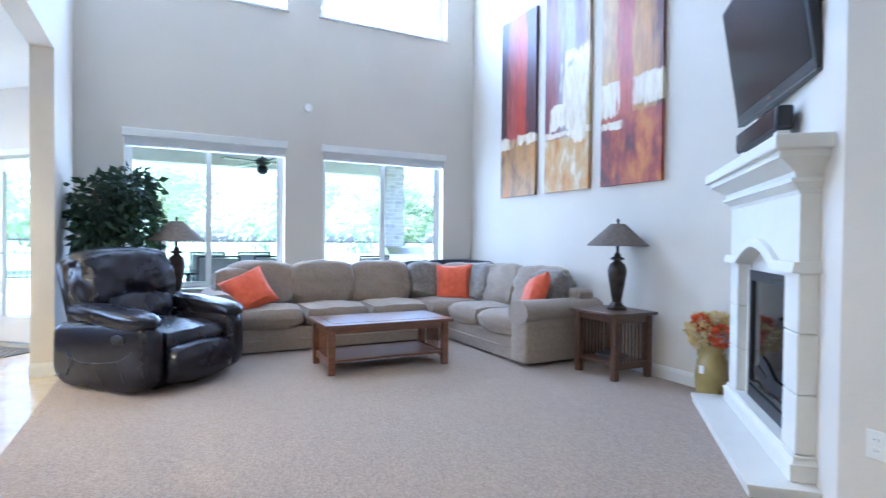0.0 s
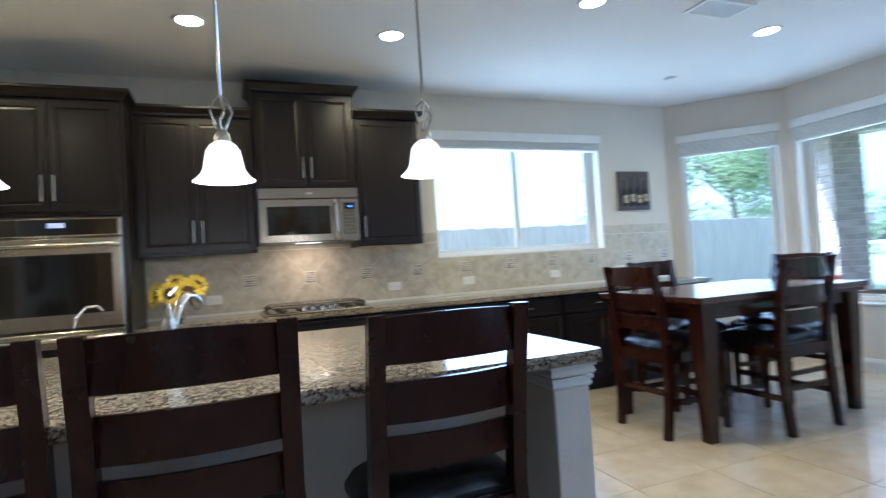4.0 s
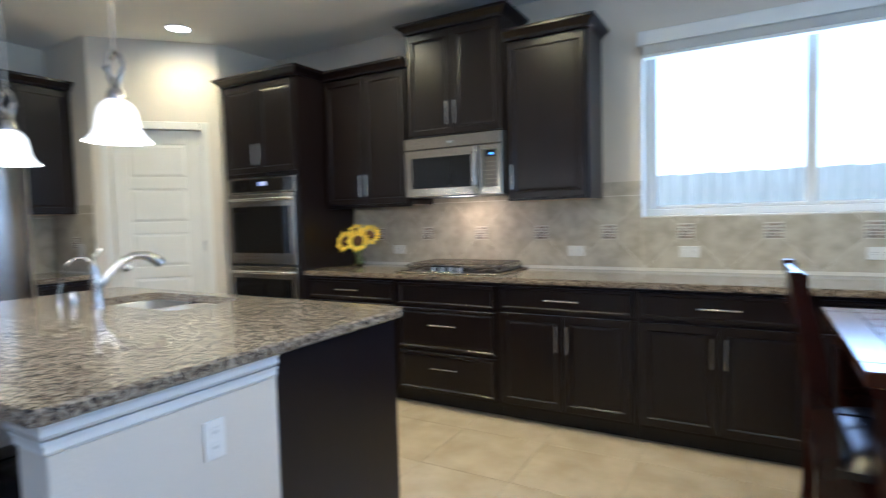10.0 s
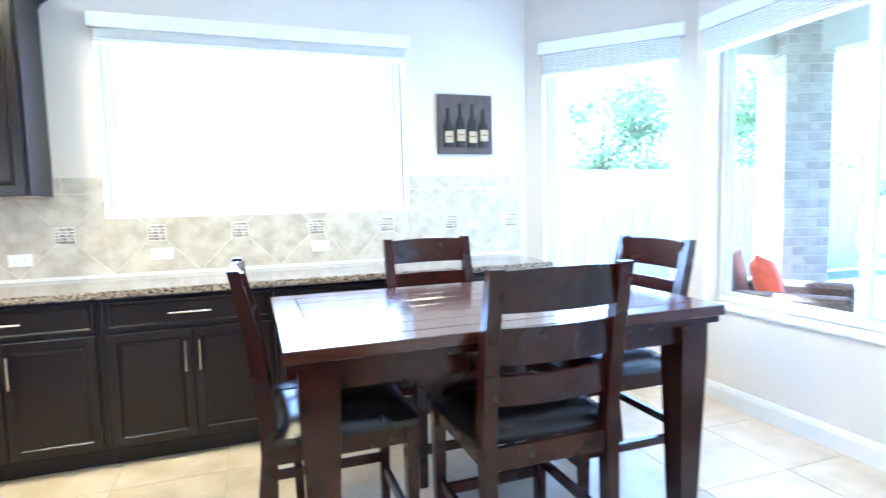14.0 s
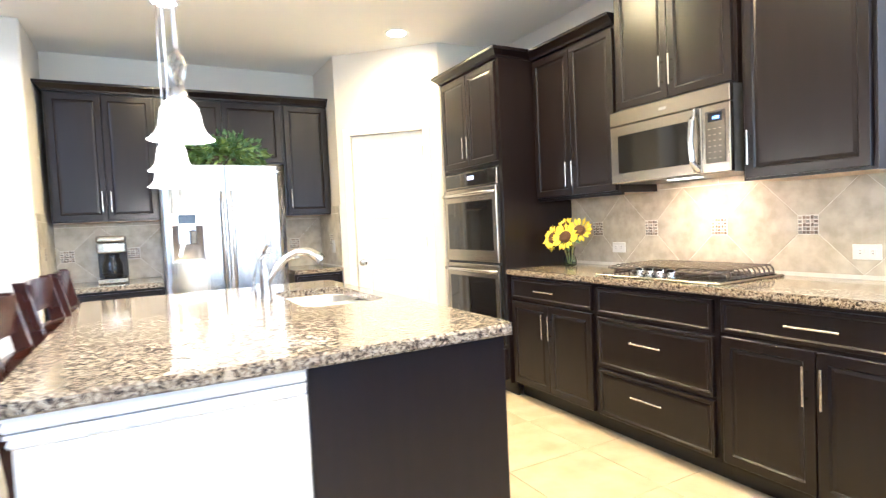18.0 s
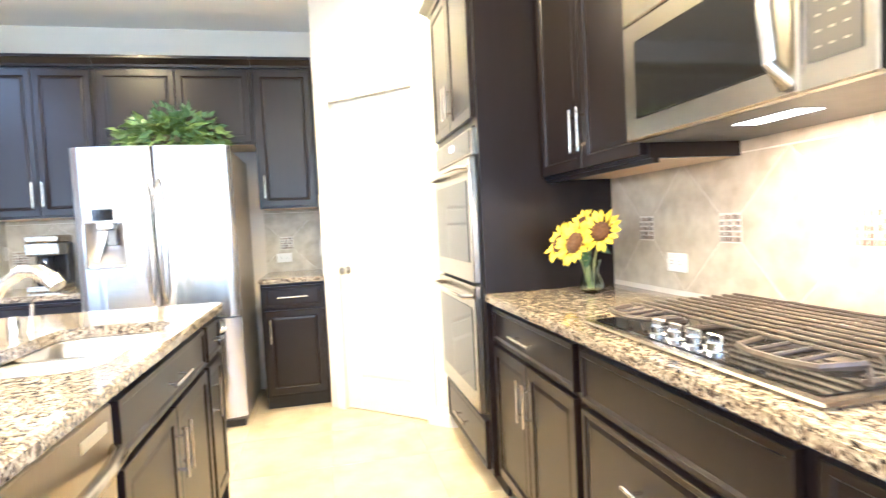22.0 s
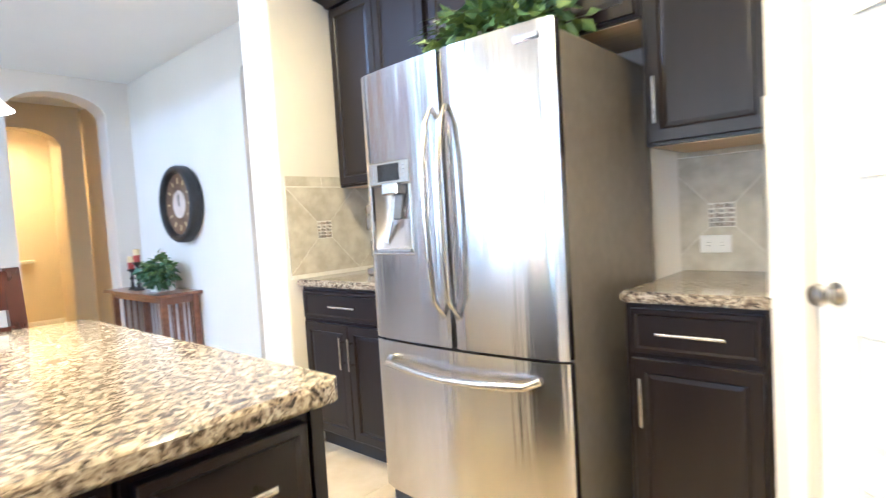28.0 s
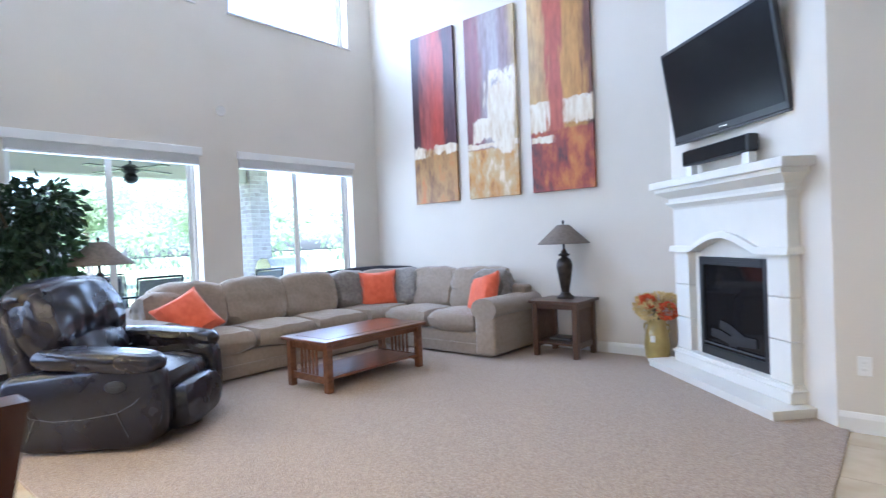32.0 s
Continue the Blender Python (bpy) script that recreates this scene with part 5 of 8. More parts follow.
ceiling_vent(1.80, 3.08, 0.40, 0.22)
ceiling_vent(-1.35, 2.75, 0.40, 0.22)
for x, y, z, m in ((2.57, 4.30, CEIL, None),):
    sdn = thing("smoke_detector", "small white round detector on the ceiling", "detector", pose(x, y, z))
    part("housing", lathe(B(), [(0.03, -0.028), (0.05, -0.02), (0.055, -0.006), (0.055, 0)], 24), M_WHITE, sdn, "", True)

# ---- living room ----
def puff(w, d, h, cuts=7, square=0.35, seed=0.0, wob=0.006, crisp=2):
    """A stuffed cushion: flat in the middle, pinched towards its corners."""
    bm = B()
    bmesh.ops.create_cube(bm, size=2.0)
    bmesh.ops.subdivide_edges(bm, edges=bm.edges[:], cuts=cuts, use_grid_fill=True)
    for v in bm.verts:
        x, y, z = v.co
        x2, y2, z2 = abs(x) ** crisp, abs(y) ** crisp, abs(z) ** crisp
        sx = x * math.sqrt(max(0.0, 1 - y2 * square * 0.5 - z2 * square * 0.5 + y2 * z2 * square * square / 3))
        sy = y * math.sqrt(max(0.0, 1 - x2 * square * 0.5 - z2 * square * 0.5 + x2 * z2 * square * square / 3))
        sz = z * math.sqrt(max(0.0, 1 - x2 * square - y2 * square + x2 * y2 * square * square * 1.3))
        n = wob * noise.noise(Vector((x * 2.3 + seed, y * 2.3, z * 2.3)))
        v.co = Vector((sx * w / 2 + n, sy * d / 2 + n, sz * h / 2 + n))
    return bm


def pillow_mesh(w, t, seed=0.0):
    """A throw pillow standing in x-z, thin at its edges with drawn-out corners."""
    bm = B()
    bmesh.ops.create_cube(bm, size=2.0)
    bmesh.ops.subdivide_edges(bm, edges=bm.edges[:], cuts=8, use_grid_fill=True)
    for v in bm.verts:
        x, y, z = v.co
        f = max(0.0, (1 - x ** 4)) ** 0.5 * max(0.0, (1 - z ** 4)) ** 0.5
        pin = 1 - 0.10 * (1 - x * x) * abs(z) ** 3
        pin2 = 1 - 0.10 * (1 - z * z) * abs(x) ** 3
        n = 0.010 * noise.noise(Vector((x * 2 + seed, y, z * 2)))
        v.co = Vector((x * w / 2 * pin2, y * (0.012 + t / 2 * f) + n, z * w / 2 * pin))
    return bm


def pillow(mat, label, m, w=0.42, t=0.15, seed=0.0, group=""):
    p = part("throw_pillow", pillow_mesh(w, t, seed), mat, None, "", True)
    p.matrix_basis = m
    return tagged(p, label, "pillow", group)


SX, SY0 = 2.06, -3.38      # seat front of the long run, back of the short run
SOFA = pose(-0.11, -0.05, 0) @ Matrix.Diagonal((1.055, 1, 1, 1))
sofa = thing("sectional_sofa", "large taupe chenille L-shaped sectional sofa", "sofa", SOFA)
part("base", block(B(), SX + 0.03, SY0 + 0.08, 0.05, 3.0, 0.05, 0.27, 0.03, 3), M_SOFA, sofa)
part("base", block(B(), 0.56, SY0 + 0.08, 0.05, SX + 0.03, -2.50, 0.27, 0.03, 3), M_SOFA, sofa)
part("skirt", block(B(), SX + 0.015, -2.5, 0.03, 2.9, 0.03, 0.15, 0.012, 2), M_SOFA, sofa)
part("skirt", block(B(), 0.58, -3.2, 0.03, SX + 0.015, -2.485, 0.15, 0.012, 2), M_SOFA, sofa)
part("back_frame", block(B(), 2.78, SY0 + 0.09, 0.2, 3.0, 0.05, 0.72, 0.05, 4), M_SOFA, sofa)
part("back_frame", block(B(), 0.56, SY0 + 0.06, 0.2, 2.8, SY0 + 0.28, 0.72, 0.05, 4), M_SOFA, sofa)


def rolled_arm(m):
    bm = B()
    block(bm, -0.12, -0.46, 0.05, 0.12, 0.46, 0.50, 0.03, 3)
    prof = [(0.15 * math.cos(a), 0.52 + 0.115 * math.sin(a)) for a in [2 * math.pi * i / 20 for i in range(20)]]
    sweep(bm, prof, "y", -0.48, 0.47)
    part("arm", place(bm, m), M_SOFA, sofa, "", True)


rolled_arm(pose(2.54, 0.02, 0, 0, 0, 90))
rolled_arm(pose(0.62, -2.90, 0))


def seat_cushion(x, y, w, d, a=0.0, seed=0.0, z=0.36):
    o = part("seat_cushion", puff(w + 0.012, d + 0.03, 0.245, seed=seed, square=0.36, wob=0.014), M_SOFA, sofa, "", True)
    o.location, o.rotation_euler = (x, y, z), (0, 0, radians(a))


def back_cushion(x, y, w, a=0.0, lean=14, seed=0.0, z=0.66, h=0.50, mat=None):
    bm = puff(w + 0.02, 0.30, h + 0.035, seed=seed, square=0.34, wob=0.034, crisp=4)
    o = part("back_cushion", bm, mat or M_SOFA, sofa, "", True)
    o.matrix_basis = pose(x, y, z, 0, 0, a) @ pose(0, 0, 0, -lean)


for i, (y, w) in enumerate(((-0.46, 0.70), (-1.17, 0.72), (-1.89, 0.72))):
    seat_cushion(2.42, y, 0.76, w, 0, i * 3.1)
    back_cushion(2.72, y + 0.02, w + 0.03, -90, 14, i * 5.3)
seat_cushion(2.52, -2.72, 0.95, 0.92, 0, 8.0)
for i, (x, w) in enumerate(((1.74, 0.64), (1.09, 0.66))):
    seat_cushion(x, -2.84, w, 0.76, 0, 20 + i)
    back_cushion(x + 0.02, -3.10, w + 0.04, 180, 14, 30 + i)
back_cushion(2.60, -2.98, 0.60, -135, 12, 41, 0.64, 0.46)
back_cushion(2.70, -2.50, 0.48, -92, 16, 43, 0.66, 0.46, M_SOFA2)
back_cushion(2.22, -3.06, 0.48, -178, 16, 45, 0.66, 0.46, M_SOFA2)
back_cushion(2.66, -0.18, 0.46, -86, 20, 47, 0.63, 0.42, M_SOFA)
back_cushion(0.90, -3.03, 0.40, -176, 20, 49, 0.66, 0.42, M_SOFA2)
pillow(M_ORANGE, "orange throw pillow tilted against the sofa arm", pose(*(SOFA @ Vector((2.34, -0.27, 0.630))), 0, 0, -88) @ pose(0, 0, 0, -36, -24), 0.47, 0.17, 1.0, "orange pillows")
pillow(M_ORANGE, "orange throw pillow upright in the sofa's corner", pose(*(SOFA @ Vector((2.42, -2.76, 0.645))), 0, 0, -132) @ pose(0, 0, 0, -14, -3), 0.49, 0.16, 2.0, "orange pillows")
pillow(M_ORANGE, "orange throw pillow leaning near the end of the sofa", pose(*(SOFA @ Vector((0.88, -2.82, 0.635))), 0, 0, 160) @ pose(0, 0, 0, -22, -12), 0.46, 0.16, 3.0, "orange pillows")
bm = B()
path = [(2.88, -1.9, 0.80), (2.93, -2.4, 0.86), (2.90, -2.85, 0.885), (2.72, -3.12, 0.885), (2.3, -3.22, 0.87), (2.05, -3.22, 0.83)]
tube(bm, [SOFA @ Vector(p) for p in path], [0.03, 0.05, 0.055, 0.055, 0.05, 0.03], 10)
for v in bm.verts:
    v.co += Vector((noise.noise(v.co * 6), noise.noise(v.co * 6 + Vector((9, 0, 0))), noise.noise(v.co * 7))) * 0.02
tagged(part("folded_throw", bm, material("dark_throw", (0.02, 0.018, 0.022), 0.9, color2=(0.035, 0.03, 0.034), scale=30, bump=0.3, bump_scale=150), None, "", True), "dark folded throw along the top of the sofa back", "blanket")

# ---- recliner: seat faces -y ----
rc = thing("recliner", "dark brown leather recliner with padded arms", "armchair", pose(1.51, 0.56, 0, 0, 0, -48) @ Matrix.Diagonal((1.0, 1.08, 0.98, 1)))


def lump(name, w, d, h, m, mat=M_LEATHER, square=0.4, label="", parent=rc, seed=0.0, wob=0.012):
    o = part(name, puff(w, d, h, 7, square, seed, wob), mat, parent, label, True)
    o.matrix_basis = m
    return o


part("base", block(B(), -0.36, -0.40, 0.03, 0.36, 0.36, 0.30, 0.04, 3), M_LEATHER, rc, "", True)


def side_panel(x0, x1):
    """Side of the chair with rounded ends and a stuffed edge."""
    rows = []
    for x, e in ((x0, 0.05), (x0 + 0.012, 0.02), (x0 + 0.045, 0.0), (x1 - 0.045, 0.0), (x1 - 0.012, 0.02), (x1, 0.05)):
        row = []
        for cy, cz, a0, r in ((-0.30, 0.225, 180, 0.195), (0.27, 0.205, 270, 0.175), (0.33, 0.42, 0, 0.11), (-0.33, 0.44, 90, 0.16)):
            for k in range(9):
                a = radians(a0 + 11.25 * k)
                row.append((x, cy + (r - e) * math.cos(a), cz + (r - e) * math.sin(a)))
        rows.append(row)
    bm = B()
    vs = [[bm.verts.new(p) for p in row] for row in rows]
    for a, b in zip(vs, vs[1:]):
        for k in range(len(a)):
            bm.faces.new((a[k], a[(k + 1) % len(a)], b[(k + 1) % len(a)], b[k]))
    bm.faces.new(vs[0])
    bm.faces.new(list(reversed(vs[-1])))
    return bm


for s, nm in ((-1, "side_panel"), (1, "side_panel")):
    x0, x1 = sorted((s * 0.33, s * 0.52))
    sp = part(nm, side_panel(x0, x1), M_LEATHER, rc, "", True)
    pad = lump("arm_pad", 0.24, 0.74, 0.15, pose(s * 0.44, -0.12, 0.60, 6, 0, 0), seed=s * 3.0)
    if s < 0:
        hn = part("recline_handle", place(lathe(B(), [(0.045, 0), (0.045, 0.006), (0.034, 0.010)], 20), Matrix.Translation((-0.521, -0.24, 0.44)) @ Matrix.Diagonal((1, 1.35, 0.85, 1)) @ Matrix.Rotation(radians(-90), 4, "Y")), M_BLACK, sp, "oval black pull handle", True)
        part("grip", block(B(), -0.538, -0.275, 0.425, -0.529, -0.215, 0.445, 0.003), M_BLACK, hn)
        part("seam", tube(B(), [(-0.514, -0.40, 0.40), (-0.522, -0.34, 0.33), (-0.523, -0.24, 0.275), (-0.523, -0.05, 0.245), (-0.523, 0.12, 0.24), (-0.522, 0.24, 0.265), (-0.516, 0.32, 0.33)], 0.0025, 6), M_STEELDARK, sp)
        part("seam", tube(B(), [(-0.523, -0.24, 0.275), (-0.522, -0.30, 0.12)], 0.0025, 6), M_STEELDARK, sp)
        part("seam", tube(B(), [(-0.523, 0.22, 0.262), (-0.522, 0.27, 0.12)], 0.0025, 6), M_STEELDARK, sp)
lump("seat_cushion", 0.66, 0.70, 0.26, pose(0, -0.14, 0.40, 4, 0, 0), seed=5)
lump("footrest", 0.66, 0.20, 0.34, pose(0, -0.46, 0.22, -6, 0, 0), seed=7)
lump("back_lower", 0.66, 0.26, 0.34, pose(0, 0.19, 0.58, -14, 0, 0), seed=9, wob=0.02)
bk = puff(0.88, 0.32, 0.60, 17, 0.42, 11, 0.018)
for v in bk.verts:
    if v.co.y < 0:
        x, z = v.co.x, v.co.z
        pull = math.exp(-((z + 0.17) / 0.11) ** 2) * math.exp(-(x / 0.24) ** 2)
        v.co.y += 0.075 * pull + 0.010 * math.sin(46 * x + 9 * z) * math.exp(-((z + 0.10) / 0.16) ** 2) * math.exp(-(x / 0.28) ** 2)
o = part("back_cushion", bk, M_LEATHER, rc, "padded back with gathered creases", True)
o.matrix_basis = pose(0, 0.29, 0.83, -16)
lump("headrest", 0.86, 0.30, 0.25, pose(0, 0.36, 1.00, -16, 0, 0), seed=13, square=0.5)
part("back_shell", place(block(B(), -0.42, -0.04, -0.34, 0.42, 0.09, 0.34, 0.06, 4), pose(0, 0.40, 0.70, -16)), M_LEATHER, rc, "", True)


# ---- mission tables ----
def slat_row(parent, axis, fixed, a0, a1, z0, z1, n, mat, t=0.010, w=0.028):
    for i in range(n):
        c = a0 + (a1 - a0) * (i + 1) / (n + 1)
        if axis == "x":
            bm = block(B(), c - w / 2, fixed - t / 2, z0, c + w / 2, fixed + t / 2, z1, 0.002)
        else:
            bm = block(B(), fixed - t / 2, c - w / 2, z0, fixed + t / 2, c + w / 2, z1, 0.002)
        part("slat", bm, mat, parent)


ct = thing("coffee_table", "brown mission oak coffee table with slatted ends and a shelf", "table", pose(0.91, -1.945, 0.012))
CW, CD, CH = 0.58, 1.16, 0.44
part("tabletop", block(B(), -0.035, -0.035, CH - 0.03, CW + 0.035, CD + 0.035, CH, 0.006, 2), M_OAK, ct)
part("top_inlay", block(B(), 0.06, 0.06, CH, CW - 0.06, CD - 0.06, CH + 0.003, 0.001), M_OAK, ct)
for x in (0.0, CW - 0.06):
    for y in (0.0, CD - 0.06):
        part("leg", block(B(), x, y, 0, x + 0.06, y + 0.06, CH - 0.03, 0.004), M_OAK, ct)
for y in (0.02, CD - 0.04):
    part("end_rail", block(B(), 0.06, y, CH - 0.095, CW - 0.06, y + 0.02, CH - 0.03), M_OAK, ct)
    part("end_rail", block(B(), 0.06, y, 0.07, CW - 0.06, y + 0.02, 0.13), M_OAK, ct)
    slat_row(ct, "x", y + 0.01, 0.13, CW - 0.13, 0.13, CH - 0.095, 5, M_OAK)
for x in (0.02, CW - 0.04):
    part("side_rail", block(B(), x, 0.06, CH - 0.085, x + 0.02, CD - 0.06, CH - 0.03), M_OAK, ct)
part("shelf", block(B(), 0.03, 0.05, 0.105, CW - 0.03, CD - 0.05, 0.125), M_OAK, ct)


def end_table(m, label, mat):
    e = thing("end_table", label, "table", m, "end tables")
    w, d, h = 0.50, 0.44, 0.575
    part("tabletop", block(B(), -0.03, -0.03, h - 0.028, w + 0.03, d + 0.03, h, 0.005, 2), mat, e)
    for x in (0.0, w - 0.055):
        for y in (0.0, d - 0.055):
            part("leg", block(B(), x, y, 0, x + 0.055, y + 0.055, h - 0.028, 0.004), mat, e)
    for x in (0.018, w - 0.036):
        part("side_rail", block(B(), x, 0.055, h - 0.09, x + 0.018, d - 0.055, h - 0.028), mat, e)
        part("side_rail", block(B(), x, 0.055, 0.09, x + 0.018, d - 0.055, 0.145), mat, e)
        slat_row(e, "y", x + 0.009, 0.055, d - 0.055, 0.145, h - 0.09, 7, mat)
    for y in (0.018, d - 0.036):
        part("front_rail", block(B(), 0.055, y, h - 0.085, w - 0.055, y + 0.018, h - 0.028), mat, e)
    part("shelf", block(B(), 0.02, 0.02, 0.125, w - 0.02, d - 0.02, 0.145), mat, e)
    return e


et1 = end_table(pose(0.225, -2.90, 0.012, 0, 0, 180), "dark mission oak end table with slatted sides beside the sofa", M_OAKDARK)
et2 = end_table(pose(2.80, 0.12, 0.012, 0, 0, 90), "dark mission oak end table by the window", M_OAKDARK)
box = thing("media_box", "small black media player on the table shelf", "electronics", pose(-0.01, -3.13, 0.158))
part("case", block(B(), -0.12, -0.09, 0, 0.12, 0.09, 0.035, 0.004), M_BLACK, box)
part("front_strip", block(B(), -0.11, 0.0895, 0.010, 0.11, 0.0915, 0.024), M_STEELDARK, box)


def table_lamp(m, label):
    l = thing("table_lamp", label, "lamp", m @ Matrix.Scale(1.04, 4), "bronze table lamps")
    part("foot", lathe(B(), [(0.085, 0), (0.085, 0.018), (0.07, 0.03), (0.055, 0.04), (0.045, 0.06)], 28), M_LAMPMETAL, l, "", True)
    part("urn", lathe(B(), [(0.038, 0.06), (0.045, 0.10), (0.062, 0.20), (0.078, 0.30), (0.080, 0.34), (0.065, 0.385), (0.035, 0.41), (0.030, 0.425)], 28), M_LAMPMETAL, l, "dark bronze ribbed urn", True)
    part("neck", lathe(B(), [(0.055, 0.425), (0.058, 0.44), (0.03, 0.455), (0.024, 0.48), (0.012, 0.49), (0.012, 0.56)], 24), M_LAMPMETAL, l, "", True)
    bm = lathe(B(), [(0.255, 0.545), (0.258, 0.55), (0.06, 0.735), (0.055, 0.735), (0.245, 0.548)], 36, caps=False)
    part("shade", bm, M_SHADE, l, "wide conical taupe shade", True)
    part("finial", lathe(B(), [(0.006, 0.735), (0.012, 0.755), (0.014, 0.768), (0.004, 0.782)], 14), M_LAMPMETAL, l, "", True)


table_lamp(pose(-0.035, -3.15, 0.590), "bronze urn lamp with taupe cone shade on an end table")
table_lamp(pose(2.45, 0.36, 0.590), "bronze urn lamp with taupe cone shade near the window")


# ---- paintings ----
def canvas_material(name, columns, lower, cream, seed, split):
    """Abstract paint: upright streaks of colour above, warm blocks below, a ragged pale band between."""
    m = bpy.data.materials.new(name)
    m.use_nodes = True
    nt = m.node_tree
    b = nt.nodes["Principled BSDF"]
    b.inputs["Roughness"].default_value = 0.45
    tc = nt.nodes.new("ShaderNodeTexCoord")
    sep = nt.nodes.new("ShaderNodeSeparateXYZ")
    nt.links.new(tc.outputs["Object"], sep.inputs[0])

    def noise_node(scale, stretch, detail=6.0):
        mp = nt.nodes.new("ShaderNodeMapping")
        mp.inputs["Scale"].default_value = stretch
        mp.inputs["Location"].default_value = (seed, seed * 0.7, seed * 1.3)
        nt.links.new(tc.outputs["Object"], mp.inputs[0])
        n = nt.nodes.new("ShaderNodeTexNoise")
        n.inputs["Scale"].default_value, n.inputs["Detail"].default_value, n.inputs["Roughness"].default_value = scale, detail, 0.65
        nt.links.new(mp.outputs[0], n.inputs["Vector"])
        return n.outputs["Fac"]

    def math_node(op, a, bb, c=None):
        n = nt.nodes.new("ShaderNodeMath")
        n.operation = op
        for i, v in enumerate((a, bb, c)):
            if v is None:
                continue
            if isinstance(v, (int, float)):
                n.inputs[i].default_value = v
            else:
                nt.links.new(v, n.inputs[i])
        return n.outputs[0]

    def ramp(fac, stops):
        r = nt.nodes.new("ShaderNodeValToRGB")
        e = r.color_ramp.elements
        e[0].position, e[0].color = stops[0][0], (*stops[0][1], 1)
        e[1].position, e[1].color = stops[-1][0], (*stops[-1][1], 1)
        for p, c in stops[1:-1]:
            k = e.new(p)
            k.color = (*c, 1)
        nt.links.new(fac, r.inputs["Fac"])
        return r.outputs["Color"]

    def blend(fac, a, bb):
        n = nt.nodes.new("ShaderNodeMix")
        n.data_type = "RGBA"
        nt.links.new(fac, n.inputs[0])
        nt.links.new(a, n.inputs[6])
        nt.links.new(bb, n.inputs[7])
        return n.outputs[2]

    def step_at(v, at, soft_w):
        n = nt.nodes.new("ShaderNodeMapRange")
        n.inputs["From Min"].default_value, n.inputs["From Max"].default_value = at - soft_w, at + soft_w
        nt.links.new(v, n.inputs["Value"])
        return n.outputs["Result"]

    streak = noise_node(3.0, (3.2, 1, 0.35))
    fine = noise_node(9.0, (2.5, 1, 0.5))
    xw = math_node("ADD", math_node("MULTIPLY", sep.outputs["X"], 1.38), math_node("MULTIPLY", math_node("SUBTRACT", streak, 0.5), 0.62))
    upper = ramp(xw, columns)
    dark = ramp(fine, [(0.35, (0.55, 0.50, 0.50)), (0.65, (1.0, 1.0, 1.0))])
    mul = nt.nodes.new("ShaderNodeMix")
    mul.data_type, mul.blend_type = "RGBA", "MULTIPLY"
    mul.inputs[0].default_value = 0.8
    nt.links.new(upper, mul.inputs[6])
    nt.links.new(dark, mul.inputs[7])
    blotch = noise_node(2.6, (2.4, 1, 1.0), 9.0)
    low = ramp(blotch, lower)
    zr = math_node("ADD", sep.outputs["Z"], math_node("MULTIPLY", math_node("SUBTRACT", fine, 0.5), 0.10))
    base = blend(step_at(zr, split, 0.012), low, mul.outputs[2])
    pale = ramp(fine, [(0.3, (0.56, 0.42, 0.25)), (0.6, (0.74, 0.67, 0.54))])
    patch = noise_node(2.6, (1.5, 1, 1.0), 8.0)
    for zc, half, cut, xa, xb in cream:
        near = math_node("SUBTRACT", 1.0, math_node("DIVIDE", math_node("ABSOLUTE", math_node("SUBTRACT", zr, zc), 0), half))
        on = step_at(math_node("ADD", math_node("MULTIPLY", near, 0.35), patch), cut, 0.03)
        inside = math_node("MULTIPLY", step_at(near, 0.0, 0.02), math_node("MULTIPLY", step_at(xw, xa, 0.03), math_node("SUBTRACT", 1.0, step_at(xw, xb, 0.03))))
        base = blend(math_node("MULTIPLY", on, inside), base, pale)
    nt.links.new(base, b.inputs["Base Color"])
    bp = nt.nodes.new("ShaderNodeBump")
    bp.inputs["Strength"].default_value, bp.inputs["Distance"].default_value = 0.25, 0.01
    nt.links.new(fine, bp.inputs["Height"])
    nt.links.new(bp.outputs["Normal"], b.inputs["Normal"])
    return m


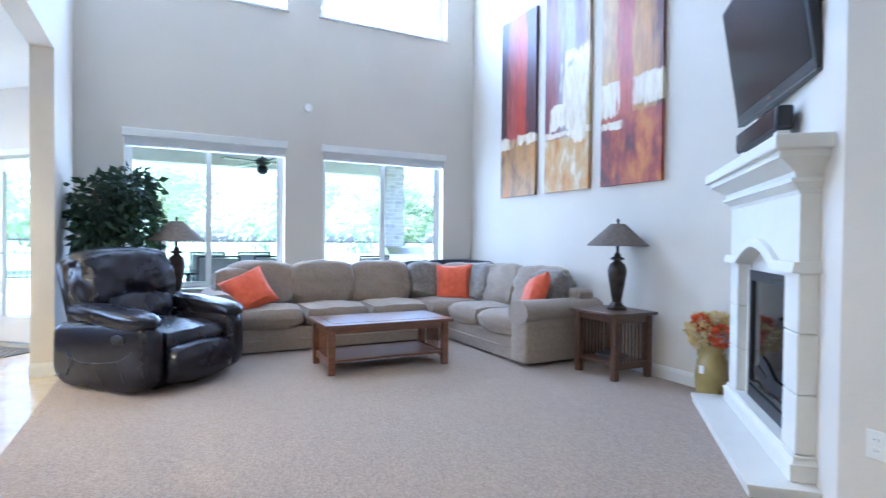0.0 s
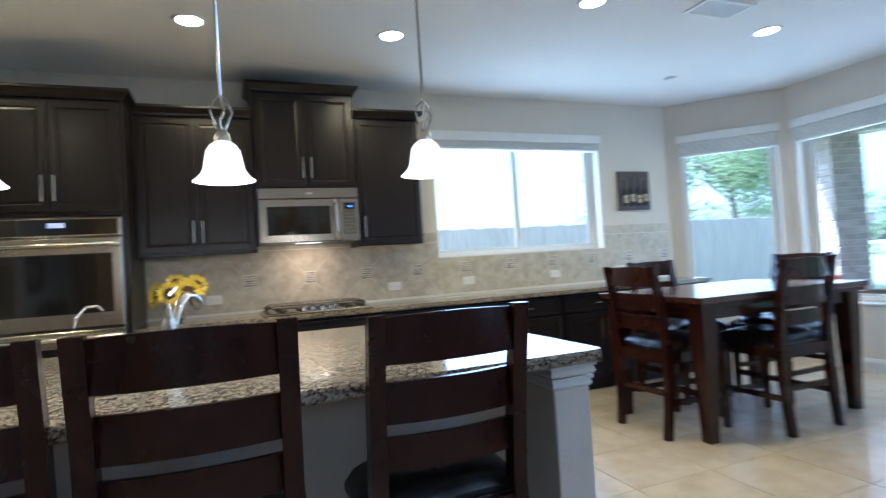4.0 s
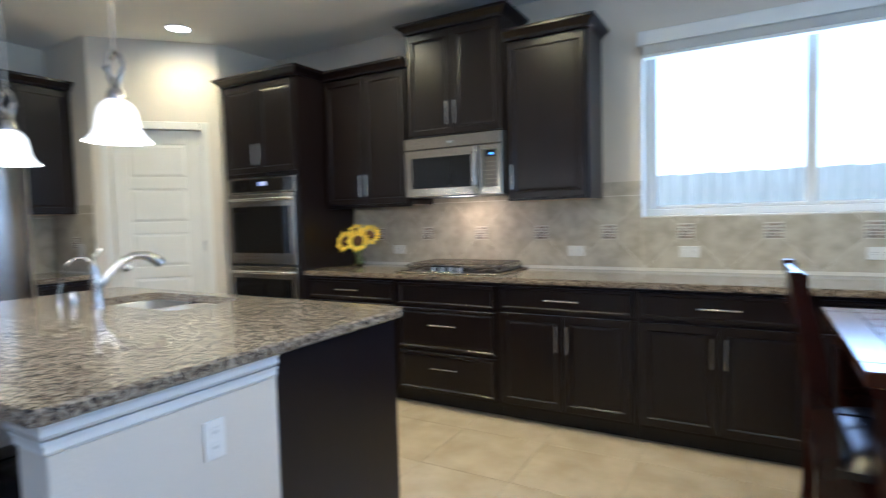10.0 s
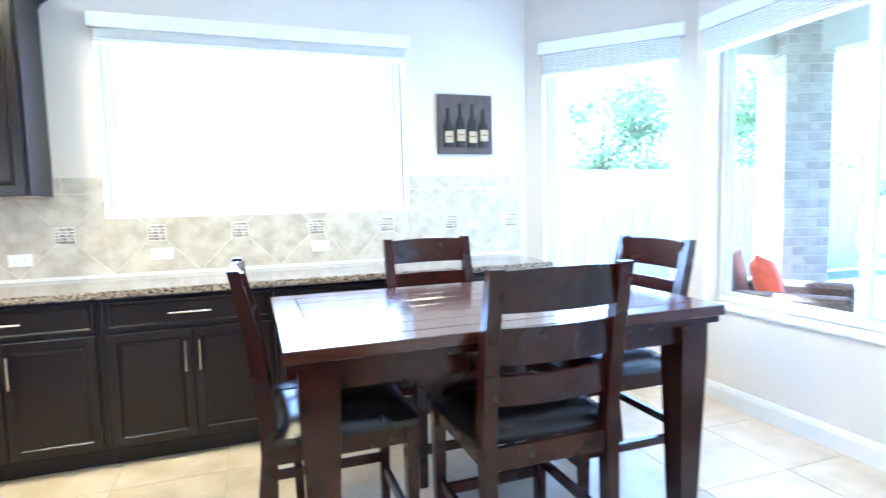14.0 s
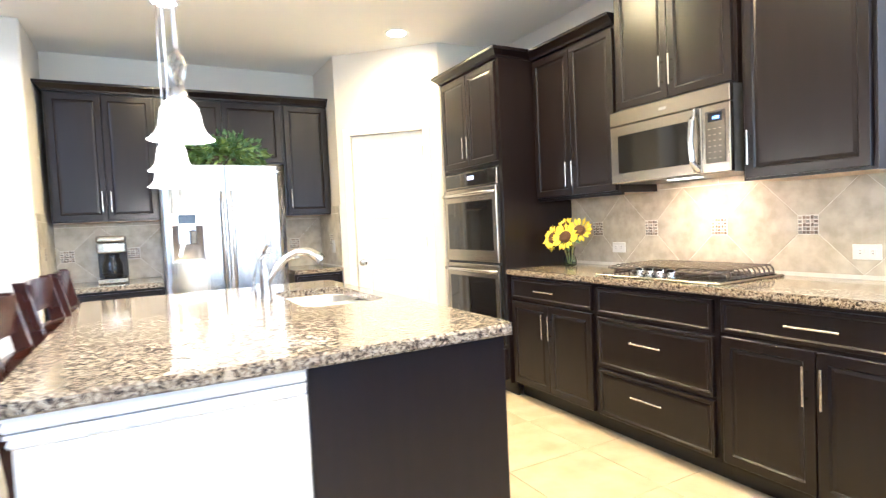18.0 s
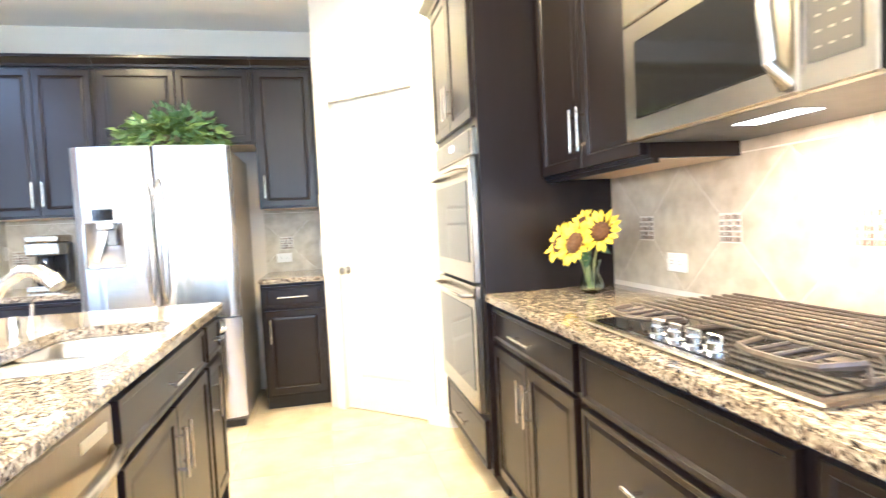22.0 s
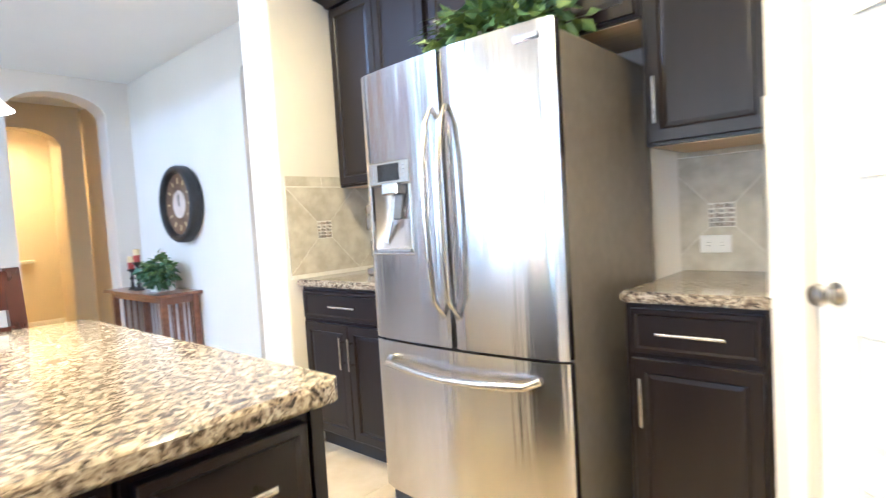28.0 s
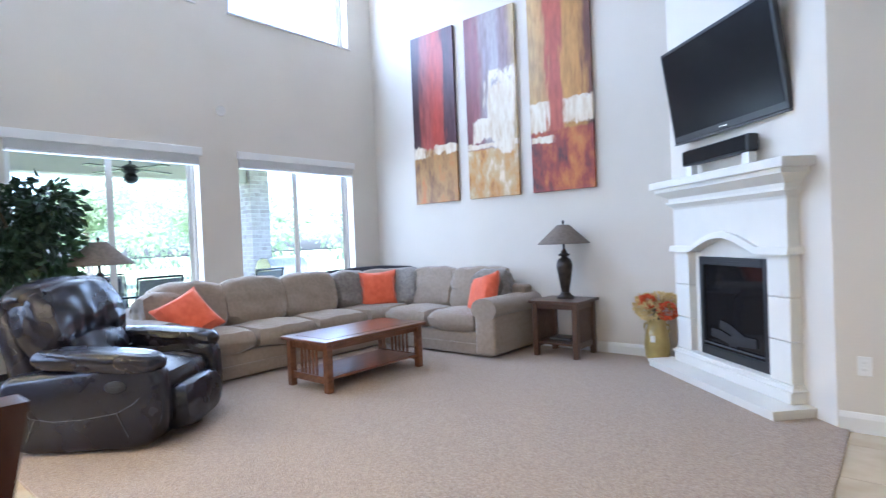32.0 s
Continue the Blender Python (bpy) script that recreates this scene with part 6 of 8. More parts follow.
RED, GOLD, CREAM, PLUM, ORANGE, GREY = (0.42, 0.055, 0.030), (0.50, 0.24, 0.05), (0.72, 0.62, 0.46), (0.07, 0.025, 0.03), (0.48, 0.15, 0.03), (0.35, 0.28, 0.27)
PAINT = [
    (2.23, "canvas_red", [(0.0, (0.045, 0.018, 0.022)), (0.14, PLUM), (0.30, (0.34, 0.08, 0.06)), (0.55, RED), (0.72, (0.40, 0.06, 0.035)), (0.80, PLUM), (0.96, (0.10, 0.04, 0.045))], [(0.3, (0.10, 0.045, 0.035)), (0.42, (0.24, 0.12, 0.045)), (0.55, (0.40, 0.22, 0.07)), (0.7, ORANGE)], [(0.66, 0.10, 0.62, 0.0, 0.35), (0.68, 0.08, 0.60, 0.50, 1.2)], 1.0, 0.70),
    (1.33, "canvas_pale", [(0.0, (0.20, 0.055, 0.055)), (0.22, (0.28, 0.10, 0.10)), (0.40, GREY), (0.58, (0.46, 0.41, 0.40)), (0.78, (0.30, 0.20, 0.20)), (0.92, (0.55, 0.42, 0.22))], [(0.3, (0.14, 0.05, 0.03)), (0.42, GOLD), (0.55, (0.50, 0.36, 0.18)), (0.66, CREAM)], [(1.0, 0.50, 0.52, 0.42, 0.95), (0.80, 0.16, 0.50, 0.12, 0.9), (0.62, 0.035, 0.5, 0.0, 1.2)], 5.0, 0.58),
    (0.435, "canvas_gold", [(0.0, (0.56, 0.38, 0.16)), (0.24, (0.56, 0.33, 0.11)), (0.32, (0.46, 0.10, 0.05)), (0.55, (0.46, 0.11, 0.06)), (0.64, (0.55, 0.29, 0.06)), (0.86, (0.50, 0.25, 0.05)), (0.96, (0.16, 0.06, 0.03))], [(0.32, PLUM), (0.45, (0.28, 0.05, 0.03)), (0.58, ORANGE), (0.72, GOLD)], [(0.82, 0.17, 0.50, 0.0, 0.28), (0.84, 0.15, 0.50, 0.60, 1.2), (0.57, 0.04, 0.48, 0.0, 0.40)], 9.0, 0.66)]
for x1, nm, cols, low, cream, seed, split in PAINT:
    w = 0.745 if nm == "canvas_gold" else 0.72
    pm_ = canvas_material(nm, cols, low, cream, seed, split)
    bm = block(B(), 0, 0, 0, w, 0.036, 2.19, 0.002)
    o = part("canvas_painting", bm, pm_)
    o.matrix_basis = pose(x1, PY + 0.002, 1.735, 0, 0, 180) @ pose(0, -0.038, 0)
    tagged(o, {"canvas_red": "tall abstract canvas in deep red, plum and gold", "canvas_pale": "tall abstract canvas with cream and pale grey strokes", "canvas_gold": "tall abstract canvas in gold, orange and red"}[nm], "painting", "three tall canvases")

# ---- fireplace: room at -y ----
FPM = pose(-1.765, -2.755, 0, 0, 0, 137)
FPS = FPM @ Matrix.Diagonal((0.90, 1, 1, 1))
fp = thing("fireplace", "white cast stone fireplace surround with a stepped mantel", "fireplace", FPS)


def arch_band(x0, x1, z_side, rise, t, y0, y1, n=16, span=0.44):
    """A moulding that runs level, then rises over the opening in a low arch."""
    bm = B()
    xs = [x0, -span] + [-span + 2 * span * i / n for i in range(1, n)] + [span, x1]
    rows = []
    for x in xs:
        u = min(1.0, abs(x) / span)
        z = z_side + rise * (math.cos(u * math.pi / 2) ** 1.0 if u < 1 else 0)
        rows.append([bm.verts.new((x, y0, z)), bm.verts.new((x, y0 + 0.01, z + t)), bm.verts.new((x, y1, z + t)), bm.verts.new((x, y1, z))])
    for a, b in zip(rows, rows[1:]):
        for k in range(4):
            bm.faces.new((a[k], b[k], b[(k + 1) % 4], a[(k + 1) % 4]))
    bm.faces.new(rows[0])
    bm.faces.new(list(reversed(rows[-1])))
    return bm


part("hearth_slab", flare(B(), -0.90, 0.86, -0.36, 0.0, 0.0, 0.075, 0.0, 0.015), M_STONE, fp, "low cast stone hearth slab")
part("plinth", block(flare(B(), -0.78, 0.78, -0.16, 0.0, 0.155, 0.20, 0.018, 0.002), -0.78, -0.178, 0.076, 0.78, 0, 0.155, 0.006), M_STONE, fp)
for s in (-1, 1):
    for k, (z0, z1) in enumerate(((0.20, 0.48), (0.483, 0.77), (0.773, 1.06))):
        x0, x1 = sorted((s * 0.76, s * 0.53))
        part("pilaster_block", block(B(), x0, -0.15, z0, x1, 0, z1, 0.008, 2), M_STONE, fp)
    x0, x1 = sorted((s * 0.53, s * 0.455))
    part("inner_jamb", block(B(), x0, -0.09, 0.20, x1, 0, 1.06, 0.004), M_STONE, fp)
part("arch_moulding", arch_band(-0.80, 0.80, 1.06, 0.115, 0.05, -0.19, 0.0), M_STONE, fp, "", True)
fz = B()
n = 16
xs = [-0.76, -0.44] + [-0.44 + 0.88 * i / n for i in range(1, n)] + [0.44, 0.76]
rows = []
for x in xs:
    u = min(1.0, abs(x) / 0.44)
    zb = 1.11 + (0.115 * math.cos(u * math.pi / 2) if u < 1 else 0)
    rows.append([fz.verts.new((x, -0.15, zb)), fz.verts.new((x, -0.15, 1.43)), fz.verts.new((x, 0, 1.43)), fz.verts.new((x, 0, zb))])
for a, b in zip(rows, rows[1:]):
    for k in range(4):
        fz.faces.new((a[k], b[k], b[(k + 1) % 4], a[(k + 1) % 4]))
fz.faces.new(rows[0])
fz.faces.new(list(reversed(rows[-1])))
part("frieze", fz, M_STONE, fp)
part("tympanum", block(B(), -0.455, -0.085, 1.02, 0.455, 0, 1.19, 0.003), M_STONE, fp)
part("frieze_moulding", flare(B(), -0.76, 0.76, -0.15, 0, 1.43, 1.50, 0.004, 0.05), M_STONE, fp)
part("cornice", flare(B(), -0.76, 0.76, -0.15, 0, 1.50, 1.62, 0.03, 0.12), M_STONE, fp)
part("mantel_shelf", block(B(), -0.935, -0.30, 1.62, 0.935, 0, 1.685, 0.008, 2), M_STONE, fp, "thick white mantel shelf")
fbx = thing("gas_fire", "black gas fireplace insert behind dark glass", "fireplace", FPS @ pose(0, -0.05, 0))
part("frame", block(block(block(block(B(), -0.453, -0.045, 0.20, -0.405, -0.002, 1.02), 0.405, -0.045, 0.20, 0.453, -0.002, 1.02), -0.404, -0.045, 0.955, 0.404, -0.002, 1.02), -0.404, -0.045, 0.20, 0.404, -0.002, 0.275), M_BLACK, fbx)
for k in range(3):
    part("louvre", block(B(), -0.40, -0.052, 0.962 + k * 0.018, 0.40, -0.044, 0.973 + k * 0.018), M_BLACK, fbx)
part("grille_bar", block(B(), -0.40, -0.052, 0.30, 0.40, -0.046, 0.312), M_STEELDARK, fbx)
part("glass", block(B(), -0.404, -0.03, 0.276, 0.404, -0.024, 0.954), M_BLACKGLASS, fbx)
for x, z, r, a in ((-0.12, 0.37, 0.035, 8), (0.12, 0.37, 0.04, -6), (0.0, 0.43, 0.035, 15)):
    part("log", place(tube(B(), [(-0.18, 0, 0), (-0.05, 0.004, 0.012), (0.18, 0, 0)], [r, r * 1.1, r * 0.9], 9), pose(x, -0.040, z, 0, a, 0) @ Matrix.Diagonal((1, 0.12, 1, 1))), M_CABDARK, fbx, "", True)

tv = thing("television", "large black flat television tilted down on a wall bracket", "television", FPM @ pose(0.0, -0.145, 2.405, 0, 0, 1.5) @ pose(0, 0, 0, 8.5))
part("bezel", block(B(), -0.665, -0.02, -0.391, 0.665, 0.03, 0.405, 0.008, 2), M_BLACK, tv)
part("screen", block(B(), -0.638, -0.0225, -0.336, 0.638, -0.0195, 0.378), M_SCREEN, tv)
part("chin_strip", block(B(), -0.665, -0.024, -0.405, 0.665, 0.025, -0.3915, 0.003), M_STEELDARK, tv, "thin grey lower edge")
part("badge", block(B(), -0.045, -0.0225, -0.366, 0.045, -0.0195, -0.356), M_NICKEL, tv)
part("back_shell", place(block(B(), -0.52, 0, -0.26, 0.52, 0.022, 0.30, 0.01, 2), pose(0, 0.031, 0)), M_BLACK, tv)
for x in (-0.20, 0.20):
    part("bracket", block(B(), x - 0.025, 0.054, -0.20, x + 0.025, 0.072, 0.25, 0.004), M_STEELDARK, tv)
part("bracket_arm", block(B(), -0.17, 0.055, 0.10, 0.17, 0.135, 0.17, 0.006), M_STEELDARK, tv)
sb = thing("soundbar", "black soundbar standing on the mantel", "speaker", FPM @ pose(-0.06, -0.125, 1.686))
part("body", block(B(), -0.43, -0.05, 0.105, 0.43, 0.04, 0.235, 0.02, 3), M_BLACK, sb)
part("grille", block(B(), -0.40, -0.0525, 0.117, 0.40, -0.0505, 0.223, 0.003), M_SCREEN, sb, "black cloth grille")
for x in (-0.36, 0.36):
    part("foot", block(B(), x - 0.04, -0.03, 0, x + 0.04, 0.03, 0.106, 0.004), M_WHITE, sb)


# ---- plants and flowers ----
def leaf_cloud(name, n, centre, radii, size, mat, parent, seed, droop=0.3, label="", shell=0.55, keep=None):
    """Many small folded leaves scattered through a lumpy volume."""
    rnd = random.Random(seed)
    bm = B()
    made = 0
    while made < n:
        d = Vector((rnd.gauss(0, 1), rnd.gauss(0, 1), rnd.gauss(0, 1))).normalized()
        r = shell + (1 - shell) * rnd.random()
        lump_ = 0.75 + 0.35 * noise.noise(d * 2.2 + Vector((seed, 0, 0)))
        p = Vector(centre) + Vector((d.x * radii[0], d.y * radii[1], d.z * radii[2])) * r * lump_
        made += 1
        if keep and not keep(p):
            continue
        s = size * (0.7 + 0.6 * rnd.random())
        out = (d + Vector((rnd.uniform(-0.6, 0.6), rnd.uniform(-0.6, 0.6), rnd.uniform(-0.6, 0.4) - droop))).normalized()
        side = out.cross(Vector((rnd.uniform(-1, 1), rnd.uniform(-1, 1), rnd.uniform(-1, 1)))).normalized()
        up = side.cross(out) * 0.18 * s
        a, t = p, p + out * s
        mid = p + out * s * 0.45
        v = [bm.verts.new(q) for q in (a, mid + side * s * 0.32 + up, t, mid - side * s * 0.32 + up, mid)]
        bm.faces.new((v[0], v[1], v[4]))
        bm.faces.new((v[1], v[2], v[4]))
        bm.faces.new((v[2], v[3], v[4]))
        bm.faces.new((v[3], v[0], v[4]))
    return part(name, bm, mat, parent, label, False)


fic = thing("ficus_tree", "tall artificial ficus with dark green leaves in a black planter", "plant", pose(2.46, 0.96, 0.012))
part("planter", lathe(B(), [(0.17, 0), (0.21, 0.30), (0.215, 0.33), (0.195, 0.33), (0.185, 0.28)], 28), M_BLACK, fic, "", True)
for k, (dx, dy) in enumerate(((0.03, 0.0), (-0.04, 0.03), (0.0, -0.05))):
    part("trunk", tube(B(), [(dx, dy, 0.25), (-dx * 1.5, dy * 2, 0.7), (dx * 3, -dy * 2, 1.2), (dx * 5, dy * 3, 1.6)], [0.018, 0.016, 0.013, 0.008], 8), M_STEM, fic, "", True)
rnd = random.Random(4)
tw = B()
for k in range(26):
    a, z = rnd.uniform(0, 6.28), rnd.uniform(0.9, 1.6)
    r = rnd.uniform(0.2, 0.42)
    tube(tw, [(0, 0, z - 0.15), (r * 0.5 * math.cos(a), r * 0.5 * math.sin(a), z + 0.05), (r * math.cos(a), r * math.sin(a), z + 0.12)], [0.006, 0.004, 0.002], 5)
part("twigs", tw, M_STEM, fic)
for k, (c, rr, n) in enumerate((((0.0, 0.0, 1.45), (0.46, 0.46, 0.45), 900), ((-0.12, -0.22, 1.62), (0.32, 0.32, 0.30), 380), ((0.05, -0.30, 1.25), (0.30, 0.28, 0.34), 320), ((-0.18, 0.10, 1.18), (0.30, 0.26, 0.38), 320))):
    leaf_cloud("foliage", n, c, rr, 0.085, M_LEAFDARK if k != 2 else M_LEAF, fic, 10 + k, 0.5, shell=0.35, keep=lambda p: p.x < 0.52 and p.y < 0.31)

vz = thing("floor_vase", "olive glazed jug with cream and rust hydrangeas by the hearth", "vase", pose(-0.93, -3.24, 0.012))
part("jug", lathe(B(), [(0.085, 0), (0.11, 0.06), (0.118, 0.16), (0.105, 0.28), (0.085, 0.34), (0.088, 0.38), (0.10, 0.41), (0.088, 0.41), (0.075, 0.36)], 28), M_CERAMIC, vz, "", True)
for s in (-1, 1):
    part("jug_handle", tube(B(), [(s * 0.085, 0, 0.36), (s * 0.115, 0, 0.35), (s * 0.12, 0, 0.31), (s * 0.10, 0, 0.28)], 0.010, 8), M_CERAMIC, vz, "", True)
part("label_tag", block(B(), -0.02, 0.112, 0.20, 0.02, 0.118, 0.26), M_WHITE, vz)
for k, (x, y, z, r, mt) in enumerate(((-0.12, 0.05, 0.49, 0.092, 1), (0.02, 0.10, 0.49, 0.10, 0), (0.12, 0.02, 0.50, 0.085, 0), (-0.02, -0.04, 0.58, 0.09, 0), (0.06, 0.04, 0.57, 0.07, 1), (-0.10, -0.06, 0.57, 0.08, 0), (0.13, -0.06, 0.57, 0.075, 0))):
    leaf_cloud("bloom", 300, (x, y, z), (r * 1.12, r * 1.12, r * 0.98), 0.030, M_REDFLOWER if mt else M_CREAMFLOWER, vz, 60 + k, 0.0, "rust red hydrangea head" if mt else "cream hydrangea head", 0.8)
part("stems", tube(B(), [(0, 0, 0.30), (0, 0.02, 0.50)], 0.035, 8), M_STEM, vz)

fpn = thing("potted_greenery", "basket of mixed green foliage on top of the refrigerator", "plant", pose(-3.55, 2.86, 1.79))
part("basket", lathe(B(), [(0.11, 0), (0.14, 0.05), (0.145, 0.10), (0.12, 0.10)], 20), M_STEM, fpn, "", True)
leaf_cloud("foliage", 420, (0.0, 0.0, 0.10), (0.24, 0.42, 0.17), 0.075, M_LEAFBRIGHT, fpn, 31, 0.25, shell=0.4, keep=lambda p: p.z > 0.0 and p.x > -0.16)
leaf_cloud("foliage", 260, (0.05, 0.05, 0.16), (0.22, 0.33, 0.15), 0.06, M_LEAF, fpn, 33, 0.0, shell=0.4, keep=lambda p: p.z > 0.0 and p.x > -0.16)
fern = B()
rnd = random.Random(8)
for k in range(16):
    a = rnd.uniform(-1.9, 1.9)
    ln = rnd.uniform(0.25, 0.38)
    prev = Vector((0, 0, 0.10))
    for j in range(9):
        t = (j + 1) / 9
        q = Vector((max(-0.15, ln * t * math.cos(a)), ln * t * math.sin(a), 0.10 + 0.22 * t - 0.20 * t * t))
        dr = (q - prev).normalized()
        sd_ = dr.cross(Vector((0, 0, 1))).normalized()
        for s in (-1, 1):
            l = 0.05 * (1.1 - t)
            v = [fern.verts.new(prev), fern.verts.new(prev + dr * 0.018 + sd_ * s * l), fern.verts.new(q)]
            fern.faces.new(v)
        prev = q
part("fern_fronds", fern, M_LEAFBRIGHT, fpn)

sv = thing("sunflower_vase", "yellow sunflowers in a small ribbed glass vase", "flowers", pose(-1.645, 4.88, 0.918))
part("glass_vase", lathe(B(), [(0.030, 0), (0.044, 0.012), (0.047, 0.035), (0.040, 0.062), (0.029, 0.082), (0.031, 0.105), (0.042, 0.138), (0.039, 0.138), (0.027, 0.105), (0.025, 0.082), (0.036, 0.060), (0.042, 0.034), (0.038, 0.014), (0.026, 0.006)], 24), M_VASEGLASS, sv, "ribbed clear glass vase", True)
HEADS = tuple((x * 1.45 + 0.012, y * 1.2, z - 0.012, r * 1.22, tilt, turn) for x, y, z, r, tilt, turn in ((-0.085, -0.05, 0.225, 0.055, 12, -45), (-0.03, -0.10, 0.220, 0.06, 22, -5), (0.05, -0.09, 0.225, 0.065, 22, 14), (0.085, -0.02, 0.265, 0.06, 25, 30), (-0.005, -0.03, 0.295, 0.048, 34, 0), (-0.10, -0.02, 0.18, 0.045, 10, -60)))
stm = B()
for x, y, z, r, tilt, turn in HEADS:
    tube(stm, [(x * 0.1, y * 0.1, 0.02), (x * 0.3, y * 0.3, 0.13), (x * 0.9, y * 0.9, z - 0.01)], 0.004, 6)
part("stems", stm, M_STEMPALE, sv, "pale green cut stems")
for k, (x, y, z, r, tilt, turn) in enumerate(HEADS):
    hm = pose(x, y, z, 0, 0, turn) @ pose(0, 0, 0, 90 - tilt)
    pb = B()
    rnd = random.Random(k)
    for ring, cnt, ln in ((0, 16, 1.0), (1, 13, 0.8)):
        for i in range(cnt):
            a = 2 * math.pi * (i + rnd.random() * 0.4) / cnt
            l = r * ln * rnd.uniform(0.85, 1.1)
            c, s_ = math.cos(a), math.sin(a)
            i0 = 0.52 * r
            lift = 0.008 + ring * 0.008 + rnd.uniform(-0.006, 0.008)
            w = 0.16 * r
            v = [pb.verts.new(q) for q in ((i0 * c, i0 * s_, 0), ((i0 + l * 0.45) * c - w * s_, (i0 + l * 0.45) * s_ + w * c, lift), ((i0 + l * 0.75) * c, (i0 + l * 0.75) * s_, lift * 1.2), ((i0 + l * 0.45) * c + w * s_, (i0 + l * 0.45) * s_ - w * c, lift))]
            pb.faces.new(v)
    hd = part("flower_head", place(pb, hm), M_YELLOW, sv, "yellow sunflower head")
    part("seed_heart", place(lathe(B(), [(r * 0.53, -0.004), (r * 0.51, 0.012), (r * 0.34, 0.021), (r * 0.10, 0.017)], 18), hm), M_SEED, hd, "dark brown flower heart", True)
leaf_cloud("leaves", 18, (0, -0.01, 0.185), (0.08, 0.08, 0.05), 0.05, M_LEAF, sv, 77, 0.5)

# ---- corridor and hall ----
con = thing("console_table", "narrow brown mission console table with slatted sides", "table", pose(CX + 0.016, -1.985, 0.0))
KW, KD, KH = 0.33, 1.21, 0.69
part("tabletop", block(B(), -0.015, -0.05, KH - 0.028, KW + 0.05, KD + 0.05, KH, 0.005, 2), M_OAK, con)
for x in (0.0, KW - 0.055):
    for y in (0.0, KD - 0.055):
        part("leg", block(B(), x, y, 0, x + 0.055, y + 0.055, KH - 0.028, 0.004), M_OAK, con)
for y in (0.018, KD - 0.036):
    part("end_rail", block(B(), 0.055, y, KH - 0.095, KW - 0.055, y + 0.018, KH - 0.028), M_OAK, con)
    part("end_rail", block(B(), 0.055, y, 0.10, KW - 0.055, y + 0.018, 0.165), M_OAK, con)
    slat_row(con, "x", y + 0.009, 0.055, KW - 0.055, 0.165, KH - 0.095, 3, M_OAK, w=0.02)
for x in (0.018, KW - 0.036):
    part("long_rail", block(B(), x, 0.055, KH - 0.085, x + 0.018, KD - 0.055, KH - 0.028), M_OAK, con)
part("shelf", block(B(), 0.03, 0.03, 0.14, KW - 0.03, KD - 0.03, 0.16), M_OAK, con)
slat_row(con, "y", 0.027, 0.055, KD - 0.055, 0.16, KH - 0.085, 12, M_OAK, w=0.02)

M_CANDLE_C = material("cream_wax", (0.66, 0.52, 0.26), 0.6, color2=(0.72, 0.58, 0.32), scale=10)
M_CANDLE_R = material("red_wax", (0.30, 0.03, 0.02), 0.55, color2=(0.36, 0.05, 0.03), scale=10)
for y, hgt in ((-1.66, 0.20), (-1.50, 0.27)):
    ch = thing("candlestick", "dark turned candlestick with a cream and red pillar candle", "candle", pose(CX + 0.25, y, KH), "candlesticks on the console")
    part("holder", lathe(B(), [(0.045, 0), (0.045, 0.012), (0.016, 0.03), (0.012, hgt * 0.45), (0.022, hgt * 0.55), (0.012, hgt * 0.65), (0.014, hgt * 0.85), (0.04, hgt * 0.95), (0.042, hgt)], 18), M_LAMPMETAL, ch, "", True)
    cd_ = part("candle", lathe(B(), [(0.030, hgt), (0.030, hgt + 0.065), (0.026, hgt + 0.065)], 18), M_CANDLE_R, ch, "red candle foot", True)
    part("candle_top", lathe(B(), [(0.0298, hgt + 0.0655), (0.0298, hgt + 0.12), (0.02, hgt + 0.124)], 18), M_CANDLE_C, cd_, "cream candle top", True)
ivy = thing("potted_ivy", "bushy green ivy in a pale square pot on the console", "plant", pose(CX + 0.19, -1.12, KH))
part("pot", flare(B(), -0.075, 0.075, -0.075, 0.075, 0, 0.11, 0.0, 0.012), M_STONE, ivy)
leaf_cloud("foliage", 420, (0.03, 0.0, 0.16), (0.17, 0.24, 0.14), 0.062, M_LEAF, ivy, 41, 0.5, shell=0.35, keep=lambda p: p.z > 0.012 and p.x > -0.15)
leaf_cloud("foliage", 160, (0.03, 0.05, 0.22), (0.16, 0.24, 0.14), 0.055, M_LEAFBRIGHT, ivy, 43, 0.4, shell=0.5, keep=lambda p: p.z > 0.02 and p.x > -0.15)

# clock: face towards +x
ck = thing("wall_clock", "large round dark-rimmed wall clock with a pale centre", "clock", pose(CX + 0.002, -0.90, 1.468, 0, 90, 0))
R = 0.345
part("rim", lathe(B(), [(R - 0.02, 0.0), (R, 0.02), (R, 0.085), (R - 0.012, 0.108), (R - 0.035, 0.116), (R - 0.055, 0.108), (R - 0.064, 0.085), (R - 0.07, 0.070), (R - 0.07, 0.0)], 56), M_BLACK, ck, "glossy black moulded rim", True)
part("dial", lathe(B(), [(R - 0.068, 0.001), (R - 0.068, 0.066)], 56), material("bronze_dial", (0.10, 0.055, 0.028), 0.5, 0.3, color2=(0.19, 0.115, 0.06), scale=5, bump=0.05), ck, "mottled bronze dial ring")
part("centre_face", lathe(B(), [(0.125, 0.0662), (0.125, 0.069)], 40), material("pale_dial", (0.52, 0.43, 0.36), 0.6, color2=(0.58, 0.50, 0.42), scale=8), ck, "pale centre of the dial")
for k in range(12):
    a = 2 * math.pi * k / 12
    tk = part("hour_mark", block(B(), 0.185, -0.006, 0.0662, 0.235, 0.006, 0.0685), M_CANDLE_C, ck)
    tk.rotation_euler = (0, 0, a)
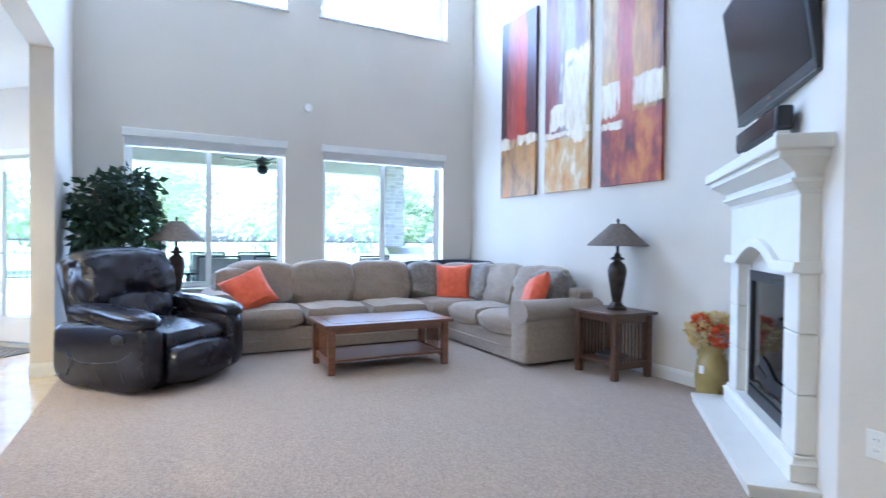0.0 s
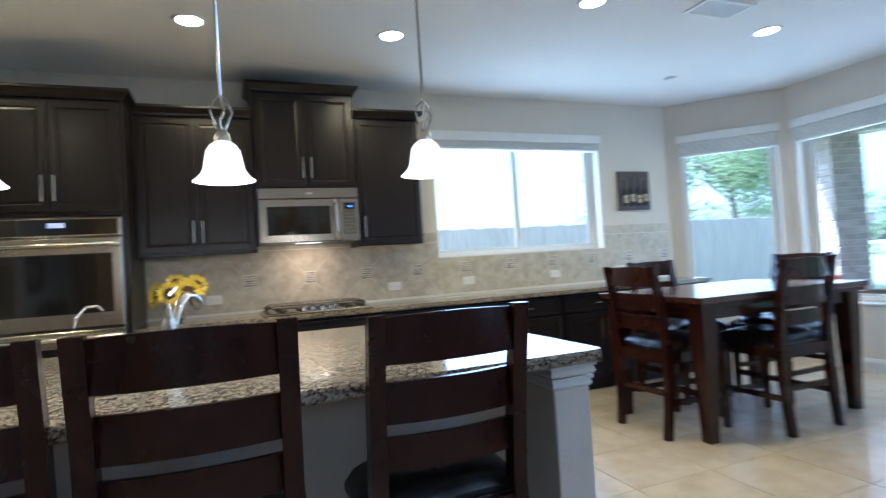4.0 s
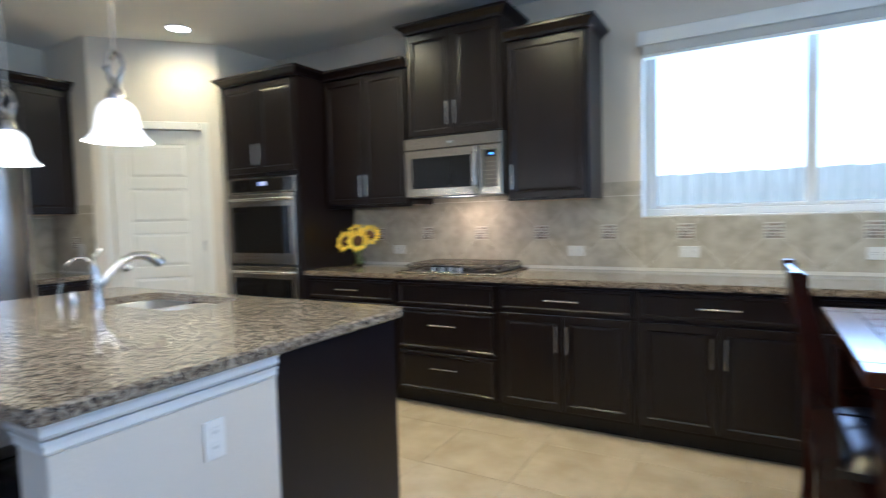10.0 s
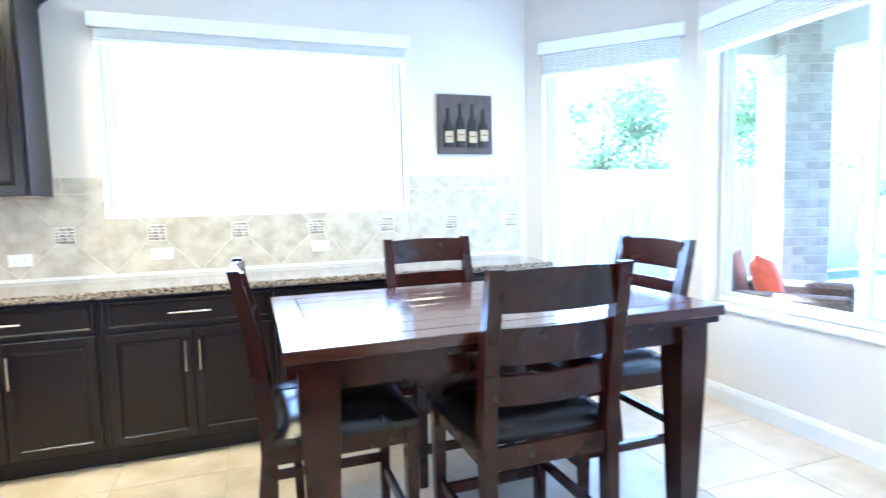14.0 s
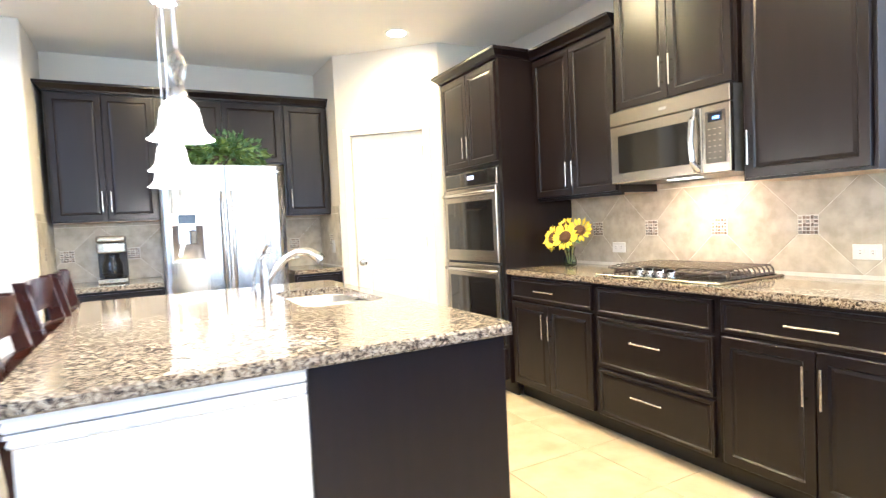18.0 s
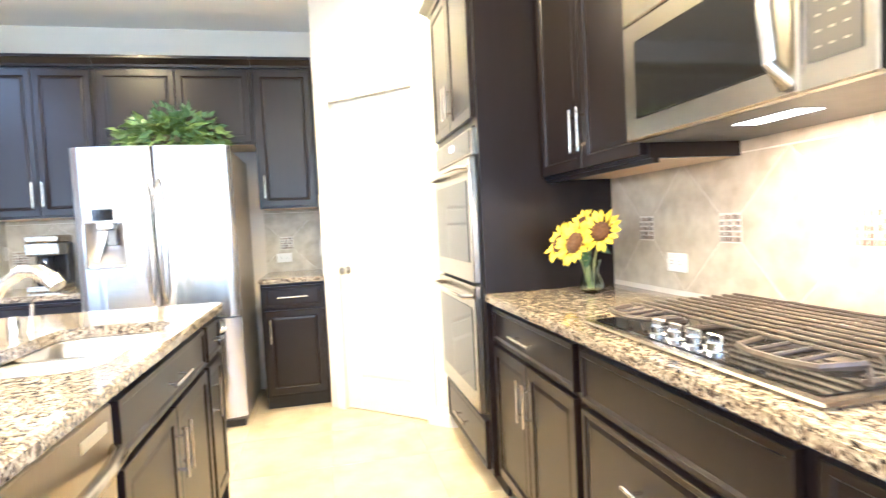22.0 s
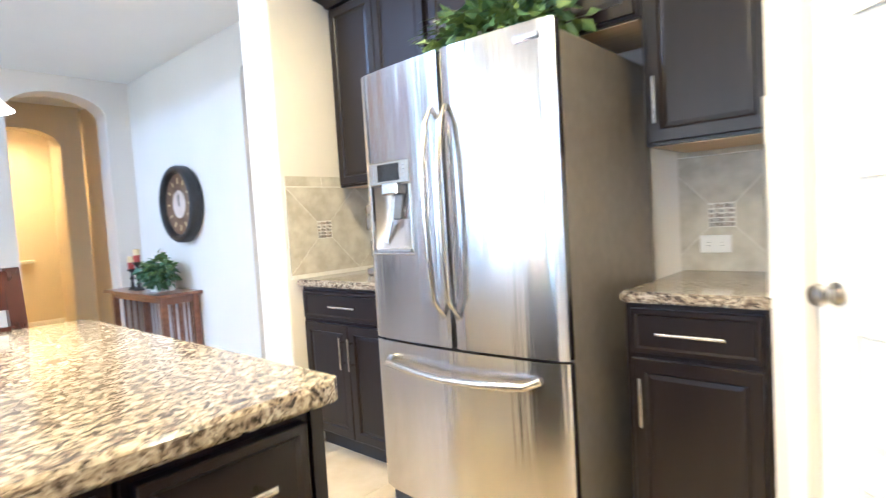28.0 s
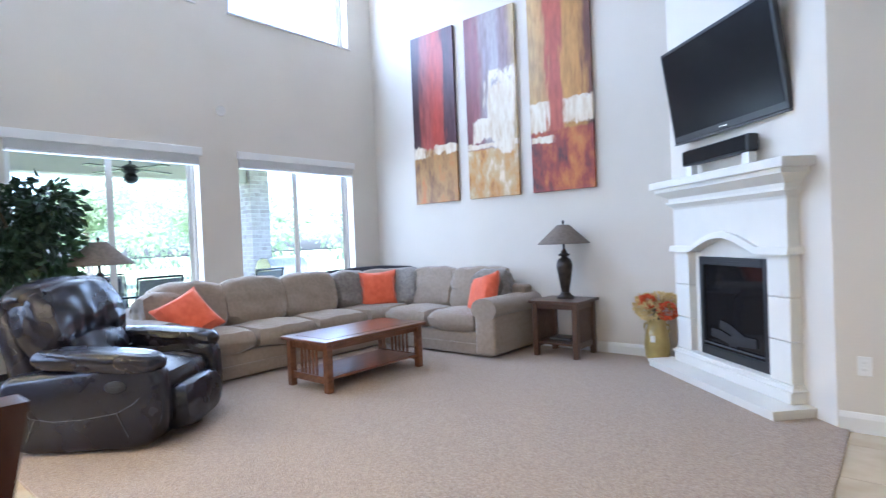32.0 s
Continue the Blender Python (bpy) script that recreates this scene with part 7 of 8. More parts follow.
for nm, ln, w, a in (("hour_hand", 0.09, 0.010, radians(172)), ("minute_hand", 0.145, 0.007, radians(195))):
    hd = part(nm, block(B(), -0.02, -w / 2, 0.0695, ln, w / 2, 0.0715), M_BLACK, ck)
    hd.rotation_euler = (0, 0, a)


def patch_art(z, seed):
    a = thing("canvas_art", "square patchwork canvas in browns, rust and cream", "painting", pose(-4.218, 0.13, z, 0, 0, 90), "pair of patchwork canvases")
    part("canvas", block(B(), 0, -0.028, 0, 0.44, 0, 0.45, 0.002), M_BLACK, a)
    rnd = random.Random(seed)
    cols = [(0.33, 0.22, 0.15), (0.50, 0.42, 0.32), (0.17, 0.08, 0.06), (0.40, 0.28, 0.20), (0.25, 0.20, 0.19), (0.19, 0.10, 0.08), (0.45, 0.36, 0.28)]
    for i in range(3):
        for j in range(3):
            c = cols[rnd.randrange(len(cols))]
            mt = material("patch", c, 0.6, color2=tuple(v * 1.25 for v in c), scale=14, detail=6)
            part("patch", block(B(), 0.004 + i * 0.144, -0.0295, 0.004 + j * 0.1475, 0.146 + i * 0.144, -0.0275, 0.1495 + j * 0.1475), mt, a)


patch_art(1.50, 3)
patch_art(1.01, 5)

# hall end: niche with an arched iron plaque
pq = thing("arched_plaque", "arched dark wood and iron wall plaque in a lit hall", "wall decor", pose(-3.10, -5.098, 1.20, 0, 0, 180))
M_PLAQUE = material("plaque_wood", (0.06, 0.028, 0.014), 0.6, color2=(0.10, 0.05, 0.025), scale=9, stretch=(1, 1, 6), bump=0.1)


def arch_frame(x0, x1, z0, zs, y0, y1, t, n=18):
    bm = B()
    r = (x1 - x0) / 2
    cx = (x0 + x1) / 2
    outer = [(x0, z0)] + [(cx - r * math.cos(math.pi * i / n), zs + r * 0.8 * math.sin(math.pi * i / n)) for i in range(n + 1)] + [(x1, z0)]
    inner = [(x0 + t, z0 + t)] + [(cx - (r - t) * math.cos(math.pi * i / n), zs + (r - t) * 0.8 * math.sin(math.pi * i / n)) for i in range(n + 1)] + [(x1 - t, z0 + t)]
    ring = []
    for (a, b), (c, d) in zip(outer, inner):
        ring.append([bm.verts.new((a, y0, b)), bm.verts.new((c, y0, d)), bm.verts.new((c, y1, d)), bm.verts.new((a, y1, b))])
    m_ = len(ring)
    for i in range(m_):
        p, q = ring[i], ring[(i + 1) % m_]
        for k in range(4):
            bm.faces.new((p[k], q[k], q[(k + 1) % 4], p[(k + 1) % 4]))
    return bm


part("frame", arch_frame(-0.28, 0.28, 0.0, 0.84, -0.03, 0.0, 0.06), M_PLAQUE, pq)
part("mid_rail", block(B(), -0.22, -0.028, 0.70, 0.22, 0, 0.76), M_PLAQUE, pq)
part("mid_stile", block(B(), -0.025, -0.027, 0.26, 0.025, 0, 0.70), M_PLAQUE, pq)
for k in range(4):
    part("board", block(B(), -0.22, -0.022, 0.062 + k * 0.05, 0.22, 0, 0.106 + k * 0.05), M_PLAQUE, pq)
for cx in (-0.125, 0.125):
    for s in (-1, 1):
        part("iron_scroll", tube(B(), [(cx, -0.012, 0.29), (cx + s * 0.06, -0.012, 0.36), (cx + s * 0.02, -0.012, 0.44), (cx + s * 0.07, -0.012, 0.53), (cx + s * 0.03, -0.012, 0.62), (cx, -0.012, 0.68)], 0.008, 6), M_IRON, pq)
for s in (-1, 1):
    part("iron_scroll", tube(B(), [(0, -0.012, 0.78), (s * 0.07, -0.012, 0.84), (s * 0.13, -0.012, 0.80), (s * 0.17, -0.012, 0.86)], 0.008, 6), M_IRON, pq)
tagged(part("niche_ledge", block(B(), -3.62, -5.1, 0.93, -2.72, -5.02, 0.975, 0.006), M_TRIM), "pale ledge of the hall niche", "ledge", kind="structure")
for x, y, p in ((-3.25, -4.35, 26.0), (-5.4, 0.55, 42.0)):
    can_light(x, y, p, (1.0, 0.60, 0.17) if y < -3 else (1.0, 0.92, 0.80))

# stair hall: handrail and door edge
hr = thing("handrail", "brown wooden handrail on the stair hall wall", "handrail", pose(0, 0, 0))
part("rail", tube(B(), [(-6.73, 2.1, 1.28), (-6.73, -0.3, 0.72)], 0.024, 10), M_OAK, hr, "", True)
for y, z in ((1.6, 1.165), (0.2, 0.837)):
    part("bracket", tube(B(), [(-6.799, y, z - 0.05), (-6.76, y, z - 0.05), (-6.73, y, z)], 0.008, 6), M_NICKEL, hr)

# loft railing
lr = thing("loft_railing", "black iron balusters with a wooden rail along the loft", "railing", pose(-2.49, 0, 3.25))
part("top_rail", block(B(), -0.03, AY + 0.01, 0.90, 0.03, 1.29, 0.96, 0.012, 2), M_OAKDARK, lr)
part("shoe_rail", block(B(), -0.03, AY + 0.01, 0.0, 0.03, 1.29, 0.04, 0.006), M_TRIM, lr)
bal = mesh_of(block(B(), -0.007, -0.007, 0.04, 0.007, 0.007, 0.90), "baluster", M_IRON)
knot = B()
for s in (-1, 1):
    tube(knot, [(0, 0, 0.40), (s * 0.022, 0, 0.45), (s * 0.022, 0, 0.50), (0, 0, 0.55)], 0.005, 6)
    tube(knot, [(0, 0, 0.40), (0, s * 0.022, 0.45), (0, s * 0.022, 0.50), (0, 0, 0.55)], 0.005, 6)
block(knot, -0.007, -0.007, 0.04, 0.007, 0.007, 0.40)
block(knot, -0.007, -0.007, 0.55, 0.007, 0.007, 0.90)
knot = mesh_of(knot, "basket_baluster", M_IRON)
for k in range(31):
    piece("baluster", knot if k % 5 == 2 else bal, lr, 0, AY + 0.06 + k * 0.109, 0)
sdl = thing("smoke_detector", "small white round sensor on the window wall", "detector", pose(WX - 0.001, -1.09, 2.785, 0, -90, 0))
part("housing", lathe(B(), [(0.055, 0), (0.055, 0.02), (0.045, 0.032), (0.02, 0.036)], 24), M_WHITE, sdl, "", True)

# wine picture: four bottles in relief
wp = thing("wine_picture", "dark wall plaque with four wine bottles in relief", "picture", pose(2.555, KY - 0.001, 1.650))
M_WINE = material("plaque_dark", (0.055, 0.040, 0.036), 0.6, color2=(0.09, 0.068, 0.06), scale=9, bump=0.1, bump_scale=50)
part("panel", block(B(), 0, -0.03, 0, 0.41, 0, 0.41, 0.003), M_WINE, wp)
M_LABEL = material("cream_label", (0.52, 0.42, 0.27), 0.7, color2=(0.42, 0.33, 0.20), scale=30)
for k, x in enumerate((0.075, 0.165, 0.255, 0.34)):
    hgt = 0.27 + 0.03 * (k in (1, 2))
    bt = part("bottle", place(lathe(B(), [(0.036, 0), (0.038, 0.01), (0.038, hgt * 0.55), (0.015, hgt * 0.72), (0.013, hgt), (0.016, hgt)], 16), pose(x, -0.03, 0.045) @ Matrix.Diagonal((1, 0.45, 1, 1))), M_CABDARK, wp, "dark bottle in relief", True)
    part("label", block(B(), x - 0.030, -0.0495, 0.075 + 0.012 * (k % 2), x + 0.030, -0.045, 0.155 + 0.012 * (k % 2), 0.002), M_LABEL, bt)
    part("label_line", block(B(), x - 0.018, -0.0505, 0.115 + 0.012 * (k % 2), x + 0.018, -0.0493, 0.121 + 0.012 * (k % 2)), M_CABDARK, bt)

# coffee maker
cm = thing("coffee_maker", "black and steel drip coffee maker on the worktop", "coffee maker", pose(-3.70, 2.02, 0.918, 0, 0, 90))
part("base", block(B(), -0.10, -0.12, 0, 0.10, 0.12, 0.04, 0.008, 2), M_STEEL, cm)
part("tower", block(B(), -0.10, 0.026, 0.041, 0.10, 0.12, 0.318, 0.010, 2), M_BLACK, cm)
part("head", block(B(), -0.10, -0.11, 0.235, 0.10, 0.025, 0.318, 0.012, 2), M_STEEL, cm)
part("water_lid", block(B(), -0.10, -0.11, 0.319, 0.10, 0.12, 0.368, 0.014, 2), M_STEEL, cm, "brushed steel top")
part("front_plate", block(B(), -0.05, -0.1125, 0.255, 0.05, -0.1095, 0.312, 0.001), M_NICKEL, cm, "pale control plate")
part("screen", block(B(), -0.022, -0.1135, 0.284, 0.022, -0.109, 0.304), M_DISPLAY, cm)
part("carafe", lathe(B(), [(0.06, 0.042), (0.075, 0.08), (0.07, 0.15), (0.05, 0.20), (0.055, 0.23), (0.04, 0.23)], 22, (0, -0.05, 0)), M_BLACKGLASS, cm, "dark glass carafe", True)
part("carafe_handle", tube(B(), [(0.0, -0.12, 0.20), (0.0, -0.155, 0.18), (0.0, -0.155, 0.11), (0.0, -0.12, 0.09)], 0.010, 8), M_BLACK, cm, "", True)

# door mat by the patio door
mat = thing("door_mat", "dark patterned door mat on the tile floor", "mat", pose(3.36, 2.08, 0, 0, 0, 47.9))
part("mat_body", block(B(), -0.42, -0.26, 0, 0.42, 0.26, 0.008, 0.003), M_BLACK, mat)
for i in range(9):
    for s in (-1, 1):
        st = part("stripe", block(B(), -0.30, -0.009, 0.0082, 0.30, 0.009, 0.0095), M_GROUT, mat)
        st.matrix_basis = pose(-0.32 + i * 0.08, 0, 0, 0, 0, s * 55) @ Matrix.Diagonal((0.85, 1, 1, 1))

# ---- windows ----
def window(name, m, w, h, label, panes=2, sill=True):
    """Local x along the opening, room at -y, origin at the lower left of the opening."""
    o = thing(name, label, "window", m, "", "structure")
    f = 0.045
    for bx in ((0.002, 0.002, w - 0.002, f), (0.002, h - f, w - 0.002, h - 0.002), (0.002, f, f, h - f), (w - f, f, w - 0.002, h - f)):
        part("window_frame", block(B(), bx[0], 0.125, bx[1], bx[2], 0.185, bx[3], 0.004), M_TRIM, o)
    n = panes
    step = (w - 2 * f) / n
    for i in range(n):
        x0 = f + i * step
        g = part("pane", block(B(), x0 + 0.02, 0.152, f + 0.02, x0 + step - 0.02, 0.157, h - f - 0.02), M_GLASS, o, "clear window pane")
        g.visible_shadow = False
        for bx in ((x0, f, x0 + step, f + 0.022), (x0, h - f - 0.022, x0 + step, h - f), (x0, f + 0.022, x0 + 0.024, h - f - 0.022), (x0 + step - 0.024, f + 0.022, x0 + step, h - f - 0.022)):
            part("sash", block(B(), bx[0] + 0.0005, 0.140, bx[1], bx[2] - 0.0005, 0.170, bx[3], 0.003), M_TRIM, o)
    if n == 2:
        part("mullion", block(B(), w / 2 - 0.03, 0.128, f, w / 2 + 0.03, 0.139, h - f, 0.003), M_TRIM, o)
    if sill:
        part("window_sill", block(B(), -0.03, -0.022, -0.022, w + 0.03, 0.124, -0.001, 0.005, 2), M_TRIM, o)
    return o


def blind(m, w, h, label, stack=0.13):
    b = thing("window_blind", label, "blind", m, "raised window blinds")
    part("valance", block(B(), -0.025, -0.045, h - 0.075, w + 0.025, -0.002, h + 0.012, 0.006, 2), M_BLIND, b)
    n = 9
    for i in range(n):
        z = h - 0.078 - (i + 1) * stack / n
        part("slat", block(B(), 0.006, -0.030, z, w - 0.006, 0.028, z + stack / n * 0.72, 0.002), M_BLIND, b)
    part("bottom_rail", block(B(), 0.006, -0.032, h - 0.078 - stack - 0.026, w - 0.006, 0.03, h - 0.078 - stack - 0.004, 0.003), M_BLIND, b)
    for x in (0.18, w - 0.18):
        part("cord", tube(B(), [(x, -0.034, h - 0.08), (x, -0.034, h - 0.10 - stack)], 0.0025, 6), M_BLIND, b)


def along(p0, p1, z):
    """A frame at p0 whose x axis runs to p1."""
    return Matrix.Translation((*p0, z)) @ Matrix.Rotation(math.atan2(p1[1] - p0[1], p1[0] - p0[0]), 4, "Z")


def at_wall(p0, p1, s, z):
    d = (Vector(p1) - Vector(p0)).normalized()
    q = Vector(p0) + d * s
    return along(q, p1, z)


k = 0
for a, b in WIN:
    k += 1
    m = along((WX, b), (WX, a), 0.62)
    window("window_%d" % k, m, b - a, 1.72, "white two-part sliding window with a covered patio beyond")
    blind(m, b - a, 1.72, "white slatted blind drawn up over a living room window", 0.075)
for a, b in ((-2.98, -1.25), (-0.83, 0.86)):
    k += 1
    window("window_%d" % k, along((WX, b), (WX, a), 3.92), b - a, 1.20, "white high window above the living room", 1)
m = along((0.50, KY), (2.336, KY), 1.27)
window("window_5", m, 1.836, 1.15, "white sliding window above the worktop", sill=False)
blind(m, 1.836, 1.15, "white slatted blind drawn up over the kitchen window", 0.05)
m = at_wall((3.25, KY), (NX, 4.30), math.dist((3.25, KY), (NX, 4.30)) - 1.02, 0.62)
window("window_6", m, 0.92, 1.80, "narrow white nook window", 1)
blind(m, 0.92, 1.80, "white slatted blind drawn up over the narrow window", 0.12)
m = along((NX, 4.22), (NX, 2.40), 0.62)
window("window_7", m, 1.82, 1.80, "wide white two-part nook window")
blind(m, 1.82, 1.80, "white slatted blind drawn up over the wide nook window", 0.12)

# patio door
m = at_wall((NX, 2.30), (3.25, 1.47), math.dist((NX, 2.30), (3.25, 1.47)) - 1.03, 0)
pdoor = thing("patio_door", "white patio door with a full glass pane, closed", "door", m)
for bx in ((0.03, 0.02, 0.14, 2.03), (0.79, 0.02, 0.90, 2.03), (0.1405, 0.02, 0.7895, 0.30), (0.1405, 1.90, 0.7895, 2.03)):
    part("stile", block(B(), bx[0], 0.06, bx[1], bx[2], 0.10, bx[3], 0.003), M_DOOR, pdoor)
g = part("pane", block(B(), 0.141, 0.078, 0.301, 0.789, 0.083, 1.899), M_GLASS, pdoor, "clear door glass")
g.visible_shadow = False
part("handle", tube(B(), [(0.085, 0.06, 1.0), (0.085, 0.02, 1.0), (0.20, 0.012, 1.0)], 0.010, 8), M_NICKEL, pdoor, "nickel lever handle", True)
part("deadbolt", place(lathe(B(), [(0.028, 0), (0.028, 0.012), (0.01, 0.02)], 18), pose(0.085, 0.06, 1.12, 90)), M_NICKEL, pdoor, "", True)
cas = B()
block(cas, -0.065, -0.014, 0, 0.0, 0.0, 2.13, 0.004)
block(cas, 0.93, -0.014, 0, 0.995, 0.0, 2.13, 0.004)
block(cas, 0.001, -0.014, 2.062, 0.929, 0.0, 2.13, 0.004)
tagged(part("door_casing", place(cas, m), M_TRIM), "white painted patio door casing", "trim", kind="structure")

# ---- outside ----
tagged(part("ground", block(B(), -120, -120, -0.9, 160, 120, -0.16), M_GRASS), "sunlit green lawn reaching to the horizon", "ground", kind="structure")
PATIO = [(WX + 0.22, -4.2), (7.0, -4.2), (7.0, 2.8), (6.1, 5.4), (3.9, 5.4), (4.28, 4.4), (4.28, 2.2), (3.4, 1.3), (WX + 0.22, 1.3)]
slab("patio", PATIO, -0.158, -0.05, M_CONCRETE, "pale concrete patio slab", "patio")
slab("patio_roof", [(WX + 0.23, -4.2), (6.9, -4.2), (6.9, 2.65), (6.02, 5.14), (3.9, 5.48), (4.30, 4.4), (4.30, 2.2), (3.45, 1.25), (WX + 0.23, 1.25)], 2.82, 2.95, M_TAUPEEXT, "taupe painted patio soffit", "roof")


def beam(p0, p1):
    d = math.dist(p0, p1)
    tagged(part("patio_beam", place(block(B(), -0.02, -0.13, 2.45, d + 0.02, 0.13, 2.82, 0.004), along(p0, p1, 0)), M_TAUPEEXT), "taupe painted patio beam", "beam", kind="structure")


beam((6.65, -3.45), (6.65, 2.35))
beam((6.55, 2.55), (5.80, 4.70))
beam((5.48, 5.02), (4.0, 5.30))
COLUMNS = ((6.65, -3.62), (5.66, 4.88))
BL, BH, BD = 0.195, 0.066, 0.092
brick_me = mesh_of(block(B(), -BL / 2, -BD / 2, 0, BL / 2, BD / 2, BH, 0.004), "brick", M_BRICK)
half_me = mesh_of(block(B(), -BD / 2, -BD / 2, 0, BD / 2, BD / 2, BH, 0.004), "half_brick", M_BRICK)


def brick_column(x, y, a):
    c = thing("brick_column", "square brown brick patio column with pale mortar", "column", pose(x, y, -0.05, 0, 0, a))
    J = 0.0075
    S = 2 * BD + BL + 2 * J
    part("core", block(B(), -S / 2 + 0.008, -S / 2 + 0.008, 0, S / 2 - 0.008, S / 2 - 0.008, 2.868), M_MORTAR, c)
    for r in range(36):
        z = 0.004 + r * 0.0775
        flip = -1 if r % 2 else 1
        for side in range(4):
            ca, sa = math.cos(side * math.pi / 2), math.sin(side * math.pi / 2)
            for me, u in ((brick_me, -S / 2 + BL / 2), (half_me, -S / 2 + BL + J + BD / 2)):
                px, py = flip * u, -S / 2 + BD / 2
                piece("brick", me, c, px * ca - py * sa, px * sa + py * ca, z, side * math.pi / 2)


for i, (x, y) in enumerate(COLUMNS):
    brick_column(x, y, 0 if i == 0 else -19)

# Unseen slab added to block direct sun at the kitchen window.
slab("sun_screen_slab", [(-4.6, KY + 0.21), (3.2, KY + 0.21), (3.7, 5.52), (3.7, 5.95), (-4.6, 5.95)], 2.96, 3.06, M_TAUPEEXT, "added unseen taupe slab that keeps sun off the kitchen window", "roof")

# ceiling fan on the patio
fan = thing("ceiling_fan", "black patio ceiling fan with four blades and a lamp", "fan", pose(5.0, -0.86, -0.06))
part("downrod", tube(B(), [(0, 0, 2.45), (0, 0, 2.878)], 0.015, 8), M_BLACK, fan)
part("motor", lathe(B(), [(0.05, 2.35), (0.11, 2.38), (0.12, 2.43), (0.05, 2.47)], 20), M_BLACK, fan, "", True)
part("lamp_globe", lathe(B(), [(0.03, 2.22), (0.08, 2.25), (0.09, 2.30), (0.06, 2.35)], 18), M_BLACK, fan, "", True)
for k in range(4):
    bl = part("blade", block(B(), 0.12, -0.065, 2.405, 0.62, 0.065, 2.415, 0.003), M_BLACK, fan)
    bl.rotation_euler = (radians(0), 0, radians(20 + 90 * k))

# grill
gr = thing("gas_grill", "steel and black gas grill on the patio", "grill", pose(5.5, -3.40, -0.05, 0, 0, 90))
part("cart", block(B(), -0.35, -0.25, 0.08, 0.35, 0.25, 0.78, 0.01), M_BLACK, gr)
part("hood", sweep(B(), [(-0.26, 0.80), (-0.26, 0.92), (-0.20, 1.06), (-0.06, 1.12), (0.12, 1.10), (0.24, 0.98), (0.26, 0.80)], "x", -0.36, 0.36), M_STEEL, gr)
for s in (-1, 1):
    part("side_shelf", block(B(), min(s * 0.37, s * 0.66), -0.22, 0.78, max(s * 0.37, s * 0.66), 0.22, 0.82), M_BLACK, gr)
    part("wheel", place(lathe(B(), [(0.07, 0), (0.08, 0.01), (0.08, 0.03), (0.07, 0.04)], 16), pose(s * 0.30, 0, 0.08, 0, 90, 0)), M_BLACK, gr)
part("hood_handle", tube(B(), [(-0.28, -0.30, 0.93), (0.28, -0.30, 0.93)], 0.012, 8), M_CHROME, gr)


# patio chairs
M_MESH = material("grey_sling", (0.20, 0.20, 0.19), 0.8, color2=(0.27, 0.27, 0.26), scale=60, bump=0.2, bump_scale=120)


def patio_chair(m):
    c = thing("patio_chair", "dark metal patio chair with a grey sling back", "chair", m, "patio chairs")
    for s in (-1, 1):
        x = s * 0.27
        part("side_frame", tube(B(), [(x, 0.30, 0.0), (x, 0.27, 0.60), (x, -0.20, 0.62), (x, -0.28, 0.0)], 0.014, 8), M_BLACK, c, "", True)
        part("back_post", tube(B(), [(x, -0.16, 0.40), (x, -0.30, 0.98)], 0.014, 8), M_BLACK, c, "", True)
    part("top_rail", tube(B(), [(-0.27, -0.30, 0.98), (0.27, -0.30, 0.98)], 0.014, 8), M_BLACK, c)
    part("seat_sling", block(B(), -0.25, -0.18, 0.40, 0.25, 0.28, 0.415), M_MESH, c)
    part("back_sling", place(block(B(), -0.25, -0.006, 0.0, 0.25, 0.006, 0.56), pose(0, -0.165, 0.41, 13.5)), M_MESH, c)
    return c


pc = patio_chair(pose(4.75, -0.95, -0.05, 0, 0, -90))
for x, y, a in ((4.75, -0.20, -88), (6.15, -0.95, 90), (6.15, -0.2, 92), (5.3, 0.9, 180), (4.6, -2.35, -75)):
    copy_thing(pc, pose(x, y, -0.05, 0, 0, a))
pt = thing("patio_table", "dark metal patio table with a glass top", "table", pose(5.45, -0.6, -0.05))
part("tabletop", block(B(), -0.45, -0.85, 0.70, 0.45, 0.85, 0.725, 0.004), M_BLACKGLASS, pt)
for x in (-0.38, 0.38):
    for y in (-0.75, 0.75):
        part("leg", tube(B(), [(x, y, 0), (x, y, 0.70)], 0.02, 8), M_BLACK, pt)

# wicker chair with an orange pillow outside the nook
wk = thing("wicker_chair", "dark wicker patio armchair", "chair", pose(5.15, 4.42, -0.05, 0, 0, 33))
M_WICKER = material("wicker", (0.09, 0.06, 0.04), 0.8, color2=(0.17, 0.12, 0.08), scale=50, bump=0.6, bump_scale=90)
part("seat", block(B(), -0.36, -0.36, 0.18, 0.36, 0.34, 0.42, 0.03, 2), M_WICKER, wk)
part("backrest", place(block(B(), -0.36, -0.05, 0, 0.36, 0.05, 0.55, 0.03, 2), pose(0, 0.36, 0.38, -12)), M_WICKER, wk)
for s in (-1, 1):
    part("arm", block(B(), min(s * 0.28, s * 0.42), -0.36, 0.18, max(s * 0.28, s * 0.42), 0.36, 0.66, 0.04, 2), M_WICKER, wk)
    for y in (-0.3, 0.3):
        part("leg", block(B(), s * 0.34 - 0.025, y - 0.025, 0, s * 0.34 + 0.025, y + 0.025, 0.19), M_WICKER, wk)
pillow(M_ORANGE, "faded orange cushion on the wicker chair", pose(5.15, 4.42, -0.05, 0, 0, 33) @ pose(0.02, 0.18, 0.66, -18, 10, 0), 0.44, 0.16, 6.0)

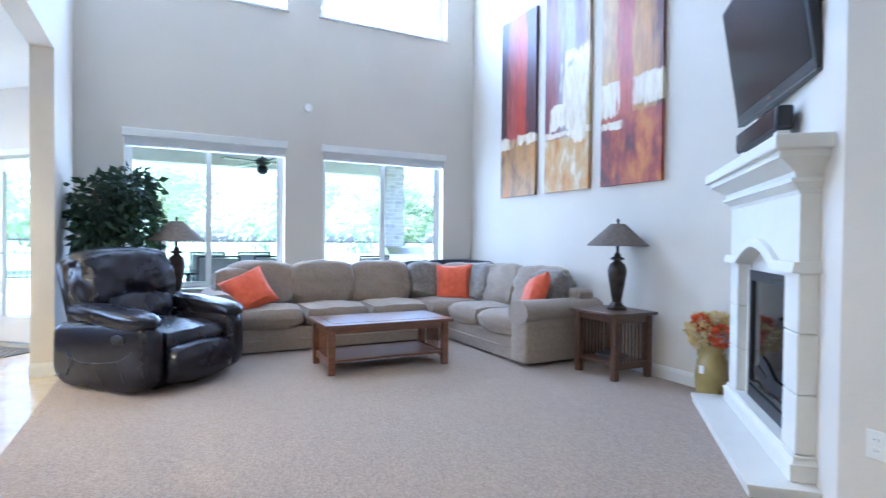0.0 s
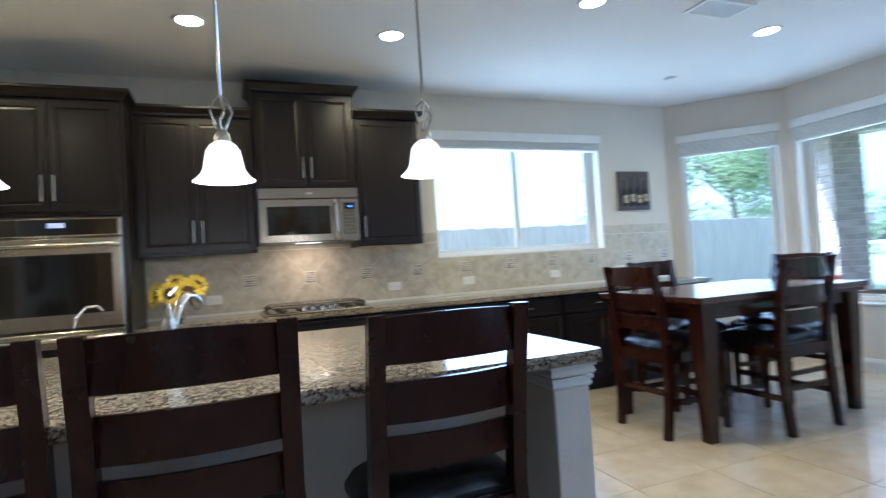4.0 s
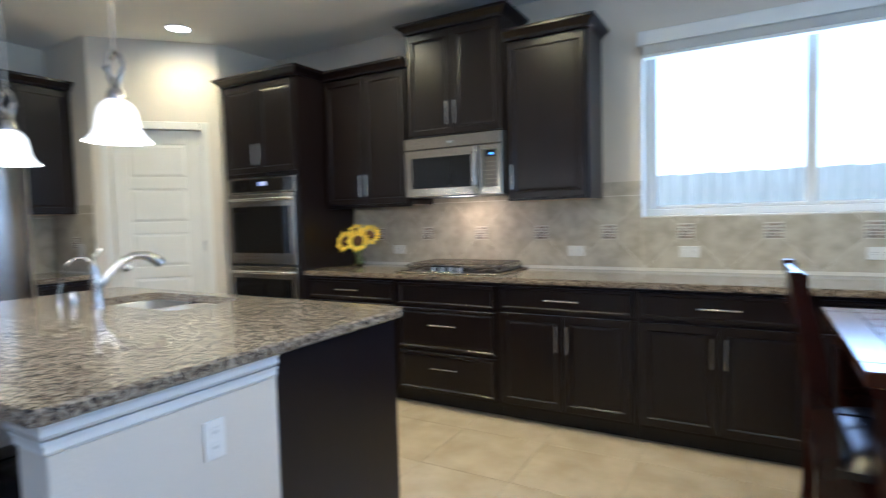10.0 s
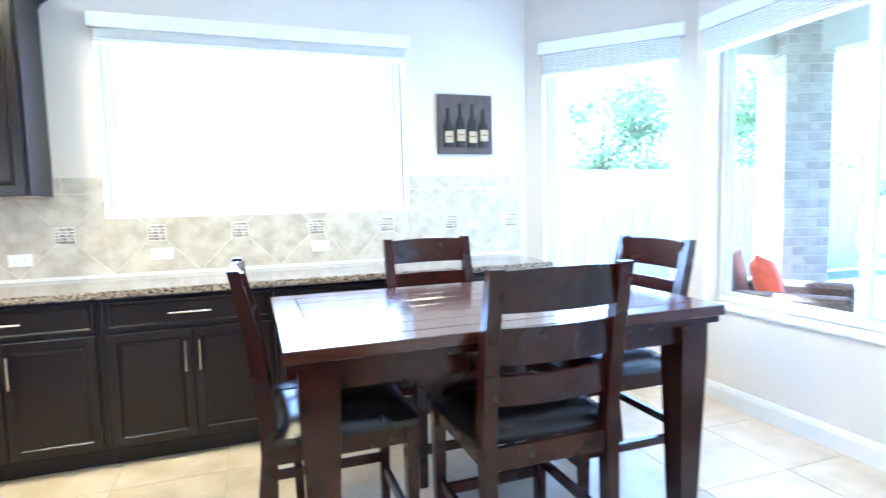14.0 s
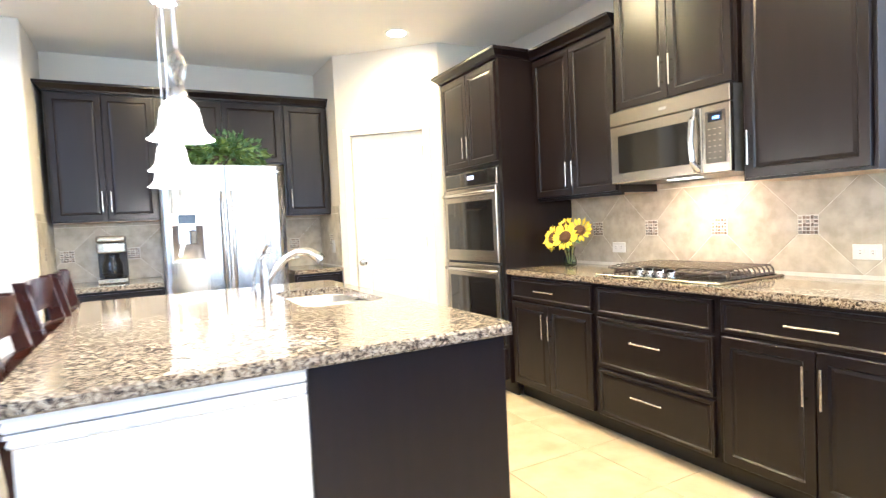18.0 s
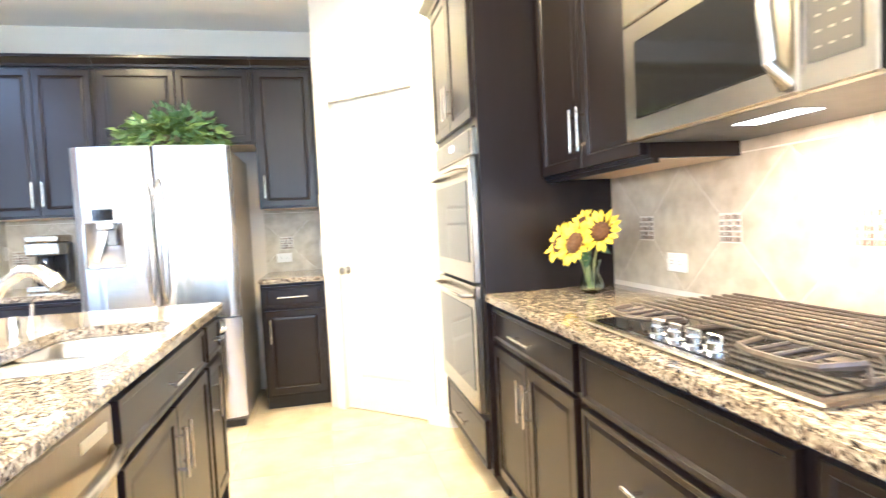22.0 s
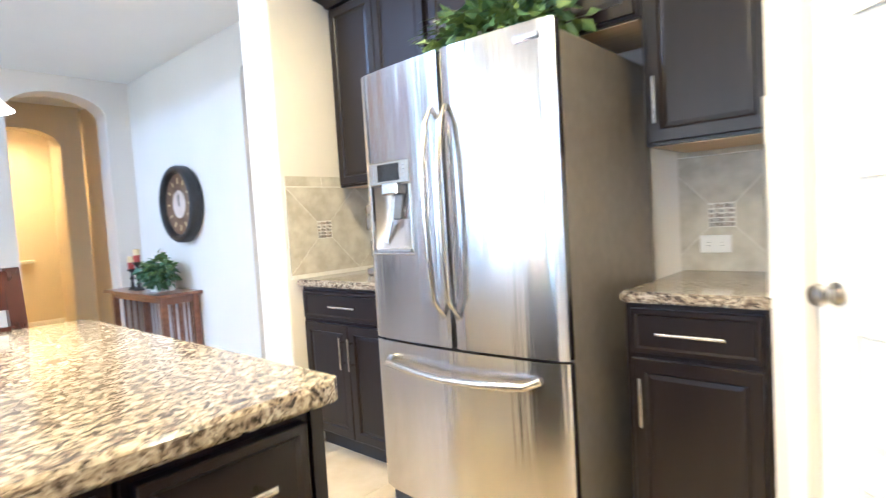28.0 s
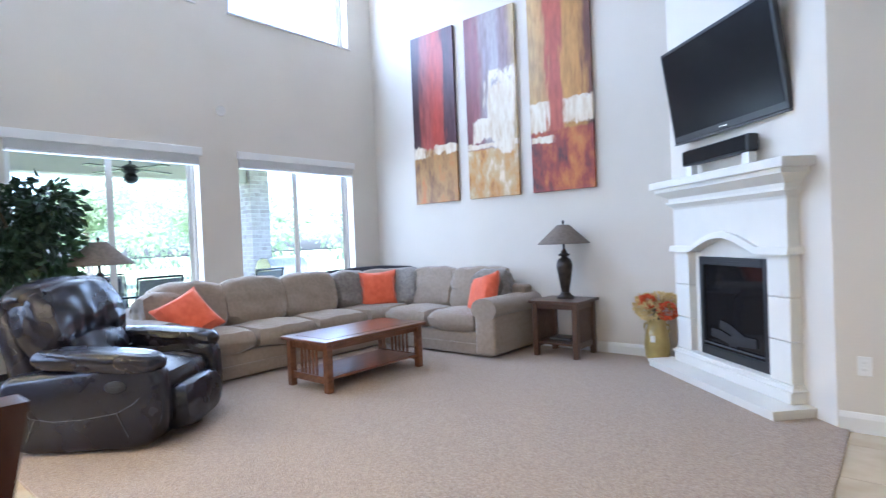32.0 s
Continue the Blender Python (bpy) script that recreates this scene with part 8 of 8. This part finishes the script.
# board fence along the side, iron fence behind
bf = thing("board_fence", "weathered cedar board fence with a flat top", "fence", pose(0, 8.6, -0.16))
board_me = [mesh_of(block(B(), 0, -0.01, 0.04, 0.138, 0.01, 1.90 + dz, 0.003), "board", M_FENCE) for dz in (-0.008, 0.0, 0.006)]
for i in range(112):
    piece("board", board_me[(i * 7) % 3], bf, -4.0 + i * 0.1445, 0.004 * math.sin(i * 2.3), 0)
for z in (0.35, 1.0, 1.65):
    part("rail", block(B(), -4.0, 0.012, z, 12.2, 0.05, z + 0.09), M_FENCE, bf)
ifn = thing("iron_fence", "black iron fence at the end of the lawn", "fence", pose(15.5, 0, -0.16))
bar_me = mesh_of(tube(B(), [(0, 0, 0.03), (0, 0, 1.35)], 0.012, 5), "bar", M_BLACK)
for i in range(150):
    piece("bar", bar_me, ifn, 0, -13.0 + i * 0.145, 0)
for z in (0.15, 1.22):
    part("rail", block(B(), -0.02, -13.0, z, 0.02, 8.7, z + 0.04), M_BLACK, ifn)


def tree(x, y, h, r, seed, label="leafy green tree with an uneven crown"):
    t = thing("tree", label, "tree", pose(x, y, -0.16))
    rnd = random.Random(seed)
    part("trunk", tube(B(), [(0, 0, 0), (0.05, 0.02, h * 0.3), (-0.04, 0.05, h * 0.55), (0.05, 0, h * 0.85)], [0.13, 0.10, 0.05, 0.02], 10), M_BARK, t, "", True)
    for k in range(6):
        a = rnd.uniform(0, 6.28)
        z = h * rnd.uniform(0.42, 0.62)
        part("limb", tube(B(), [(0, 0, z), (r * 0.35 * math.cos(a), r * 0.35 * math.sin(a), z + h * 0.12), (r * 0.75 * math.cos(a), r * 0.75 * math.sin(a), z + h * 0.2)], [0.04, 0.026, 0.010], 7), M_BARK, t, "", True)
    for k in range(9):
        a = rnd.uniform(0, 6.28)
        d = r * rnd.uniform(0.1, 0.6)
        z = h * rnd.uniform(0.36, 0.86)
        q = r * rnd.uniform(0.42, 0.66)
        leaf_cloud("crown", 1100, (d * math.cos(a), d * math.sin(a), z), (q, q, q * 0.8), 0.11, M_TREE, t, seed * 10 + k, 0.3, shell=0.25)


for i, (x, y, h, r) in enumerate(((9.6, 13.0, 4.8, 2.3), (20.0, 6.5, 5.0, 2.8), (23.0, 0.5, 5.5, 3.0), (20.5, -5.0, 4.8, 2.6), (24.0, -10.5, 6.0, 3.2), (13.0, 12.5, 5.5, 2.7), (17.5, -8.5, 4.4, 2.3))):
    tree(x, y, h, r, i + 1)
far = thing("distant_trees", "hazy line of distant trees beyond the lawn", "trees", pose(0, 0, -0.2), "", "stuff")
rnd = random.Random(99)
for k in range(12):
    a = radians(-75 + k * 11)
    d = 46 + 6 * rnd.random()
    leaf_cloud("far_crown", 700, (d * math.cos(a), d * math.sin(a), 3.0), (6.5, 6.5, 3.6 + rnd.random()), 0.6, M_TREE, far, 200 + k, 0.2, shell=0.2)

# ---- splashback tiles ----
def clip_poly(poly, nx, ny, c):
    """Keeps the part of a convex outline where nx*x + ny*y <= c."""
    out = []
    for (x0, y0), (x1, y1) in zip(poly, poly[1:] + poly[:1]):
        d0, d1 = nx * x0 + ny * y0 - c, nx * x1 + ny * y1 - c
        if d0 <= 0:
            out.append((x0, y0))
        if d0 * d1 < 0:
            t = d0 / (d0 - d1)
            out.append((x0 + (x1 - x0) * t, y0 + (y1 - y0) * t))
    return out


def area(poly):
    return abs(sum(x0 * y1 - x1 * y0 for (x0, y0), (x1, y1) in zip(poly, poly[1:] + poly[:1]))) / 2 if len(poly) > 2 else 0


def plate(poly, y0, y1):
    """A thin tile standing in the x-z plane, eased at its face."""
    cx, cz = sum(p[0] for p in poly) / len(poly), sum(p[1] for p in poly) / len(poly)
    bm = B()
    back = [bm.verts.new((x, y1, z)) for x, z in poly]
    edge = [bm.verts.new((x, y0 + 0.0012, z)) for x, z in poly]
    front = [bm.verts.new((cx + (x - cx) * 0.985, y0, cz + (z - cz) * 0.985)) for x, z in poly]
    n = len(poly)
    for a, b in ((back, edge), (edge, front)):
        for i in range(n):
            j = (i + 1) % n
            bm.faces.new((a[i], a[j], b[j], b[i]))
    bm.faces.new(front)
    return bm


M_CHIP = material("mosaic_chip", (0.10, 0.085, 0.075), 0.3, color2=(0.34, 0.30, 0.26), scale=60, detail=1, spread=(0.42, 0.58))


def chip_colours(m):
    """Each chip of a mosaic takes its own shade."""
    nt = m.node_tree
    g = nt.nodes.new("ShaderNodeNewGeometry")
    r = nt.nodes.new("ShaderNodeValToRGB")
    r.color_ramp.interpolation = "CONSTANT"
    e = r.color_ramp.elements
    e[0].position, e[0].color = 0.0, (0.17, 0.135, 0.105, 1)
    e[1].position, e[1].color = 0.30, (0.30, 0.235, 0.175, 1)
    for p, c in ((0.6, (0.45, 0.40, 0.33, 1)), (0.82, (0.26, 0.25, 0.225, 1))):
        k = e.new(p)
        k.color = c
    nt.links.new(g.outputs["Random Per Island"], r.inputs["Fac"])
    nt.links.new(r.outputs["Color"], nt.nodes["Principled BSDF"].inputs["Base Color"])


chip_colours(M_CHIP)


def splash(name, m, x0, x1, z0, z1, phase, cuts=(), zc=1.172, step=0.471, label=""):
    """Diagonal tiles with small mosaic squares at their corners and a straight band on top; x along the wall, room at -y.
    cuts: (xa, xb, top) lower stretches, under a window."""
    s = tagged(part(name, B(), M_SPLASHGROUT), label or "beige travertine splashback laid diagonally with mosaic insets", "splashback", kind="structure")
    s.matrix_basis = m
    zones, x = [], x0
    for xa, xb, top in cuts:
        zones += [(x, xa, z1), (xa, xb, top)]
        x = xb
    zones.append((x, x1, z1))
    bm = B()
    for xa, xb, top in zones:
        block(bm, xa, -0.0108, z0, xb, 0.0, top)
    bm.to_mesh(s.data)
    bm.free()
    h, g, c = step / 2, 0.0016, 0.058
    pieces = []
    k0, k1 = math.floor((x0 - phase) / step) - 1, math.ceil((x1 - phase) / step) + 1
    for k in range(k0, k1):
        px = phase + k * step
        r = h - g * 1.4
        cx = px + h
        pieces.append([(cx - r, zc), (cx, zc - r), (cx + r, zc), (cx, zc + r)])
        for zz, sg in ((zc + h, -1), (zc - h, 1)):
            pieces.append([(px - r, zz + sg * g), (px, zz + sg * r), (px + r, zz + sg * g)])
        pieces.append([(px + g, zc + h + 2 * g), (px + step - g, zc + h + 2 * g), (px + step - g, zc + h + 0.4), (px + g, zc + h + 0.4)])
    for poly in pieces:
        diamond = len(poly) == 4 and abs(poly[0][1] - zc) < 1e-6
        if diamond:
            mid = (poly[0][0] + poly[2][0]) / 2
            poly = clip_poly(clip_poly(poly, 1, 0, mid + h - 0.049), -1, 0, -(mid - h + 0.049))
        elif len(poly) == 3:
            up = poly[1][1] > poly[0][1]
            poly = clip_poly(poly, 0, 1, zc - 0.049) if up else clip_poly(poly, 0, -1, -(zc + 0.049))
        for xa, xb, top in zones:
            q = clip_poly(clip_poly(clip_poly(clip_poly(poly, 1, 0, xb), -1, 0, -xa), 0, 1, top), 0, -1, -z0)
            if area(q) > 4e-4:
                part("tile", plate(q, -SPL, -0.005), M_SPLASH, s)
    for k in range(k0, k1):
        px = phase + k * step
        if not (x0 + 0.03 < px < x1 - 0.03):
            continue
        mb = B()
        for i in range(5):
            for j in range(5):
                ax, az = px - 0.0455 + i * 0.0184, zc - 0.0455 + j * 0.0184
                wob = 0.004 * math.sin(i * 3.1 + j * 5.7)
                block(mb, ax + max(0, wob), -SPL, az, ax + 0.0156, -0.005, az + 0.0156 - max(0, -wob))
        part("mosaic_inset", mb, M_CHIP, s, "square inset of small brown glass and stone chips")


splash("splashback_north", pose(0, KY, 0), -1.868, 3.19, 0.917, 1.50, -0.655, ((0.50, 2.336, 1.262),))
splash("splashback_fridge_left", pose(FX, 0, 0, 0, 0, 90), 1.602, 2.44, 0.917, 1.40, 1.69, zc=1.135)
splash("splashback_fridge_right", pose(FX, 0, 0, 0, 0, 90), 3.365, 3.798, 0.917, 1.40, 3.525, zc=1.14)
splash("splashback_wing", pose(0, 1.60, 0, 0, 0, 180), 3.328, -FX - 0.015, 0.917, 1.465, 3.56, zc=1.172)
splash("splashback_pantry", pose(0, 3.80, 0), FX + 0.015, -3.42, 0.917, 1.47, -3.70, zc=1.165)

# ---- floor tiles ----
TS = 0.508
tile_data = {}
K_REGION = [(-4.05, 1.25), (3.1, 1.25), (3.30, 1.42), (NX, 2.28), (NX, 4.32), (3.28, KY), (-4.05, KY)]
W_REGION = [(-7.0, -5.2), (-2.47, -5.2), (-2.47, 1.25), (-7.0, 1.25)]


def floor_tiles(region, x0, y0, x1, y1, keep=lambda x, y: True):
    for i in range(math.floor((x0 - 0.10) / TS) - 1, math.ceil((x1 - 0.10) / TS) + 1):
        for j in range(math.floor((y0 - 1.25) / TS), math.ceil((y1 - 1.25) / TS)):
            a, b = i * TS + 0.10, 1.25 + j * TS
            g = 0.0018
            q = [(a + g, b + g), (a + TS - g, b + g), (a + TS - g, b + TS - g), (a + g, b + TS - g)]
            full = True
            for (px, py), (qx, qy) in zip(region, region[1:] + region[:1]):
                nx, ny = qy - py, -(qx - px)
                c = nx * px + ny * py
                if any(nx * u + ny * v > c + 1e-9 for u, v in q):
                    full = False
                    q = clip_poly(q, nx, ny, c)
                    if len(q) < 3:
                        break
            if len(q) < 3 or area(q) < 0.004 or not keep(a + TS / 2, b + TS / 2):
                continue
            mx, my = a + TS / 2, b + TS / 2
            if full and "full" in tile_data:
                piece("tile", tile_data["full"], floor_base, mx, my, 0)
                continue
            bm = B()
            lo = [bm.verts.new((x - mx, y - my, -0.01)) for x, y in q]
            md = [bm.verts.new((x - mx, y - my, -0.0012)) for x, y in q]
            cx, cy = sum(p[0] for p in q) / len(q) - mx, sum(p[1] for p in q) / len(q) - my
            hi = [bm.verts.new((cx + (x - mx - cx) * 0.992, cy + (y - my - cy) * 0.992, 0)) for x, y in q]
            n = len(q)
            for u, v in ((lo, md), (md, hi)):
                for k in range(n):
                    bm.faces.new((u[k], u[(k + 1) % n], v[(k + 1) % n], v[k]))
            bm.faces.new(hi)
            me = mesh_of(bm, "tile", M_TILE)
            if full:
                tile_data["full"] = me
            piece("tile", me, floor_base, mx, my, 0)


floor_tiles(K_REGION, -4.05, 1.25, NX, KY)
floor_tiles(W_REGION, -5.6, -5.2, -2.47, 1.25)
